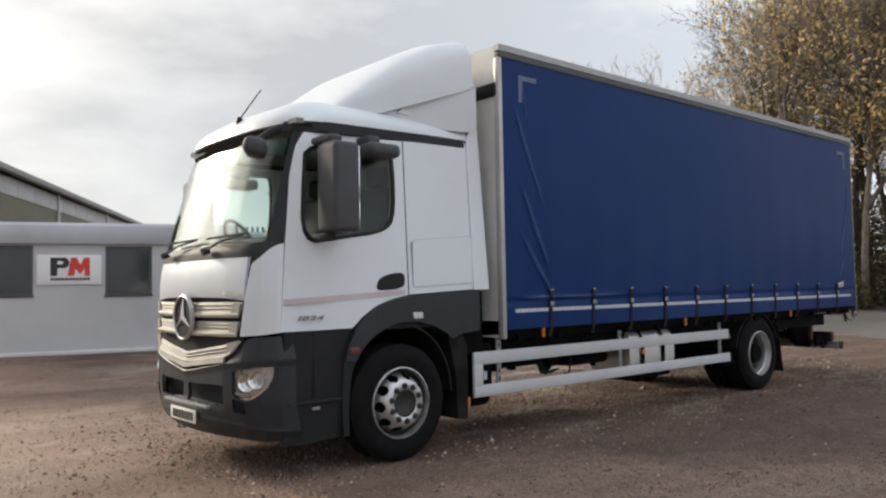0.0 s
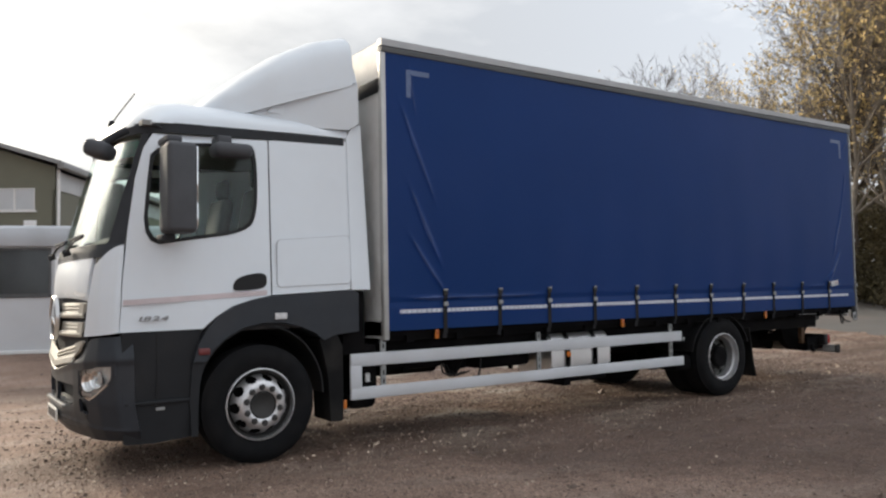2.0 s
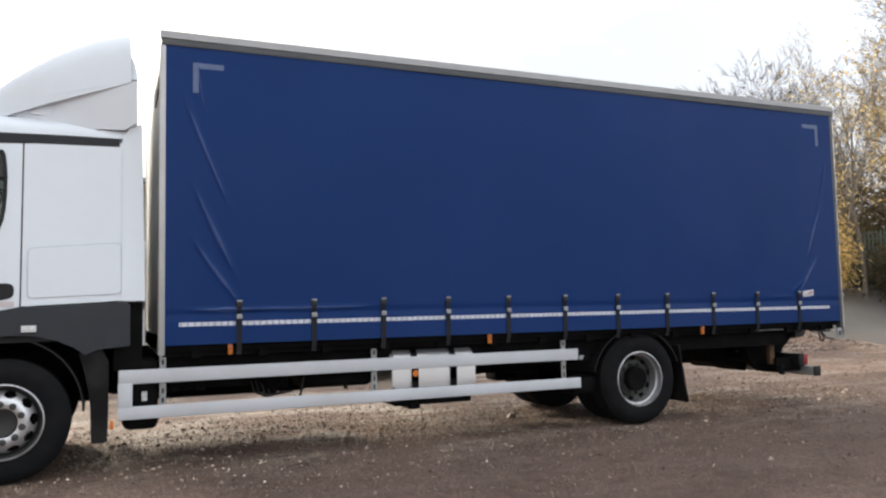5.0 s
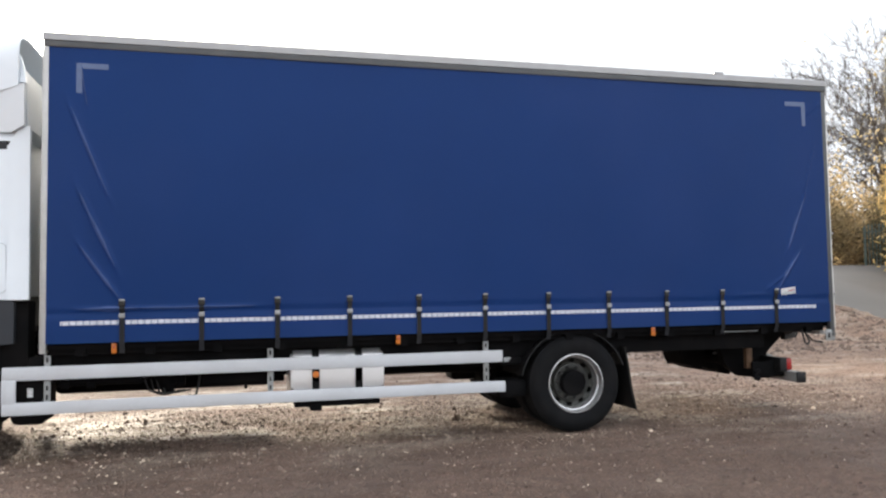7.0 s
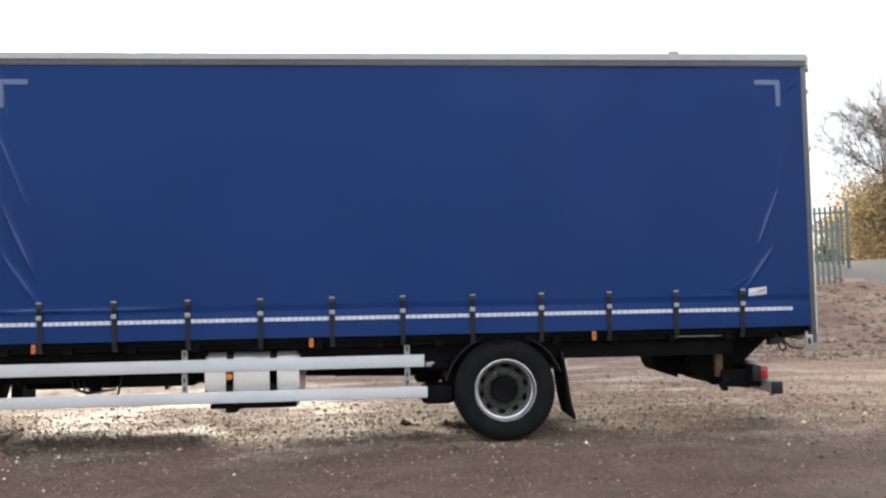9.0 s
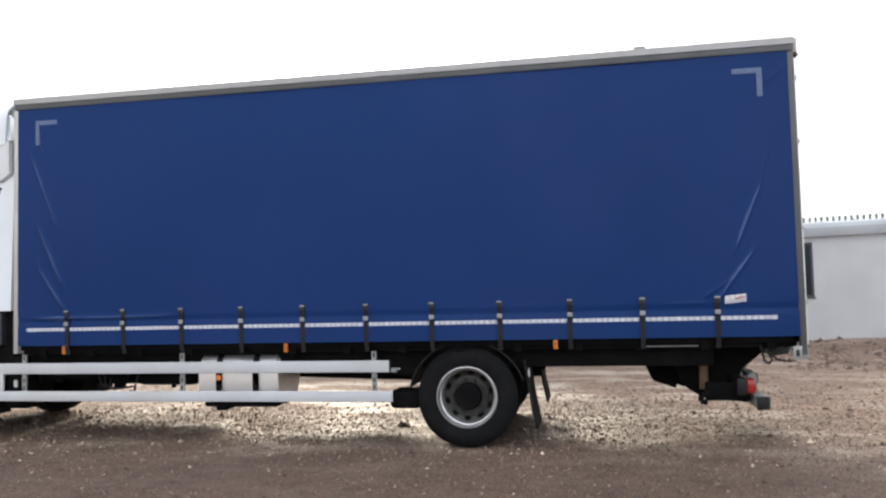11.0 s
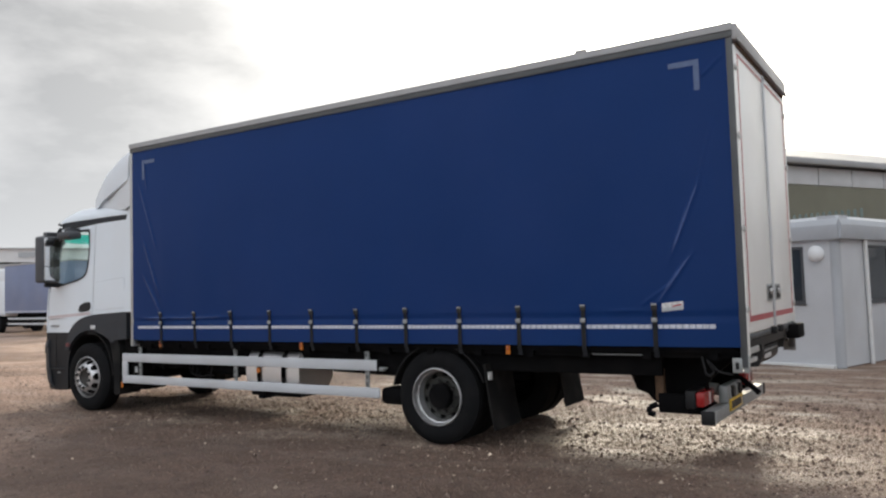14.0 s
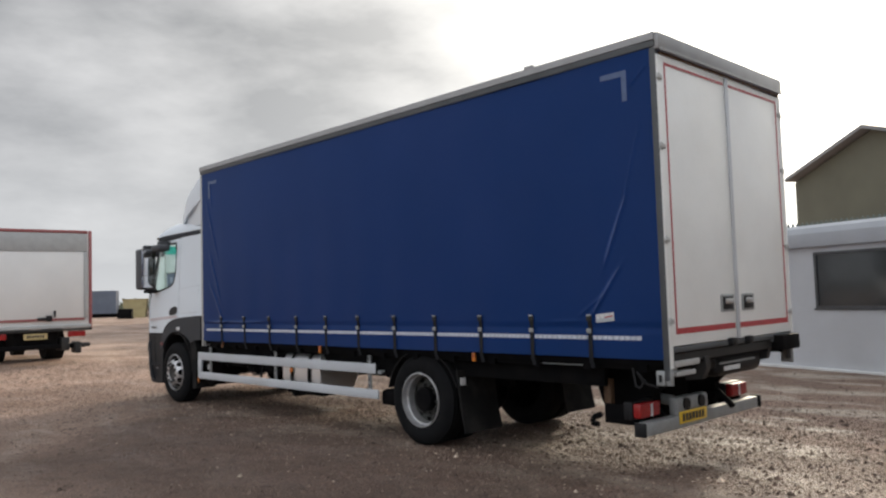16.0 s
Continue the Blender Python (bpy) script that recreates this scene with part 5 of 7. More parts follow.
bmesh.ops.bevel(bm, geom=[e for e in bm.edges if abs(e.verts[0].co.x - e.verts[1].co.x) < 1e-5], offset=0.025, segments=2, affect="EDGES")
tank = part("fuel_tank", bm, M_TANK, truck, "rounded aluminium fuel tank")
for x in (3.60, 4.02):
    bm = bmesh.new()
    pr = fillet([(0.107, 0.407), (0.107, 0.978), (0.753, 0.978), (0.753, 0.407)], 0.22, 8)
    a = [bm.verts.new((x - 0.035, y, z)) for y, z in pr]
    b = [bm.verts.new((x + 0.035, y, z)) for y, z in pr]
    for i in range(len(pr)):
        bm.faces.new((a[i], a[(i + 1) % len(pr)], b[(i + 1) % len(pr)], b[i]))
    bmesh.ops.solidify(bm, geom=bm.faces[:], thickness=0.01)
    part("tank_strap", bm, M_BLACK, tank, "black tank strap")
part("filler_cap", T((3.88, 0.30, 0.93), (3.88, 0.25, 0.995), 0.05), M_GALV, tank)
part("tank_bracket", box(B(3.40, 4.24, 0.16, 0.7, 0.385, 0.44, 0.02), 3.55, 3.66, 0.14, 0.8, 0.35, 0.44, 0.01), M_CHASSIS, tank)
part("tank_reflector", moved(lathe(bmesh.new(), [(-0.006, 0.0), (-0.006, 0.03), (0.004, 0.033)], 20), Matrix.Translation((3.60, 0.098, 0.705))), M_AMBER, tank)

# side guard
guard = part("side_guard_rail", B(0.865, 5.50, 0.075, 0.105, 0.755, 0.875, 0.006), M_RAIL, truck, "pale aluminium side guard rail")
part("side_guard_rail", B(0.865, 5.525, 0.075, 0.105, 0.452, 0.562, 0.006), M_RAIL, truck, "pale aluminium side guard rail")
part("side_guard_end", B(0.862, 0.978, 0.074, 0.102, 0.552, 0.765, 0.004), M_RAIL, truck)
part("guard_end_cap", B(5.50, 5.507, 0.07, 0.11, 0.752, 0.878), M_BLACK, truck)
for gx in (1.225, 3.17, 5.33):
    po = part("guard_post", B(gx - 0.027, gx + 0.027, 0.106, 0.13, 0.46, 1.02, 0.004), M_GALV, truck, "perforated steel guard post")
    for hz in (0.60, 0.68, 0.93):
        part("slot", B(gx - 0.009, gx + 0.009, 0.1035, 0.107, hz - 0.022, hz + 0.022, 0.002), M_BLACK, po)
part("guard_clip", box(B(5.51, 5.57, 0.09, 0.14, 0.752, 0.79, 0.004), 5.40, 5.60, 0.12, 0.14, 0.775, 0.795), M_GALV, truck)
for ax in (1.79, 4.40, 7.20):
    am = part("side_marker", B(ax - 0.021, ax + 0.021, 0.02, 0.045, 0.976, 1.068, 0.006), M_AMBER, truck, "amber side marker lamp")
    part("lens_dot", moved(lathe(bmesh.new(), [(-0.004, 0.0), (-0.004, 0.008), (0.002, 0.010)], 10), Matrix.Translation((ax, 0.018, 1.03))), M_REDTAPE, am)
part("reflector", B(0.80, 0.83, 0.10, 0.115, 0.38, 0.46, 0.003), M_AMBER, truck)

# ---- wheels ----
def tyre_mesh(bm, w, y0=0.0):
    r, ri = 0.505, 0.300
    p = [(y0 + 0.010, ri), (y0 - 0.004, ri + 0.03), (y0 - 0.014, ri + 0.07), (y0 - 0.016, ri + 0.11), (y0 - 0.006, ri + 0.155), (y0 + 0.012, r - 0.028), (y0 + 0.030, r - 0.008)]
    tread = []
    g = w - 0.06
    for k in range(5):
        a = y0 + 0.03 + g * k / 5
        b = y0 + 0.03 + g * (k + 1) / 5
        tread += [(a + 0.006, r), (b - 0.006, r), (b - 0.005, r - 0.013), (b + 0.005, r - 0.013)]
    tread = tread[:-2]
    back = [(2 * y0 + w - a, b) for a, b in reversed(p)]
    return lathe(bm, p + tread + back, 64)


def wheel(name, front):
    """A wheel about its own axle, the outer face towards -y."""
    root = new(name)
    root["label"] = "worn truck wheel with polished steel rim"
    ty = new("tyre", finish(tyre_mesh(bmesh.new(), 0.29), "tyre", M_RUBBER, angle=30))
    ty.parent = root
    if not front:
        t2 = new("inner_tyre", finish(tyre_mesh(bmesh.new(), 0.29, 0.33), "inner_tyre", M_RUBBER, angle=30))
        t2.parent = root
    lip_prof = [(0.012, 0.312), (-0.010, 0.306), (-0.012, 0.298), (0.002, 0.294), (0.020, 0.291)]
    if front:
        barrel = [(0.020, 0.291), (0.030, 0.280), (0.075, 0.274), (0.085, 0.262), (0.060, 0.252)]
        prof = [(0.060, 0.252), (0.040, 0.246), (0.020, 0.240), (0.002, 0.233), (-0.016, 0.225), (-0.032, 0.215), (-0.046, 0.203), (-0.056, 0.192), (-0.062, 0.184), (-0.064, 0.125), (-0.058, 0.118)]
        nut_y, nut_r, hub = -0.064, 0.152, [(-0.03, 0.12), (-0.050, 0.114), (-0.056, 0.104), (-0.050, 0.094), (-0.046, 0.0)]
        hole_r, hole_h, hole_w = 0.228, 0.026, 11.5
    else:
        barrel = [(0.020, 0.291), (0.050, 0.281), (0.055, 0.270), (0.060, 0.268), (0.115, 0.264), (0.135, 0.258)]
        prof = [(0.135, 0.258), (0.140, 0.250), (0.144, 0.240), (0.147, 0.230), (0.150, 0.220), (0.152, 0.210), (0.152, 0.203), (0.122, 0.199), (0.119, 0.192), (0.118, 0.135), (0.125, 0.118)]
        nut_y, nut_r, hub = 0.118, 0.160, [(0.15, 0.138), (0.05, 0.134), (0.035, 0.124), (0.030, 0.095), (0.034, 0.0)]
        hole_r, hole_h, hole_w = 0.228, 0.019, 9.0

    def hand_hole(i, k):
        """Ten round hand holes between the nuts and the barrel."""
        phi = ((i + 0.5) * 2.25) % 36.0 - 18.0
        r = (prof[k][1] + prof[k + 1][1]) / 2
        return (phi / hole_w) ** 2 + ((r - hole_r) / hole_h) ** 2 < 1

    lip = new("rim_lip", finish(lathe(bmesh.new(), lip_prof, 80), "rim_lip", M_ALLOY, angle=30))
    lip.parent = root
    bar = new("rim_barrel", finish(lathe(bmesh.new(), barrel, 80), "rim_barrel", M_BARREL if front else M_ALLOY, angle=30))
    bar.parent = root
    rim = new("rim", finish(lathe(bmesh.new(), prof, 160, hand_hole), "rim", M_ALLOY if front else M_DISC, angle=50))
    rim.parent = root
    rim["label"] = "polished rim with ten hand holes"
    bk = new("brake_drum", finish(lathe(bmesh.new(), [(0.20, 0.27), (0.19 if not front else 0.10, 0.262), (0.19 if not front else 0.10, 0.05)], 40), "brake_drum", M_CHASSIS))
    bk.parent = root
    hb = new("hub", finish(lathe(bmesh.new(), hub, 40), "hub", M_CHASSIS if not front else M_HUB, angle=30))
    hb.parent = root
    nut_me = None
    for i in range(10):
        a = 2 * math.pi * (i + 0.5) / 10 + radians(18)
        if nut_me is None:
            b = bmesh.new()
            tube(b, (0, 0.004, 0), (0, -0.006, 0), 0.028, 0.027, 16)
            tube(b, (0, 0.004, 0), (0, -0.022, 0), 0.020, 0.018, 6)
            tube(b, (0, -0.02, 0), (0, -0.036, 0), 0.012, 0.010, 8)
            nut_me = finish(b, "wheel_nut", M_NUT if front else M_HUB, angle=30)
        nu = new("wheel_nut", nut_me)
        nu.location = (nut_r * math.cos(a), nut_y, nut_r * math.sin(a))
        nu.parent = root
    return root


def place_wheel(w, x, y, turn, spin):
    w.parent = truck
    w.matrix_parent_inverse = Matrix.Translation(truck.location).inverted()
    w.matrix_basis = pose(x, y, 0.503, 0, spin, 0) if not turn else pose(x, y, 0.503, 0, spin, 180)
    return w


def copy_wheel(src, x, y, turn, spin):
    root = new(src.name.split(".")[0])
    root["label"] = "worn truck wheel with polished steel rim"
    for c in src.children:
        k = new(c.name.split(".")[0], c.data)
        k.parent = root
        k.matrix_basis = c.matrix_basis.copy()
        if "label" in c:
            k["label"] = c["label"]
    return place_wheel(root, x, y, turn, spin)


w_f = place_wheel(wheel("front_wheel", True), 0.0, 0.085, False, 14)
copy_wheel(w_f, 0.0, W - 0.085, True, 40)
w_r = place_wheel(wheel("rear_wheel", False), 6.30, 0.065, False, 5)
copy_wheel(w_r, 6.30, W - 0.065, True, 22)

# rear mudguards and flaps
both("rear_mudguard", lambda: grid(bmesh.new(), 22, 3, lambda u, v: (6.3 - 0.60 * math.cos(math.pi * (0.06 + 0.84 * u)), 0.09 + 0.62 * v, 0.50 + 0.585 * math.sin(math.pi * (0.06 + 0.84 * u)) * 0.97), 0.012), M_BLACK, "black rear mudguard")
both("rear_mudflap", lambda: plate([(6.875, 0.86), (6.895, 0.86), (6.925, 0.66), (6.960, 0.40), (7.005, 0.195), (6.985, 0.195), (6.940, 0.40), (6.905, 0.66)], 0.075, 0.655), M_FLAP, "dusty black rubber mudflap")
part("flap_sticker", B(6.915, 6.929, 0.10, 0.17, 0.70, 0.78), M_STICK, truck)
both("chock", lambda: box(B(5.47, 5.80, 0.16, 0.5, 0.37, 0.56, 0.05), 5.52, 5.76, 0.2, 0.45, 0.70, 0.80, 0.03), M_CHASSIS)

# tail lift folded under the body, rear underrun bar and lamps
LIFT = [(8.36, 1.0), (8.38, 0.73), (8.42, 0.60), (8.49, 0.52), (8.64, 0.43), (8.72, 0.44), (8.76, 0.47), (8.84, 0.46), (8.88, 0.42), (8.95, 0.44), (9.0, 0.56), (9.0, 0.70), (9.32, 0.98)]
PACK = [(8.10, 1.0), (8.12, 0.69), (8.18, 0.55), (8.41, 0.47), (8.425, 0.51), (8.52, 0.48), (8.62, 0.49), (8.69, 0.42), (8.80, 0.40), (8.84, 0.46), (8.84, 0.95)]
for ly in (0.56, 1.72):
    part("lift_arm", plate(LIFT, ly, ly + 0.10), M_CHASSIS, truck, "black folded tail lift arm")
part("lift_power_pack", plate(PACK, 1.02, 1.46, bevel=0.012), M_CHASSIS, truck, "black tail lift power pack")
part("lift_platform", moved(B(-0.32, 0.40, 0.80, 1.70, -0.05, 0.05, 0.02), Matrix.Translation((8.50, 0, 0.84)) @ pose(0, 0, 0, 0, 6, 0)), M_CHASSIS, truck, "folded black lift platform")
part("lift_tube", T((8.52, 0.60, 0.64), (8.52, 1.9, 0.64), 0.08, seg=20), M_CHASSIS, truck)
part("lift_ram", T((8.45, 0.8, 0.66), (9.05, 0.8, 0.62), 0.05), M_GALV, truck)
part("lift_cover_bracket", box(box(B(9.40, 9.495, 0.10, 0.52, 1.005, 1.058, 0.008), 9.40, 9.485, 0.14, 0.46, 0.925, 0.965, 0.006), 9.38, 9.43, 0.16, 0.24, 0.93, 1.02, 0.006), M_PILLAR, truck, "dirty pale steel bracket under the doors")
part("lift_hinge_arm", plate([(9.30, 0.84), (9.30, 1.06), (9.50, 1.06), (9.51, 0.96), (9.46, 0.86)], 0.60, 0.68, bevel=0.008), M_HUB, truck, "dark tail lift hinge arm")
part("lift_hinge_arm", plate([(9.30, 0.90), (9.30, 1.06), (9.49, 1.06), (9.46, 0.94)], 1.93, 2.0, bevel=0.008), M_HUB, truck, "dark tail lift hinge arm")
part("dock_rail", B(9.47, 9.505, 1.98, 2.38, 1.10, 1.135, 0.004), M_TRACK, truck)
part("lift_cover_edge", B(9.425, 9.437, 1.0, 1.72, 0.955, 0.972), M_GALV, truck)
part("lift_cover", box(B(9.12, 9.43, 0.98, 1.92, 0.83, 1.06, 0.09, 4), 9.2, 9.40, 0.55, 1.0, 0.92, 1.05, 0.03), M_BLACK, truck, "black tail lift cover")
part("cover_label", B(9.428, 9.436, 1.08, 1.40, 0.89, 0.93), M_STICK, truck)
part("ochre_bracket", B(8.58, 8.66, 0.36, 0.42, 0.54, 0.84, 0.008), M_OCHRE, truck, "rusty ochre bracket")
part("underrun_bar", B(9.06, 9.17, 0.12, 2.32, 0.385, 0.50, 0.012), M_GALV, truck, "steel rear underrun bar")
both("bar_end", lambda: B(9.055, 9.175, 0.108, 0.126, 0.38, 0.505, 0.01), M_BLACK)
both("underrun_bracket", lambda: plate([(8.45, 0.95), (8.62, 0.95), (9.08, 0.50), (9.08, 0.38), (8.72, 0.42), (8.48, 0.62)], 0.60, 0.64), M_CHASSIS)
both("lamp_carrier", lambda: B(8.62, 9.04, 0.30, 0.34, 0.44, 0.62, 0.01), M_CHASSIS)
tl = both("tail_lamp", lambda: B(8.99, 9.07, 0.20, 0.54, 0.52, 0.655, 0.018, 3), M_REDL, "red rear lamp cluster")
for i, t_ in enumerate(tl):
    yy = (0.37, 0.40) if i == 0 else (W - 0.40, W - 0.37)
    part("lens_divider", B(9.068, 9.074, *yy, 0.53, 0.64), M_STICK, t_)
    y2 = (0.19, 0.55) if i == 0 else (W - 0.55, W - 0.19)
    part("lamp_body", B(8.90, 8.992, *y2, 0.505, 0.665, 0.01), M_BLACK, t_)
rp = part("rear_plate", B(9.172, 9.184, 0.68, 1.18, 0.425, 0.535, 0.004), M_PLATEY, truck, "yellow number plate with dark bars")
part("plate_bars", moved(bars(bmesh.new(), 0, 0.42, 0, 0, 0.07, 7), Matrix.Translation((9.186, 0.72, 0.445)) @ pose(0, 0, 0, 0, 0, 90)), M_SIGNBLK, rp, smooth=False)
part("plate_lamp_bracket", box(B(9.08, 9.17, 0.66, 1.24, 0.50, 0.665, 0.02), 9.165, 9.178, 0.68, 1.22, 0.54, 0.64, 0.004), M_GALV, truck)
for y in (0.84, 1.12):
    part("socket", T((9.17, y - 0.04, 0.60), (9.20, y - 0.04, 0.60), 0.055), M_BLACK, truck)
part("coupling_hook", pipe(bmesh.new(), [(8.90, 1.62, 0.60), (9.08, 1.60, 0.64), (9.22, 1.54, 0.55), (9.28, 1.52, 0.50)], 0.03), M_CHASSIS, truck, "black tie-down hook")
part("corner_hook", pipe(bmesh.new(), [(8.64, 0.22, 0.53), (8.57, 0.20, 0.50), (8.56, 0.19, 0.45), (8.62, 0.19, 0.44)], 0.026), M_CHASSIS, truck)
part("hanging_strap", pipe(bmesh.new(), [(9.10, 0.06, 0.99), (9.13, 0.05, 0.84), (9.17, 0.05, 0.82), (9.20, 0.06, 0.86), (9.14, 0.06, 0.96), (9.24, 0.05, 0.86), (9.36, 0.04, 0.84)], 0.010, 6), M_BLACK, truck, "loose black strap end")
part("light_seam", B(8.05, 8.55, 0.096, 0.10, 0.985, 0.993), M_GALV, truck)

# ---- ground ----
def sstep(a, b, v):
    t = min(1.0, max(0.0, (v - a) / (b - a)))
    return t * t * (3 - 2 * t)


def road_edge(y):
    """The near edge of the tarmac, as x at a given y."""
    return lerp(y, [-40, -6, 2.6, 8.6, 12, 15, 17.5, 60], [12, 14.5, 17.2, 20.5, 21.5, 20.0, 17.0, 14.0])


def height(x, y):
    bank = sstep(10.0, 17.5, x) * (2.1 * sstep(9.0, 19.0, y) * (1 - sstep(22, 40, x) * 0.25) + 0.45 * sstep(14, 34, x) * sstep(-4, 10, y))
    cab = 0.26 * sstep(8.5, 12.5, y) * (1 - sstep(1.0, 6.0, x)) * sstep(-16, -8, x) + 0.7 * sstep(13.5, 18, y) * (1 - sstep(12, 18, x)) * sstep(-16, -8, x)
    near = math.exp(-(max(0, abs(x - 4) - 6) / 3) ** 2 - (max(0, abs(y - 1) - 3) / 3) ** 2)
    rough = 0.05 * noise.noise((x * 0.25, y * 0.25, 0)) + 0.018 * noise.noise((x * 1.1, y * 1.1, 7))
    rough *= (1 - 0.75 * near) * (1 - sstep(40, 90, math.hypot(x, y)))
    lump = 0.16 * sstep(12.0, 15.5, x) * sstep(8.0, 12.0, y) * (1 - sstep(0, 1.2, x - road_edge(y) + 1.0)) * (0.5 + noise.noise((x * 0.9, y * 0.9, 3)))
    far_rise = 0.5 * sstep(27, 48, -x) * sstep(0, 12, y)
    lorry_mound = 0.34 * math.exp(-((x + 11.5) / 4.2) ** 2 - ((y - 0.4) / 3.2) ** 2)
    return far_rise + lorry_mound + bank + cab + rough * 0.8 + lump - 0.004


def sheet(xs, ys, f, mat, name, label, kind="structure", keep=None):
    nx, ny = len(xs), len(ys)
    verts = [(float(x), float(y), f(float(x), float(y))) for x in xs for y in ys]
    faces = [(i * ny + j, (i + 1) * ny + j, (i + 1) * ny + j + 1, i * ny + j + 1) for i in range(nx - 1) for j in range(ny - 1) if keep is None or keep((xs[i] + xs[i + 1]) / 2, (ys[j] + ys[j + 1]) / 2)]
    me = bpy.data.meshes.new(name)
    me.from_pydata(verts, [], faces)
    me.materials.append(mat)
    me.shade_smooth()
    return tagged(new(name, me), label, name, "", kind)


def spread(lo, hi, fine_lo, fine_hi, step, grow=1.25):
    a = list(np.arange(fine_lo, fine_hi + step, step))
    s = step
    while a[-1] < hi:
        s *= grow
        a.append(a[-1] + s)
    s = step
    while a[0] > lo:
        s *= grow
        a.insert(0, a[0] - s)
    return a


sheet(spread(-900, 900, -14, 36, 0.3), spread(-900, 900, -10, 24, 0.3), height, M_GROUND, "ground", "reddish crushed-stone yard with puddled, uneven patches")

# tarmac road that climbs past the yard to the gate
def road():
    ts = np.linspace(0, 1, 90)
    verts, faces = [], []
    for t in ts:
        y = -40 + 62 * t
        xe = road_edge(y) + 0.25 * noise.noise((y * 0.6, 0, 0))
        for k in range(12):
            x = xe + (11.5 + 0.5 * noise.noise((y * 0.4, 5, 0))) * k / 11
            verts.append((x, y + 0.35 * k * sstep(5, 15, y), 0))
    verts = [(x, y, height(x, y) + 0.022 - (0.03 if i % 12 in (0, 11) else 0)) for i, (x, y, z) in enumerate(verts)]
    for i in range(89):
        for k in range(11):
            a = i * 12 + k
            faces.append((a, a + 1, a + 13, a + 12))
    me = bpy.data.meshes.new("road")
    me.from_pydata(verts, [], faces)
    me.materials.append(M_TARMAC)
    me.shade_smooth()
    tagged(new("road", me), "worn grey tarmac access road", "road", "", "structure")


road()


def scatter(name, n, where, size, mat, label, category, flat=0.6, seed=3):
    """Many small stones or leaves as one mesh."""
    rng = np.random.default_rng(seed)
    base = np.array([(1, 0, 0), (-1, 0, 0), (0, 1, 0), (0, -1, 0), (0, 0, 1), (0, 0, -0.4)], float)
    tri = np.array([(0, 2, 4), (2, 1, 4), (1, 3, 4), (3, 0, 4), (2, 0, 5), (1, 2, 5), (3, 1, 5), (0, 3, 5)])
    vs, fs = [], []
    for i in range(n):
        x, y = where(rng)
        s = size * rng.lognormal(0, 0.45)
        a = rng.uniform(0, 6.28)
        ca, sa = math.cos(a), math.sin(a)
        p = base * s * rng.uniform(0.6, 1.2, (6, 3)) * np.array((1, rng.uniform(0.6, 1), flat))
        q = np.stack([p[:, 0] * ca - p[:, 1] * sa + x, p[:, 0] * sa + p[:, 1] * ca + y, p[:, 2] + height(x, y) + 0.1 * s], 1)
        vs.append(q)
        fs.append(tri + 6 * i)
    me = bpy.data.meshes.new(name)
    me.from_pydata(np.concatenate(vs).tolist(), [], np.concatenate(fs).tolist())
    me.materials.append(mat)
    tagged(new(name, me), label, category, "", "stuff")


def yard(rng):
    while True:
        x, y = rng.uniform(-9, 20), rng.normal(0.0, 4.2)
        if -7 < y < 14:
            return x, y


scatter("loose_gravel", 70000, yard, 0.0092, M_STONE, "loose pale and brown gravel stones over the yard", "gravel", 0.7)
def tail_spot(rng):
    return rng.normal(9.0, 2.6), rng.normal(1.6, 2.4)


def lit_strip(rng):
    return rng.uniform(-1.5, 11.0), rng.normal(1.5, 1.3)


scatter("pale_stones", 9000, lit_strip, 0.0085, M_STONEP, "pale washed stones on the open gravel", "stones", 0.75, 19)
scatter("brown_stones", 6000, lit_strip, 0.0105, M_STONED, "dark brown stones on the open gravel", "stones", 0.8, 20)
scatter("dark_stones", 3600, tail_spot, 0.0105, M_STONED, "small dark stones on the damp gravel", "stones", 0.75, 17)
scatter("gravel_chunks", 2600, yard, 0.0165, M_STONE, "larger broken stones among the gravel", "stones", 0.7, 8)


def bank_spot(rng):
    while True:
        x, y = rng.uniform(11, 24), rng.uniform(7, 20)
        if x < road_edge(y) - 0.2:
            return x, y


scatter("bank_rubble", 2600, bank_spot, 0.05, M_STONE, "rubble and earth clods on the bank", "rubble", 0.7, 11)

# ---- site cabin, an L of two modules ----
CA = 18.0
CU = Vector((-math.cos(radians(CA)), math.sin(radians(CA)), 0))     # along the front, to the far end
CV = Vector((math.sin(radians(CA)), math.cos(radians(CA)), 0))      # away from the yard
CORNER = Vector((9.1, 9.2, 0))


def cab_frame(origin, along, back):
    """Local x along a wall, y into the building, z up."""
    m = Matrix.Identity(4)
    for i, v in enumerate((along, back, Vector((0, 0, 1)))):
        m.col[i][:3] = v
    m.col[3][:3] = origin
    return m


M_FRONT = cab_frame(CORNER, CU, CV)


def put(bm, m):
    bm.transform(m)
    if m.to_3x3().determinant() < 0:
        bmesh.ops.reverse_faces(bm, faces=bm.faces[:])
    return bm


def wall_with_windows(s0, s1, z0, z1, wins, m, thick=0.09):
    return put(plate([(s0, z0), (s0, z1), (s1, z1), (s1, z0)], 0.0, thick, [[(a, c), (a, d), (b, d), (b, c)] for a, b, c, d in wins]), m)


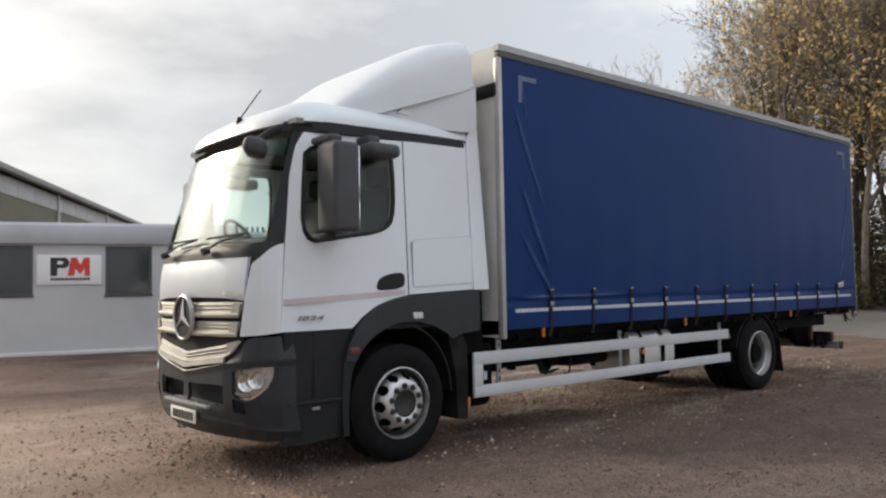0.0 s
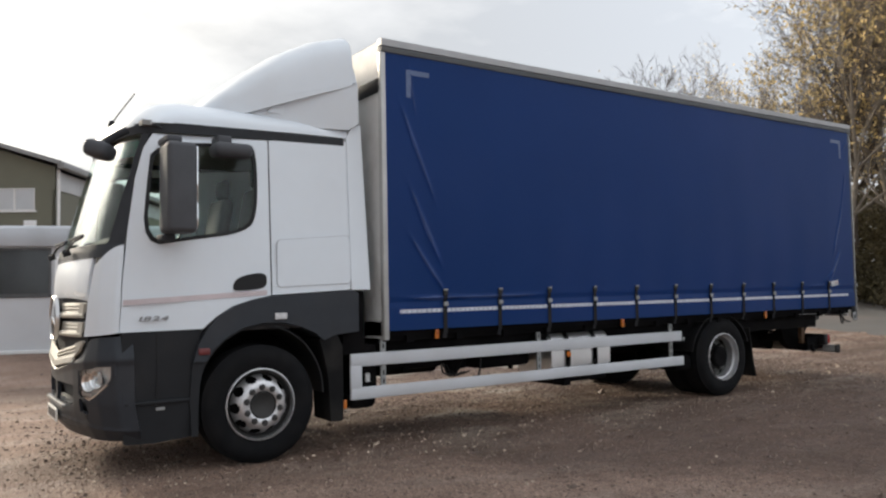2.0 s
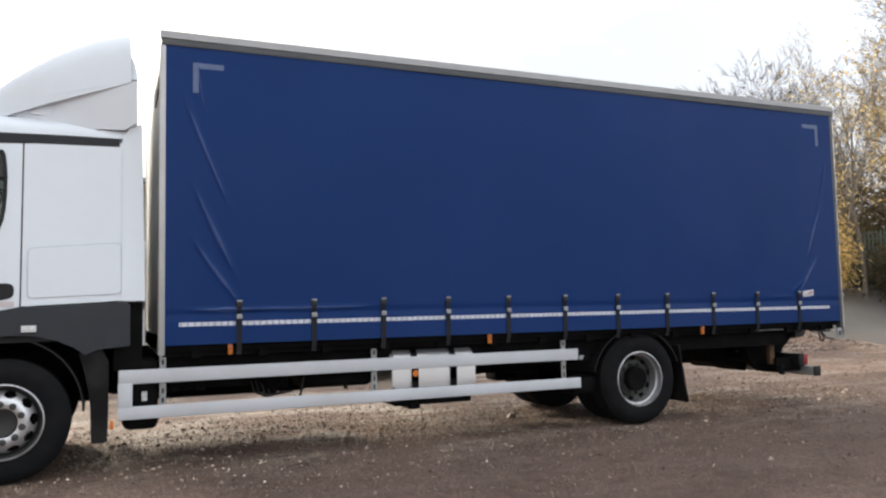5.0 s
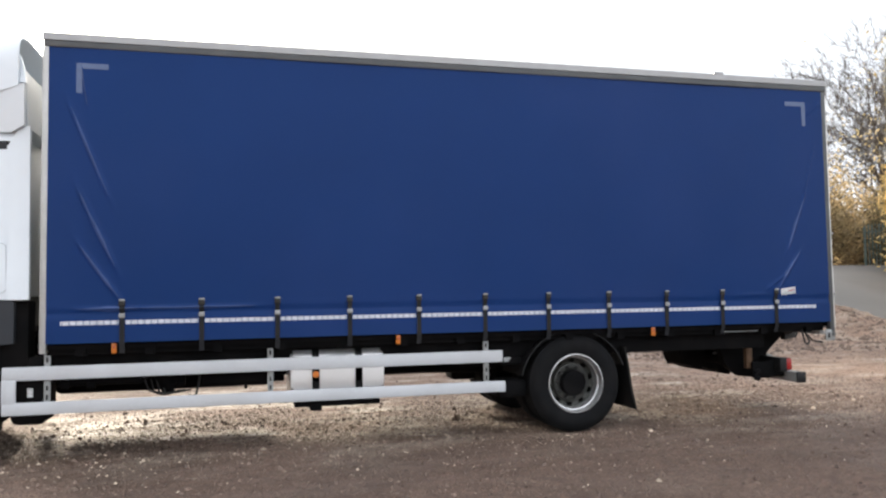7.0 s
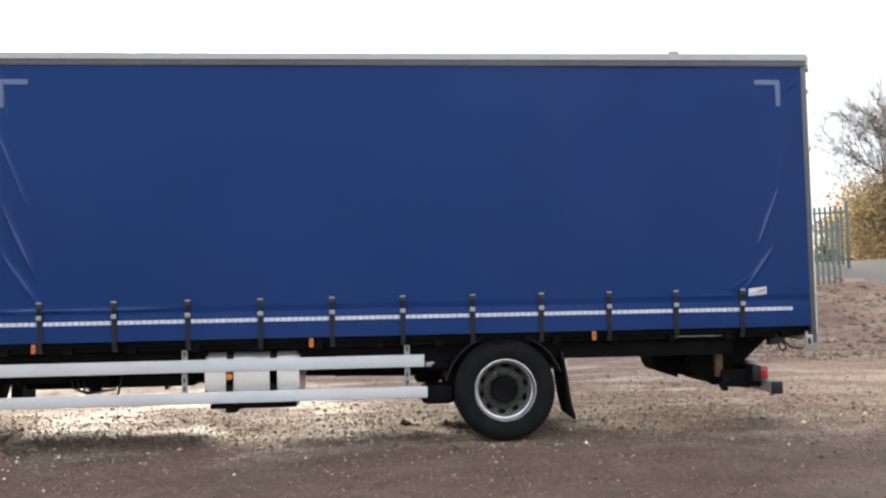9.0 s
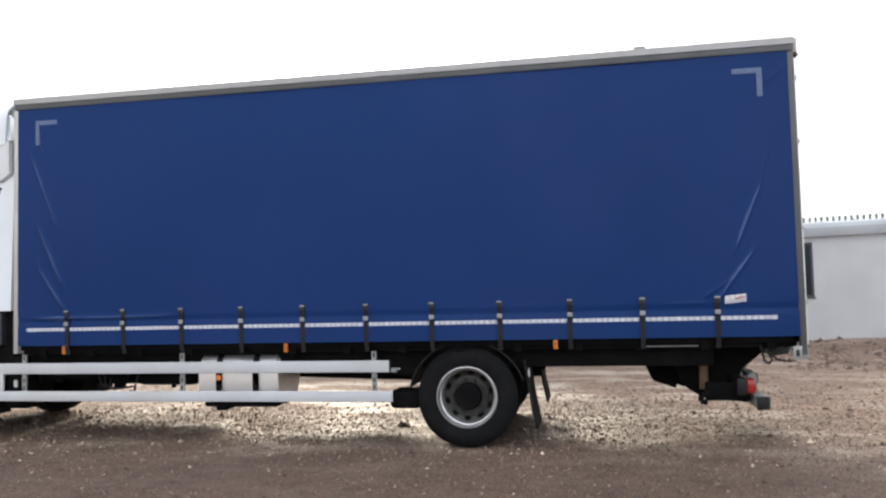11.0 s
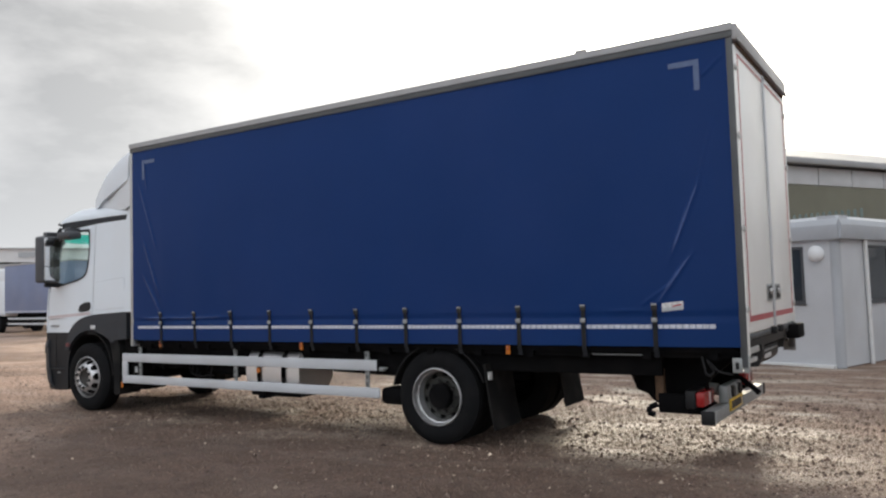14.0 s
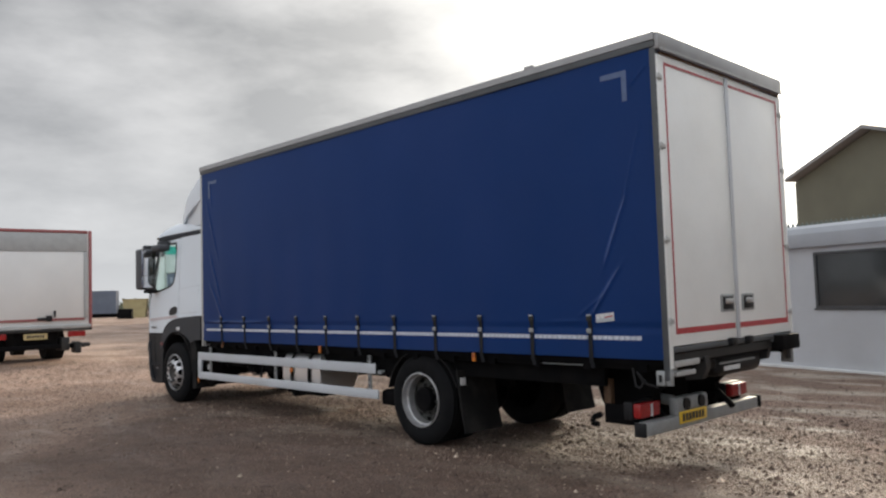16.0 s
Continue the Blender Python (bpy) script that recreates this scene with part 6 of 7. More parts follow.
def cabin_window(parent, a, b, c, d, m, blind=0.0):
    w = part("window", put(plate([(a, c), (a, d), (b, d), (b, c)], -0.012, 0.05, [[(a + 0.05, c + 0.05), (a + 0.05, d - 0.05), (b - 0.05, d - 0.05), (b - 0.05, c + 0.05)]]), m), M_WINFRAME, parent, "dark-framed cabin window")
    part("pane", put(plate([(a + 0.05, c + 0.05), (a + 0.05, d - 0.05), (b - 0.05, d - 0.05), (b - 0.05, c + 0.05)], 0.02, 0.03), m), M_WINDARK, w, "dark reflecting window glass")
    part("sill", put(box(bmesh.new(), a - 0.03, b + 0.03, -0.03, 0.02, c - 0.03, c - 0.001, 0.006), m), M_WINFRAME, w)
    return w


def fascia_profile(z0, z1):
    h = z1 - z0
    return [(0.02, z0), (-0.10, z0 + 0.02), (-0.13, z0 + 0.3 * h), (-0.13, z0 + 0.62 * h), (-0.09, z0 + 0.86 * h), (0.0, z1), (0.3, z1 + 0.01), (0.3, z0)]


def fascia_run(s0, s1, z0, z1, m, mitre0=0.0, mitre1=0.0):
    bm = bmesh.new()
    pr = fascia_profile(z0, z1)
    a = [bm.verts.new((s0 + (-mitre0 if s1 > s0 else mitre0) * -y, y, z)) for y, z in pr]
    b = [bm.verts.new((s1, y, z)) for y, z in pr]
    bm.faces.new(a), bm.faces.new(b)
    for i in range(len(pr)):
        bm.faces.new((a[i], a[(i + 1) % len(pr)], b[(i + 1) % len(pr)], b[i]))
    return put(bm, m)


cabin = thing("site_cabin", CORNER, "grey flat-roofed site office cabin with dark windows", "cabin")
# right-hand module, whose front ends in a rounded corner
part("front_wall", wall_with_windows(-0.14, 5.6, 0.02, 2.44, [(0.42, 2.23, 1.20, 2.29), (3.4, 4.6, 1.20, 2.29)], M_FRONT), M_CABINW, cabin, smooth=False)
for wv in ((0.42, 2.23, 1.20, 2.29), (3.4, 4.6, 1.20, 2.29)):
    cabin_window(cabin, *wv, M_FRONT)
part("fascia", fascia_run(-0.30, 5.6, 2.38, 2.83, M_FRONT), M_CABINF, cabin, "rounded grey roof fascia", angle=20)
part("base_strip", put(box(bmesh.new(), -0.1, 5.6, -0.10, 0.0, -0.06, 0.055, 0.01), M_FRONT), M_CABINT, cabin, "pale base strip")
M_SIDE = cab_frame(CORNER - CU * 0.22, CV, CU)
part("side_wall", wall_with_windows(0.08, 3.90, 0.02, 2.44, [(1.21, 2.33, 1.19, 2.30)], M_SIDE), M_CABINW, cabin, smooth=False)
cabin_window(cabin, 1.21, 2.33, 1.19, 2.30, M_SIDE)
part("fascia", fascia_run(-0.08, 3.80, 2.38, 2.83, M_SIDE), M_CABINF, cabin, "rounded grey roof fascia", angle=20)
part("corner_post", put(tube(bmesh.new(), (-0.14, 0.08, 0.0), (-0.14, 0.08, 2.44), 0.10, seg=24), M_FRONT), M_CABINF, cabin)
part("downpipe", put(tube(bmesh.new(), (1.15, -0.05, 0.0), (1.10, -0.05, 2.42), 0.04, seg=14), M_SIDE), M_CABINT, cabin, "white downpipe")
INNER = CORNER - CU * 0.22 + CV * 3.85
M_MAIN = cab_frame(INNER, -CU, CV)
part("recessed_wall", wall_with_windows(0.0, 5.4, 0.02, 2.62, [(1.27, 2.34, 1.17, 2.47)], M_MAIN), M_CABINW, cabin, smooth=False)
cabin_window(cabin, 1.27, 2.34, 1.17, 2.47, M_MAIN)
part("fascia", fascia_run(0.1, 5.45, 2.58, 2.95, M_MAIN), M_CABINF, cabin, "rounded grey roof fascia", angle=20)
part("roof", put(box(bmesh.new(), -0.1, 5.6, 0.05, 4.0, 2.70, 2.80), M_FRONT), M_CABINF, cabin)
part("roof", put(box(bmesh.new(), 0.0, 5.4, 0.05, 4.0, 2.80, 2.92), M_MAIN), M_CABINF, cabin)
part("end_wall", put(box(bmesh.new(), 5.32, 5.4, 0.1, 4.0, 0.0, 2.80), M_MAIN), M_CABINW, cabin)
part("end_wall", put(box(bmesh.new(), 0.0, 0.08, 0.1, 3.9, 0.0, 2.80), M_MAIN), M_CABINW, cabin)
part("back_wall", put(box(bmesh.new(), 0.0, 5.4, 3.9, 4.0, 0.0, 2.80), M_MAIN), M_CABINW, cabin)
part("back_wall", put(box(bmesh.new(), -0.1, 5.6, 3.9, 4.0, 0.0, 2.69), M_FRONT), M_CABINW, cabin)
part("wall_lamp", put(moved(lathe(bmesh.new(), [(0.0, 0.15), (-0.03, 0.155), (-0.07, 0.13), (-0.10, 0.07), (-0.105, 0.0)], 28), Matrix.Translation((0.17, 0.0, 2.14))), M_FRONT), M_SIGN, cabin, "round white bulkhead lamp")
part("vent_box", put(box(bmesh.new(), 0.80, 1.03, -0.08, 0.0, 2.10, 2.38, 0.01), M_MAIN), M_CABINT, cabin, "small pale vent box")
cabin2 = thing("site_cabin", CORNER + CU * 10, "grey flat-roofed site cabin with a wide sign", "cabin")
LW = [(7.41, 8.33, 1.45, 2.49), (9.69, 11.5, 1.47, 2.50)]
part("front_wall", wall_with_windows(5.6, 15.0, 0.30, 2.56, LW, M_FRONT), M_CABINW, cabin2, smooth=False)
for wv in LW:
    cabin_window(cabin2, *wv, M_FRONT)
part("fascia", fascia_run(5.6, 15.0, 2.52, 2.98, M_FRONT), M_CABINF, cabin2, "rounded grey roof fascia", angle=20)
part("base_strip", put(box(bmesh.new(), 5.6, 15.0, -0.07, 0.0, 0.24, 0.32, 0.01), M_FRONT), M_CABINT, cabin2, "pale base strip")
part("plinth", put(box(bmesh.new(), 5.6, 15.0, 0.0, 0.2, -0.1, 0.24), M_FRONT), M_CABINF, cabin2)
part("roof", put(box(bmesh.new(), 5.6, 15.0, 0.05, 4.0, 2.84, 2.94), M_FRONT), M_CABINF, cabin2)
part("end_wall", put(box(bmesh.new(), 14.92, 15.0, 0.1, 4.0, 0.2, 2.84), M_FRONT), M_CABINW, cabin2)
part("end_wall", put(box(bmesh.new(), 5.6, 5.68, 0.1, 4.0, 0.2, 2.84), M_FRONT), M_CABINW, cabin2)
part("back_wall", put(box(bmesh.new(), 5.6, 15.0, 3.9, 4.0, 0.0, 2.84), M_FRONT), M_CABINW, cabin2)

sign = solo("sign_board", put(box(bmesh.new(), 8.41, 9.62, -0.03, -0.002, 1.69, 2.31, 0.004), M_FRONT), M_SIGN, "white sign board with black and red shapes on the cabin wall", "sign")
sbm = bmesh.new()
slab(sbm, [(9.37, 1.87), (9.37, 2.25), (9.09, 2.25), (9.02, 2.19), (9.02, 2.09), (9.09, 2.03), (9.24, 2.03), (9.24, 1.87)], -0.034, -0.0305, [[(9.24, 2.11), (9.24, 2.18), (9.15, 2.18), (9.13, 2.145), (9.15, 2.11)]])
part("black_shape", put(sbm, M_FRONT), M_SIGNBLK, sign, smooth=False)
sbm = bmesh.new()
slab(sbm, [(9.05, 1.87), (8.99, 2.25), (8.88, 2.25), (8.81, 2.10), (8.74, 2.25), (8.63, 2.25), (8.63, 1.87), (8.73, 1.87), (8.73, 2.02), (8.81, 1.90), (8.90, 2.02), (8.93, 1.87)], -0.0345, -0.031)
part("red_shape", put(sbm, M_FRONT), M_SIGNRED, sign, smooth=False)
part("lettering_bar", put(bars(bmesh.new(), 8.63, 9.38, -0.032, 1.775, 1.83, 11, 0.0015, 0.2), M_FRONT), M_SIGNBLK, sign, smooth=False)

ac = thing("air_conditioner", M_MAIN @ Vector((0.39, -0.3, 0.0)), "off-white outdoor air conditioner on the ground", "air conditioner")
part("case", put(box(bmesh.new(), 0.13, 0.64, -0.46, -0.14, 0.04, 0.60, 0.02), M_MAIN), M_AC, ac)
for g0 in (0.185, 0.41):
    g_ = part("grille_panel", put(box(bmesh.new(), g0, g0 + 0.17, -0.468, -0.455, 0.09, 0.55, 0.004), M_MAIN), M_BLACK, ac, "dark ribbed grille panel")
    for k in range(7):
        part("rib", put(box(bmesh.new(), g0 + 0.005, g0 + 0.165, -0.473, -0.466, 0.12 + 0.06 * k, 0.128 + 0.06 * k), M_MAIN), M_WINFRAME, g_)
for q in (0.19, 0.58):
    part("foot", put(box(bmesh.new(), q - 0.04, q + 0.04, -0.48, -0.12, -0.06, 0.045, 0.006), M_MAIN), M_BLACK, ac)
solo("paving_slab", put(moved(box(bmesh.new(), -0.16, 0.16, -0.02, 0.02, -0.05, 0.42, 0.008), Matrix.Translation((0.83, -0.10, 0.0)) @ pose(0, 0, 0, -9, 5, 0)), M_MAIN), M_GALV, "grey slab leaning on the cabin wall", "slab")

# ---- fences ----
def pale_mesh(h):
    return finish(plate([(-0.034, 0.0), (-0.034, h - 0.10), (-0.045, h - 0.06), (0.0, h), (0.045, h - 0.06), (0.034, h - 0.10), (0.034, 0.0)], -0.004, 0.012), "pale", M_FENCE, False)


def palisade(name, p0, p1, z0, h, label, step=0.155, base=None):
    p0, p1 = Vector((*p0, 0)), Vector((*p1, 0))
    d = (p1 - p0)
    L, ang = d.length, math.degrees(math.atan2(d.y, d.x))
    fence = thing(name, (p0.x, p0.y, z0), label, "fence")
    m = Matrix.Translation((p0.x, p0.y, z0)) @ pose(0, 0, 0, 0, 0, ang)
    for zz in (0.28, h - 0.35):
        part("rail", moved(B(0, L, 0.012, 0.05, zz, zz + 0.05), m), M_FENCE, fence)
    for k in range(int(L / 2.75) + 1):
        x = min(L, k * 2.75)
        part("post", moved(B(x - 0.04, x + 0.04, 0.05, 0.13, -0.9, h - 0.12), m), M_FENCE, fence)
    me = pale_mesh(h)
    for k in range(int(L / step)):
        ob = new("pale", me)
        ob.parent = fence
        ob.matrix_basis = pose(0, 0, 0, 0, 0, ang) @ Matrix.Translation((step * (k + 0.5), 0, 0))
    return fence


P_A = CORNER + CU * 15 + CV * 5.6
P_B = CORNER + CU * 1.5 + CV * 5.6
palisade("palisade_fence", (P_A.x, P_A.y), (P_B.x, P_B.y), 1.02, 2.4, "grey-green steel palisade fence behind the cabin", 0.155)

P_C, P_D = INNER + CV * 4.7 - CU * 0.4, INNER + CV * 4.7 - CU * 7.5
palisade("palisade_fence", (P_C.x, P_C.y), (P_D.x, P_D.y), 1.02, 2.4, "grey-green steel palisade fence behind the cabin", 0.155)

# the open yard gate
GATE = Vector((20.35, 16.9, 0))
gz = height(GATE.x, GATE.y) + 0.10
gate = thing("yard_gate", (GATE.x, GATE.y, gz), "green-grey steel palisade gate, standing open", "gate")
gm = Matrix.Translation((GATE.x, GATE.y, gz)) @ pose(0, 0, 0, 0, 0, 152)
part("hinge_post", moved(B(-0.05, 0.05, -0.05, 0.05, -0.3, 2.12, 0.008), gm), M_FENCE, gate)
for zz in (0.18, 1.72):
    part("rail", moved(B(0.05, 3.0, -0.03, 0.03, zz, zz + 0.06), gm), M_FENCE, gate)
part("stile", moved(B(1.35, 1.42, -0.03, 0.03, 0.2, 1.75), gm), M_FENCE, gate)
part("stile", moved(B(2.93, 3.0, -0.03, 0.03, 0.1, 2.0), gm), M_FENCE, gate)
gp = pale_mesh(1.98)
for k in range(18):
    ob = new("pale", gp)
    ob.parent = gate
    ob.matrix_basis = pose(0, 0, 0, 0, 0, 152) @ Matrix.Translation((0.16 + 0.158 * k, -0.04, 0.0))
part("drop_bolt", moved(T((0.0, 0.05, -0.35), (0.0, 0.05, 0.3), 0.02), gm), M_FENCE, gate)

# ---- shed behind ----
SA = 30.0
SU = Vector((-math.cos(radians(SA)), math.sin(radians(SA)), 0))
SV = Vector((math.sin(radians(SA)), math.cos(radians(SA)), 0))
SK = Vector((3.5, 40.0, 0))
M_GABLE = cab_frame(SK, SU, SV)
M_EAVE = cab_frame(SK, SV, SU)
shed = thing("warehouse", SK, "large olive and grey clad industrial shed", "warehouse")
part("gable_wall", put(plate([(0, -0.5), (0, 8.45), (6.2, 10.5), (12.9, 8.36), (12.9, -0.5)], 0, 0.15, [[(1.05, 6.1), (1.05, 7.3), (5.3, 7.3), (5.3, 6.1)]]), M_GABLE), M_SHEDW, shed, smooth=False)
for k in range(4):
    a = 1.05 + 4.25 * k / 4
    w = part("window", put(plate([(a, 6.1), (a, 7.3), (a + 1.0625, 7.3), (a + 1.0625, 6.1)], -0.02, 0.08, [[(a + 0.05, 6.15), (a + 0.05, 7.25), (a + 1.01, 7.25), (a + 1.01, 6.15)]]), M_GABLE), M_CABINT, shed, "pale-framed shed window")
    part("pane", put(plate([(a + 0.05, 6.15), (a + 0.05, 7.25), (a + 1.01, 7.25), (a + 1.01, 6.15)], 0.03, 0.04), M_GABLE), M_SHEDS, w)
part("sill_strip", put(box(bmesh.new(), 0.95, 5.4, -0.06, 0.02, 6.0, 6.09), M_GABLE), M_CABINT, shed)
part("small_sign", put(box(bmesh.new(), 0.95, 1.6, -0.05, 0.0, 4.9, 5.55), M_GABLE), M_SIGN, shed, "small pale wall sign")
part("long_wall", put(box(bmesh.new(), 0.0, 55.0, 0.0, 0.15, -0.5, 7.2), M_EAVE), M_SHEDW, shed)
for k in range(18):
    part("sheeting_panel", put(box(bmesh.new(), 0.3 + 3.04 * k, 0.3 + 3.04 * k + 2.98, -0.05, 0.10, 7.21, 8.25, 0.02), M_EAVE), M_SHEDS, shed)
for k in (0, 14.0, 28.0, 42.0):
    part("downpipe", put(tube(bmesh.new(), (k + 0.12, -0.14, 0.0), (k + 0.12, -0.14, 8.3), 0.09), M_EAVE), M_CABINT, shed, "pale downpipe")
part("gutter", put(box(bmesh.new(), -0.6, 55.0, -0.75, -0.35, 8.28, 8.6, 0.05), M_EAVE), M_SHEDR, shed)


def shed_roof(s0, z0, s1, z1):
    bm = bmesh.new()
    c = [(s0, -0.7, z0), (s1, -0.7, z1), (s1, 55, z1), (s0, 55, z0)]
    lo = [bm.verts.new(p) for p in c]
    hi = [bm.verts.new((p[0], p[1], p[2] + 0.22)) for p in c]
    bm.faces.new(lo), bm.faces.new(hi)
    for i in range(4):
        bm.faces.new((lo[i], lo[(i + 1) % 4], hi[(i + 1) % 4], hi[i]))
    return put(bm, M_GABLE)


part("roof_slope", shed_roof(-0.6, 8.45, 6.2, 10.58), M_SHEDR, shed, "grey sheeted roof slope", smooth=False)
part("roof_slope", shed_roof(6.2, 10.58, 13.0, 8.45), M_SHEDR, shed, "grey sheeted roof slope", smooth=False)
part("far_wall", put(box(bmesh.new(), 12.75, 12.9, 0.15, 54.8, -0.5, 8.3), M_GABLE), M_SHEDW, shed)
part("end_wall", put(box(bmesh.new(), 0.1, 11.9, 54.8, 55, -0.5, 8.3), M_GABLE), M_SHEDW, shed)


def street_lamp(x, y, h, label, arm=1.2, turn=0):
    z = height(x, y)
    t = thing("yard_lamp", (x, y, z), label, "lamp post")
    m = Matrix.Translation((x, y, z)) @ pose(0, 0, 0, 0, 0, turn)
    part("pole", moved(tube(bmesh.new(), (0, 0, -0.2), (0, 0, h), 0.06, 0.03), m), M_GALV, t)
    part("lamp_head", moved(B(-0.08, arm, -0.11, 0.11, h - 0.02, h + 0.10, 0.03), m), M_GALV, t)


street_lamp(14.0, 28.0, 4.35, "grey lamp post behind the cabin", 0.34, 180)
street_lamp(-60.9, 27.25, 7.6, "thin grey lamp post at the yard's edge", 0.4)

# ---- parked lorries and cars ----
def lorry_wheel(bm, x, y, r=0.5, w=0.3):
    return tube(bm, (x, y - w / 2, r), (x, y + w / 2, r), r, seg=28)


def local_part(name, bm, mat, root, label=""):
    ob = new(name, finish(bm, name, mat))
    ob.parent = root
    if label:
        ob["label"] = label
    return ob


def box_lorry(x, y, turn):
    """The rear of a white box lorry; local -x is ahead."""
    r = tagged(new("box_lorry"), "white box lorry with a red-edged shutter rear", "lorry")
    r.matrix_basis = pose(x, y, -0.02, 0, 0, turn)
    local_part("box_body", B(-6.5, 0, -1.25, 1.25, 1.2, 3.68, 0.02), M_LORRYW, r)
    for s in (-1, 1):
        local_part("corner_post", B(-0.06, 0.03, s * 1.27 - 0.04, s * 1.27 + 0.04, 1.14, 3.72, 0.02), M_LORRYR, r, "red corner post")
    local_part("top_edge", B(-0.05, 0.03, -1.2, 1.2, 3.64, 3.72, 0.01), M_LORRYR, r)
    local_part("shutter_header", B(0.0, 0.035, -1.19, 1.19, 3.16, 3.63, 0.01), M_LORRYG, r, "grey shutter header")
    local_part("roller_shutter", B(0.0, 0.02, -1.10, 1.10, 1.42, 3.14, 0.004), M_LORRYW, r, "white roller shutter")
    for s in (-1, 1):
        local_part("shutter_guide", B(0.0, 0.04, s * 1.15 - 0.045, s * 1.15 + 0.045, 1.40, 3.16, 0.01), M_LORRYG, r)
    local_part("red_strip", B(0.02, 0.035, -1.12, 1.12, 1.36, 1.42), M_LORRYR, r)
    local_part("shutter_latch", box(box(B(0.02, 0.07, -0.02, 0.30, 1.38, 1.45, 0.01), 0.02, 0.08, 0.18, 0.32, 1.35, 1.50, 0.01), 0.02, 0.06, 0.36, 0.41, 1.46, 1.62, 0.01), M_BLACK, r)
    local_part("rear_sill", B(-0.05, 0.06, -1.28, 1.28, 1.16, 1.25, 0.02), M_LORRYG, r)
    local_part("sill_rail", B(-0.05, 0.07, -1.30, 1.30, 1.09, 1.15, 0.012), M_HUB, r)
    local_part("chassis", B(-6.3, -0.1, -0.5, 0.5, 0.7, 1.08, 0.02), M_CHASSIS, r)
    local_part("underrun_bar", B(-0.12, 0.0, -1.1, 1.15, 0.64, 0.76, 0.02), M_CHASSIS, r)
    local_part("tail_lift_arm", box(box(B(-0.5, 0.05, 0.55, 0.75, 0.58, 0.92, 0.03), -0.3, 0.12, 0.86, 1.02, 0.50, 0.80, 0.03), -0.1, 0.10, 1.02, 1.24, 0.66, 0.76, 0.02), M_HUB, r)
    for s in (-1, 1):
        local_part("tail_lamp", B(-0.04, 0.02, s * 0.93 - 0.22, s * 0.93 + 0.22, 0.93, 1.08, 0.02), M_REDL, r, "red tail lamp")
    local_part("number_plate", B(0.0, 0.015, -0.33, 0.22, 0.90, 1.05, 0.004), M_PLATEF, r, "faded yellow number plate with dark bars")
    local_part("plate_bars", moved(bars(bmesh.new(), 0, 0.42, 0, 0, 0.07, 7), Matrix.Translation((0.017, -0.26, 0.94)) @ pose(0, 0, 0, 0, 0, 90)), M_SIGNBLK, r)
    for wx in (-1.6, -5.6):
        for s in (-1, 1):
            local_part("wheel", moved(lorry_wheel(bmesh.new(), wx, s * 0.72, 0.42, 0.46 if wx > -3 else 0.3), Matrix.Translation((0, 0, height(x + wx, y)))), M_RUBBER, r)
    local_part("cab", B(-8.2, -6.7, -1.1, 1.1, 0.8, 2.8, 0.15, 3), M_WHITE, r)
    return r


box_lorry(-8.6, 0.42, -3.0)


def curtain_lorry(x, y, turn, mat, name_label, length=6.8, white_cab=True):
    """Local -x is ahead."""
    r = tagged(new("curtain_lorry"), name_label, "lorry", "parked curtain lorries")
    r.matrix_basis = pose(x, y, height(x, y) - 0.02, 0, 0, turn)
    local_part("load_body", B(0, length, -1.25, 1.25, 1.12, 3.75, 0.02), mat, r, "faded blue curtain body")
    local_part("roof_rail", B(-0.02, length + 0.02, -1.27, 1.27, 3.70, 3.80, 0.02), M_CANT, r)
    local_part("hem_strip", B(0.02, length - 0.02, -1.262, 1.262, 1.17, 1.24), M_TAPE, r)
    local_part("cab", box(B(-2.0, -0.15, -1.15, 1.15, 0.95, 2.95, 0.18, 3), -1.85, -0.1, -1.12, 1.12, 2.8, 3.62, 0.12, 3), M_WHITE, r, "white cab")
    local_part("cab_glass", box(B(-2.02, -1.90, -1.0, 1.0, 1.85, 2.6, 0.03), -1.6, -0.9, -1.165, 1.165, 1.9, 2.6, 0.01), M_WINDARK, r)
    local_part("bumper", B(-2.06, -1.1, -1.16, 1.16, 0.35, 1.0, 0.08), M_DARK, r)
    for s in (-1, 1):
        local_part("mirror", B(-1.75, -1.55, s * 1.35 - 0.12, s * 1.35 + 0.12, 2.0, 2.7, 0.05), M_BLACK, r)
        for zz in (0.5, 0.78):
            local_part("guard_rail", B(0.3, length - 2.7, s * 1.2 - 0.02, s * 1.2 + 0.02, zz, zz + 0.1), M_RAIL, r)
        for wx in (-1.0, length - 1.9):
            w = local_part("wheel", lorry_wheel(bmesh.new(), wx, s * 1.05), M_RUBBER, r)
            q = local_part("rim", T((wx, s * 1.21 - 0.01, 0.5), (wx, s * 1.21 + 0.01, 0.5), 0.29, seg=24), M_DISC, r)
    local_part("chassis", B(-1.5, length - 0.1, -0.45, 0.45, 0.62, 1.1, 0.02), M_CHASSIS, r)
    return r


curtain_lorry(-32.5, 17.35, -2.0, M_LORRYB, "parked lorry with a faded blue curtain body", 7.0)
curtain_lorry(-36.5, 20.15, 178.0, M_LORRYB, "parked lorry with a faded blue body, its back to the yard", 6.0)


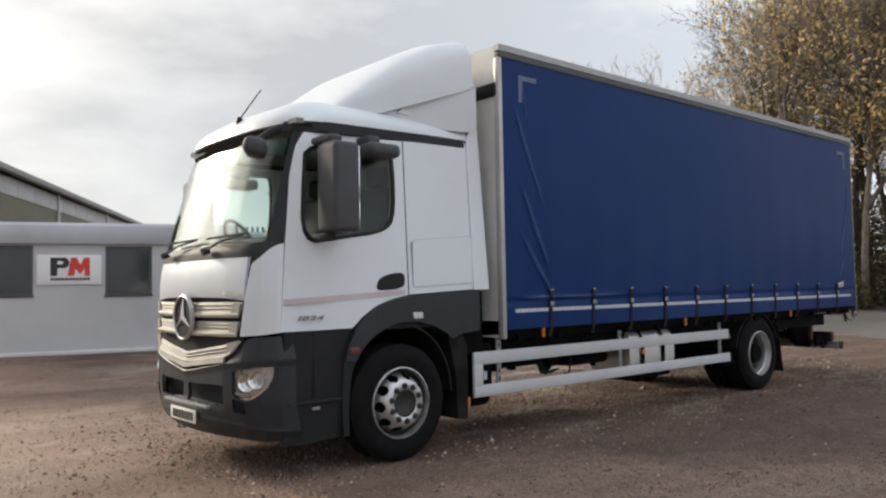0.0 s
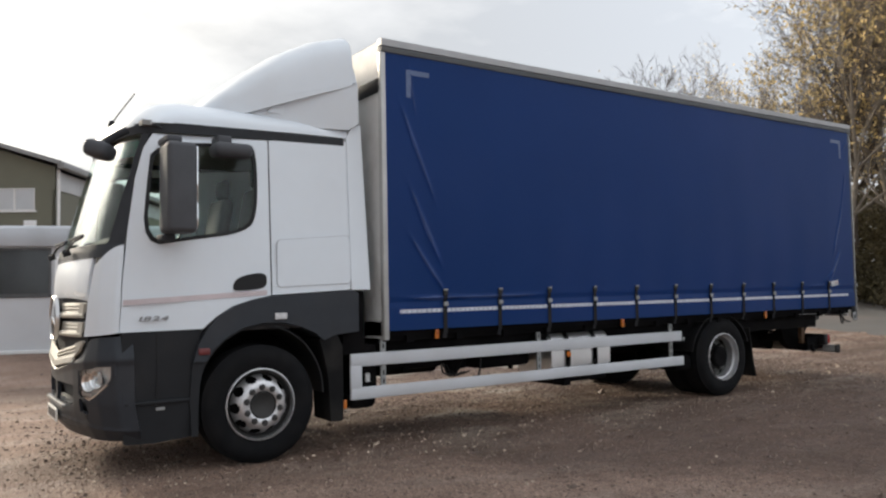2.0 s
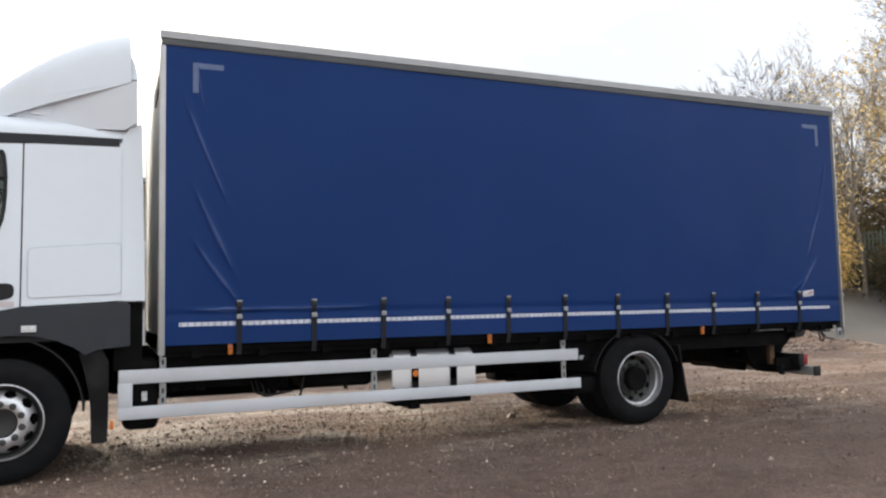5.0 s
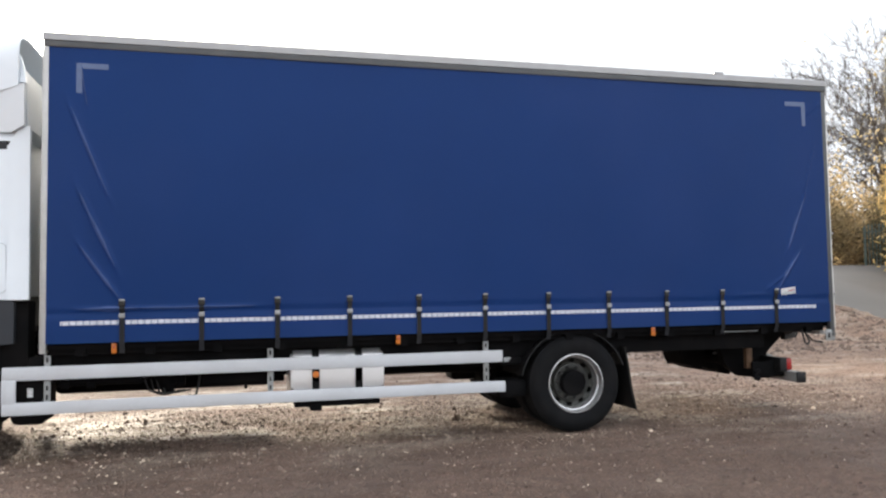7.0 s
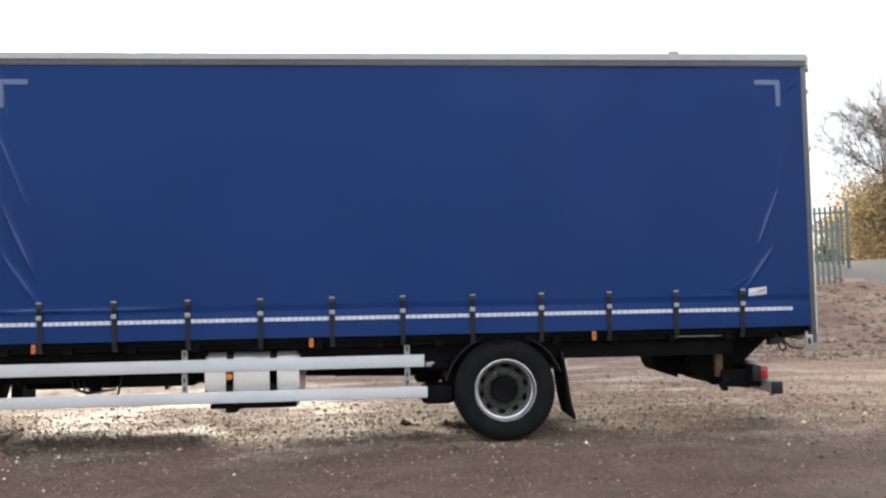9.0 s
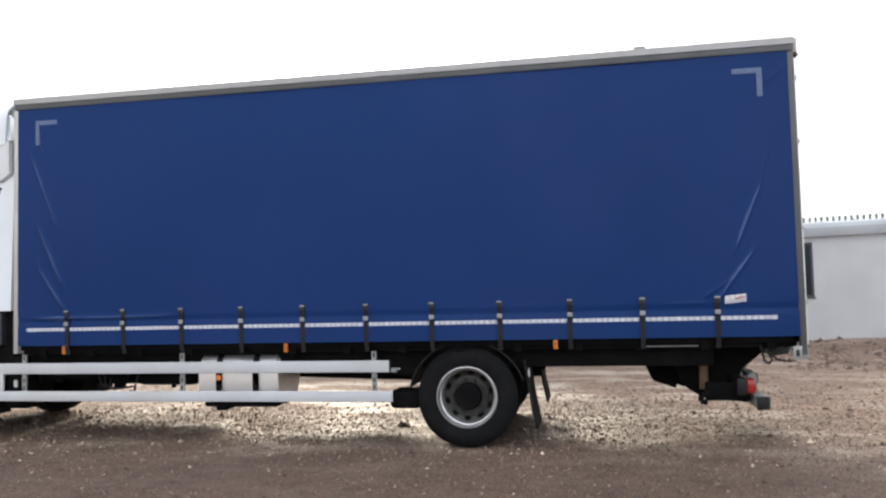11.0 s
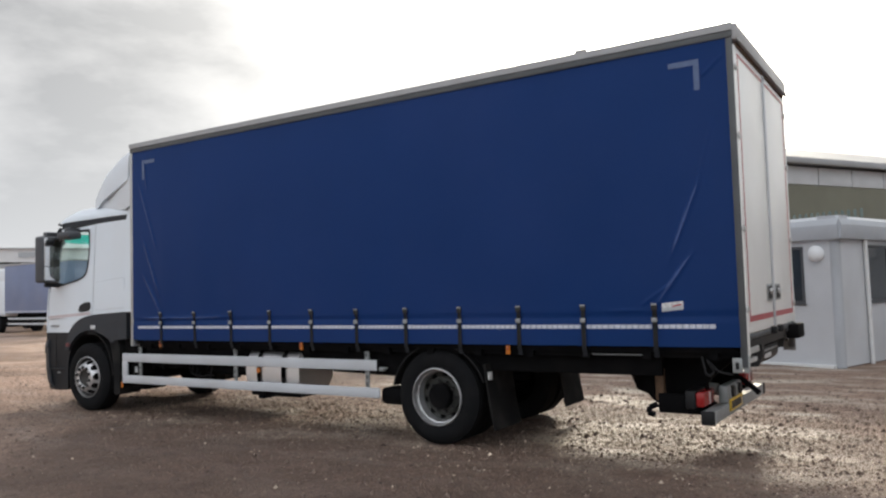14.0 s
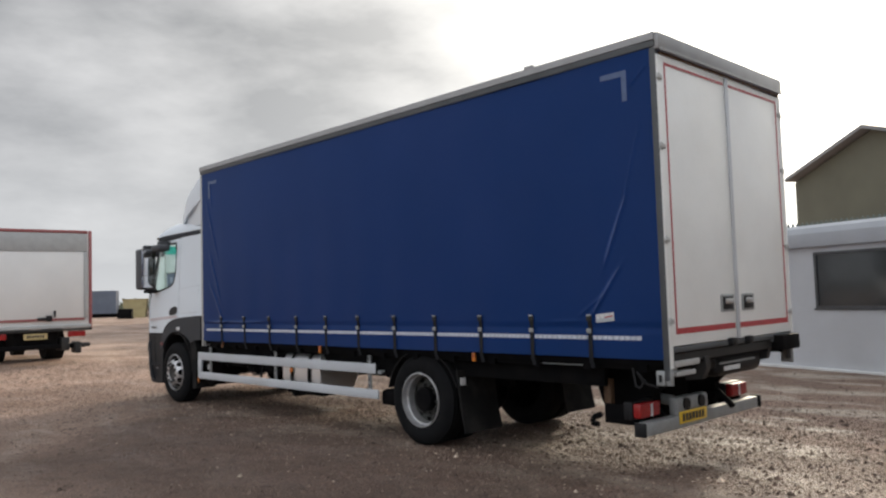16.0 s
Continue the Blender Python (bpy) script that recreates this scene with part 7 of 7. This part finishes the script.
def car(x, y, turn, mat, label):
    r = tagged(new("car"), label, "car")
    r.matrix_basis = pose(x, y, height(x, y) - 0.01, 0, 0, turn)
    side = [(-2.2, 0.35), (-2.22, 0.62), (-2.05, 0.78), (-1.25, 0.92), (-0.55, 1.36), (0.35, 1.44), (1.15, 1.36), (1.75, 1.02), (2.15, 0.96), (2.2, 0.55), (2.1, 0.32)]
    local_part("body", plate(smooth_loop(side, 1), lambda a, z: -0.86 + 0.16 * max(0, z - 0.95), lambda a, z: 0.86 - 0.16 * max(0, z - 0.95), bevel=0.03), mat, r)
    local_part("side_glass", plate([(-0.95, 0.98), (-0.45, 1.30), (0.35, 1.37), (1.05, 1.30), (1.45, 1.02)], -0.855, 0.855), M_WINDARK, r)
    for wx in (-1.35, 1.35):
        for s in (-1, 1):
            w = local_part("wheel", lorry_wheel(bmesh.new(), wx, s * 0.78, 0.32, 0.2), M_RUBBER, r)
            local_part("rim", T((wx, s * 0.885 - 0.01, 0.32), (wx, s * 0.885 + 0.01, 0.32), 0.21, seg=20), M_ALLOY, r)
    for s in (-1, 1):
        local_part("headlamp", B(-2.2, -1.95, s * 0.62 - 0.16, s * 0.62 + 0.16, 0.62, 0.74, 0.03), M_LENS, r)
    return r


car(-47.6, 22.6, 50.0, M_CARW, "white saloon car parked at the yard's edge")

WH = pose(-77.5, 36.9, 0, 0, 0, 62)
far_b = thing("far_warehouse", (-80, 48, 0), "long white distant warehouse", "warehouse")
part("wall", moved(B(0, 46, 0, 20, -0.5, 6.2), WH), M_FARG, far_b)
part("dark_joint", moved(B(-0.05, 46, -0.05, 20, 6.2, 6.4), WH), M_HUB, far_b)
part("upper_wall", moved(B(0, 46, 0.0, 20, 6.4, 7.9), WH), M_FARB, far_b)
part("roof", moved(B(-0.3, 46.3, -0.3, 20.3, 7.9, 8.0), WH), M_FARG, far_b)
for k in range(3):
    part("vent_panel", moved(B(4 + 12 * k, 6.6 + 12 * k, -0.08, 0.2, 6.9, 7.5), WH), M_FARG, far_b)
for k in range(6):
    part("cladding_band", moved(B(0, 46, -0.06, 0.1, 1.0 + 0.85 * k, 1.12 + 0.85 * k), WH), M_FARB, far_b)
t_ = thing("trailer", (-72, 26, 0), "dull blue-grey trailer parked far off", "trailer")
part("box", moved(B(-10, 0.0, -1.2, 1.2, 0.9, 3.3), pose(-71.3, 26.6, 0, 0, 0, 62)), M_TRAILER, t_)
part("underframe", moved(B(-9.5, 0.8, -0.9, 0.9, 0.2, 0.9), pose(-71.3, 26.6, 0, 0, 0, 62)), M_CHASSIS, t_)
g_ = thing("container", (-64, 31, 0), "grey-green steel storage container with ribbed sides", "container")
part("box", moved(B(0, 6, -1.2, 1.2, 0.1, 2.5, 0.05), pose(-62.5, 27.0, 0, 0, 0, 62)), M_FENCE, g_)
for k in range(12):
    part("rib", moved(B(0.3 + 0.48 * k, 0.5 + 0.48 * k, -1.26, -1.2, 0.25, 2.4), pose(-62.5, 27.0, 0, 0, 0, 62)), M_FENCE, g_)
k_ = thing("skip", (-61.6, 24.6, 0), "high-sided yellow waste skip", "skip")
part("body", moved(plate([(-1.1, 2.25), (-0.9, 0.25), (0.9, 0.25), (1.1, 2.25)], -0.85, 0.85), pose(-61.6, 24.6, 0, 0, 0, 62)), M_SKIP, k_)
part("rim", moved(B(-1.15, 1.15, -0.9, 0.9, 2.2, 2.3, 0.03), pose(-61.6, 24.6, 0, 0, 0, 62)), M_SKIP, k_)
for ex, ey, eh, label in ((-60.85, 26.2, 3.1, "dark forklift with a raised mast"), (-57.3, 21.9, 1.0, "dark low machine parked far off")):
    e = thing("parked_machine", (ex, ey, 0), label, "machine")
    part("body", moved(B(-0.55, 0.55, -0.6, 0.6, 0.45, 1.40, 0.12), pose(ex, ey, 0, 0, 0, -28)), M_CHASSIS, e)
    if eh > 2:
        for s in (-0.38, 0.38):
            part("mast_rail", moved(B(-0.5, -0.36, s - 0.09, s + 0.09, 0.1, eh), pose(ex, ey, 0, 0, 0, 62)), M_CHASSIS, e)
        part("mast_plate", moved(B(-0.42, -0.38, -0.40, 0.40, 0.3, eh - 0.1), pose(ex, ey, 0, 0, 0, 62)), M_HUB, e)
        part("cage", moved(B(-0.5, 0.5, -0.5, 0.6, 0.95, 2.0, 0.1), pose(ex + 0.5, ey + 1.0, 0, 0, 0, -28)), M_WINDARK, e)
    for s in (-1, 1):
        part("wheel", moved(T((-0.5, s * 0.6, 0.28), (0.5, s * 0.6, 0.28), 0.28, seg=20), pose(ex, ey, 0, 0, 0, -28)), M_RUBBER, e)


# ---- trees, bushes, distance ----
def leaf_mesh(name, centres, sizes, mat, rng, squash=1.0):
    n = len(centres)
    d = rng.normal(size=(n, 3))
    d /= np.linalg.norm(d, axis=1)[:, None]
    e = rng.normal(size=(n, 3))
    e -= d * (e * d).sum(1)[:, None]
    e /= np.linalg.norm(e, axis=1)[:, None]
    s = sizes[:, None]
    v = np.stack([centres - d * s, centres + e * s * 0.45, centres + d * s, centres - e * s * 0.45], 1).reshape(-1, 3)
    f = np.arange(4 * n).reshape(n, 4)
    me = bpy.data.meshes.new(name)
    me.from_pydata(v.tolist(), [], f.tolist())
    me.materials.append(mat)
    return me


def limb_mesh(name, segs, mat):
    """Tapered limbs from (p, q, r0, r1) in one mesh."""
    verts, faces = [], []
    for p, q, r0, r1 in segs:
        k = 7 if r0 > 0.04 else (5 if r0 > 0.012 else 3)
        d = (q - p).normalized()
        a = d.orthogonal().normalized()
        b = d.cross(a)
        i0 = len(verts)
        for c, r in ((p, r0), (q, r1)):
            for j in range(k):
                t = 2 * math.pi * j / k
                verts.append(c + (a * math.cos(t) + b * math.sin(t)) * r)
        for j in range(k):
            faces.append((i0 + j, i0 + (j + 1) % k, i0 + k + (j + 1) % k, i0 + k + j))
    me = bpy.data.meshes.new(name)
    me.from_pydata([tuple(v) for v in verts], [], faces)
    me.materials.append(mat)
    me.shade_smooth()
    return me


def grow(rng, h, spread_, levels=4, lean=0.06, kids=(3, 5), first=0.25):
    """A branching skeleton: limbs, and the twig ends that carry leaves."""
    segs, tips = [], []

    def branch(p, d, length, r, level):
        steps = 5 if level == 0 else 3
        pos = p
        for s in range(steps):
            d = (d + Vector(rng.normal(size=3)) * (0.07 if level == 0 else 0.16) + Vector((0, 0, 0.05 if level else 0.02))).normalized()
            q = pos + d * (length / steps)
            r1 = r * (1 - 0.62 * (s + 1) / steps)
            segs.append((pos, q, r * (1 - 0.62 * s / steps), r1))
            pos = q
            if level < levels and (level > 0 or (s + 1) / steps > first):
                for _ in range(int(rng.integers(*kids)) if level < 2 else 2):
                    az = rng.uniform(0, 2 * math.pi)
                    side = d.orthogonal().normalized()
                    side.rotate(Matrix.Rotation(az, 3, d))
                    nd = (d * rng.uniform(0.5, 0.9) + side * rng.uniform(0.5, 0.95) * spread_).normalized()
                    branch(pos, nd, length * rng.uniform(0.36, 0.56), max(0.008, r1 * rng.uniform(0.45, 0.65)), level + 1)
            if level >= levels - 1:
                tips.append(pos)
        tips.append(pos)

    branch(Vector((0, 0, -0.1)), Vector((rng.normal() * lean, rng.normal() * lean, 1)).normalized(), h * 0.82, h * 0.0125, 0)
    return segs, tips


def make_tree(seed, h, bark, leaf, leaves, label, spread_=0.8, levels=3, leaf_size=0.11, cloud=0.45, kids=(3, 5), first=0.25):
    rng = np.random.default_rng(seed)
    segs, tips = grow(rng, h, spread_, levels, kids=kids, first=first)
    t = tagged(new("tree"), label, "tree", "trees by the road")
    tr = new("trunk", limb_mesh("trunk", segs, bark))
    tr.parent = t
    if leaves:
        tp = np.array([tuple(p) for p in tips])
        tp = tp[tp[:, 2] > h * 0.22]
        pick = rng.integers(0, len(tp), leaves)
        c = tp[pick] + rng.normal(size=(leaves, 3)) * cloud
        cr = new("crown", leaf_mesh("crown", c, leaf_size * rng.uniform(0.6, 1.3, leaves), leaf, rng))
        cr.parent = t
    return t


def put_tree(t, x, y, turn=0, s=1.0, first=False):
    m = pose(x, y, height(x, y), 0, 0, turn) @ Matrix.Scale(s, 4)
    if first:
        t.matrix_basis = m
        return t
    c = copy_thing(t, m)
    c.scale = (s, s, s)
    return c


ty = make_tree(1, 11.5, M_BARK, M_LEAFY, 2300, "tall thin tree with yellow autumn leaves", 0.7, 4, 0.115, 0.22, (2, 4))
to = make_tree(2, 11, M_BARK, M_LEAFO, 1900, "tall thin tree with ochre autumn leaves", 0.65, 4, 0.115, 0.22, (2, 4))
tb = make_tree(5, 6.8, M_BARK, M_LEAFO, 200, "nearly bare grey tree with upright limbs", 0.62, 4, 0.07, 0.3, (3, 5), 0.12)
ts = make_tree(7, 12.5, M_BARKP, M_LEAFY, 1000, "slender pale birch with a few yellow leaves", 0.5, 4, 0.10, 0.25, (2, 4))
tn = make_tree(12, 11.5, M_BARK, M_LEAFO, 450, "slender dark tree with bare upright limbs", 0.45, 4, 0.09, 0.3, (2, 4), 0.4)
put_tree(ty, 31.4, 12.2, 20, 1.0, True)
put_tree(to, 32.0, 10.0, 80, 1.0, True)
put_tree(ts, 29.5, 7.4, 130, 1.0, True)
put_tree(tb, 36.8, 27.4, 40, 1.5, True)
put_tree(tn, 31.6, 6.9, 15, 1.0, True)
STANDS = (
    (ty, ((32.0, 8.0, 200, 1.05), (34.5, 13.8, 300, 1.1), (31.0, 3.8, 60, 0.9), (34.0, 1.0, 15, 1.0), (37.0, -2.5, 260, 1.1), (33.6, 16.6, 140, 0.66))),
    (to, ((34.5, 5.5, 10, 1.15), (38.5, 2.5, 210, 1.1), (34.0, -6.5, 310, 1.0), (36.0, 15.4, 60, 0.85))),
    (ts, ((30.8, 9.6, 250, 1.0), (31.8, 5.6, 20, 0.95), (28.4, 10.4, 75, 0.9), (27.6, 13.8, 310, 0.62), (36.2, 7.0, 330, 1.05), (31.2, 17.4, 100, 0.66))),
    (tb, ((25.4, 22.4, 70, 0.80), (27.2, 23.4, 190, 0.84), (38.4, 28.6, 130, 1.35), (39.6, 26.6, 220, 1.05), (41.5, 25.6, 300, 1.1))),
    (tn, ((33.2, 8.8, 80, 1.05), (30.4, 8.4, 150, 0.95), (35.6, 10.4, 210, 1.1), (32.6, 4.2, 280, 1.0), (34.4, 7.2, 330, 1.1), (36.8, 12.6, 40, 1.05), (33.0, 13.0, 120, 0.95), (30.2, 11.2, 260, 0.9), (37.4, 9.0, 190, 1.15), (35.2, 3.0, 70, 1.05), (31.0, 1.6, 310, 0.95), (33.4, -1.6, 20, 1.0))),
)
for src, spots in STANDS:
    for x, y, a, s in spots:
        put_tree(src, x, y, a, s)


def bush(name, n, spots, size, mat, label, seed):
    rng = np.random.default_rng(seed)
    cs, ss = [], []
    per = n // len(spots)
    for x, y, r, h in spots:
        lump = rng.normal(size=(14, 3))
        lump /= np.linalg.norm(lump, axis=1)[:, None]
        lump = lump * np.array((r * 0.6, r * 0.6, h * 0.38)) * rng.uniform(0.6, 1.1, (14, 1)) + np.array((0, 0, h * 0.48))
        k = rng.integers(0, 14, per)
        p = lump[k] + rng.normal(size=(per, 3)) * np.array((r * 0.22, r * 0.22, h * 0.16))
        p[:, 2] = np.abs(p[:, 2])
        zz = height(x, y)
        cs.append(p + np.array((x, y, zz)))
        ss.append(size * rng.uniform(0.6, 1.4, per))
    ob = new(name, leaf_mesh(name, np.concatenate(cs), np.concatenate(ss), mat, rng))
    return tagged(ob, label, "bush", "", "stuff")


bush("roadside_undergrowth", 96000, [(29.5 + 1.2 * math.sin(k * 2.1), -4 + 1.5 * k, 1.5, 2.0 + 0.8 * math.sin(k * 1.3)) for k in range(17)] + [(33 + math.sin(k), -4 + 2.2 * k, 2.0, 5.0) for k in range(12)] + [(36 + math.sin(k), -5 + 2.4 * k, 2.4, 5.6) for k in range(11)], 0.085, M_LEAFG, "dense olive undergrowth below the trees", 21)
bush("hedge_bank", 30000, [(23.6 + 1.25 * k, 21.4 + 0.5 * math.sin(k * 1.7), 1.5, 2.9 + 0.7 * math.sin(k * 2.3)) for k in range(13)] + [(27 + 1.6 * k, 24.5, 2.0, 4.0) for k in range(8)], 0.085, M_SCRUB, "olive scrub and brambles on the bank", 22)
bush("woodland_edge", 46000, [(42 + 2.2 * math.sin(k * 1.9), -8 + 2.3 * k, 2.6, 5.6 + 1.4 * math.sin(k * 2.7)) for k in range(22)] + [(24.5 + 3.0 * k, 34.0 + 1.5 * math.sin(k * 1.7), 2.0, 1.9 + 0.4 * math.sin(k * 2.1)) for k in range(7)], 0.19, M_WOOD, "bare grey-brown woodland edge beyond the road", 24)
bush("ochre_scrub", 12000, [(24.6, 23.4, 1.6, 3.0), (26.2, 24.0, 1.8, 3.6), (28.2, 24.8, 2.0, 4.2), (30.4, 25.4, 2.0, 4.8), (32.8, 26.2, 2.2, 5.8), (35.2, 27.0, 2.2, 5.4)], 0.105, M_LEAFO, "tall ochre-leaved scrub behind the bank", 25)
bush("yellow_shrub", 5200, [(26.9, 14.6, 1.5, 3.6), (27.4, 16.4, 1.3, 4.2)], 0.10, M_LEAFY, "yellow-leaved shrub beside the road", 23)
palisade("palisade_fence", (28.3, 19.6), (29.9, 11.6), 1.75, 2.3, "dark green-grey palisade fence among the shrubs", 0.16)


def litter(rng):
    y = rng.uniform(-5, 21)
    return road_edge(y) + 11.2 + 0.15 * max(0, y - 8) + abs(rng.normal()) * 1.1, y


scatter("leaf_litter", 6000, litter, 0.06, M_LITTER, "brown fallen leaves along the verge", "fallen leaves", 0.25, 31)

# far woods and hedges that close the horizon
rngf = np.random.default_rng(9)
cs, ss = [], []
for k in range(300):
    a = 2 * math.pi * k / 300
    r = 190 + 25 * math.sin(3 * a) + rngf.uniform(-8, 8)
    h = rngf.uniform(2.5, 5.0) + (5 if math.cos(a - 0.6) > 0.55 else 0)
    p = rngf.normal(size=(170, 3)) * np.array((3.0, 3.0, h * 0.26))
    p[:, 2] = np.abs(p[:, 2])
    cs.append(p + np.array((r * math.cos(a), r * math.sin(a), height(r * math.cos(a), r * math.sin(a)) - 0.3)))
    ss.append(rngf.uniform(0.4, 0.9, 170))
tagged(new("far_woods", leaf_mesh("far_woods", np.concatenate(cs), np.concatenate(ss), M_HEDGE, rngf)), "distant hedges and low woods round the yard", "woods", "", "stuff")
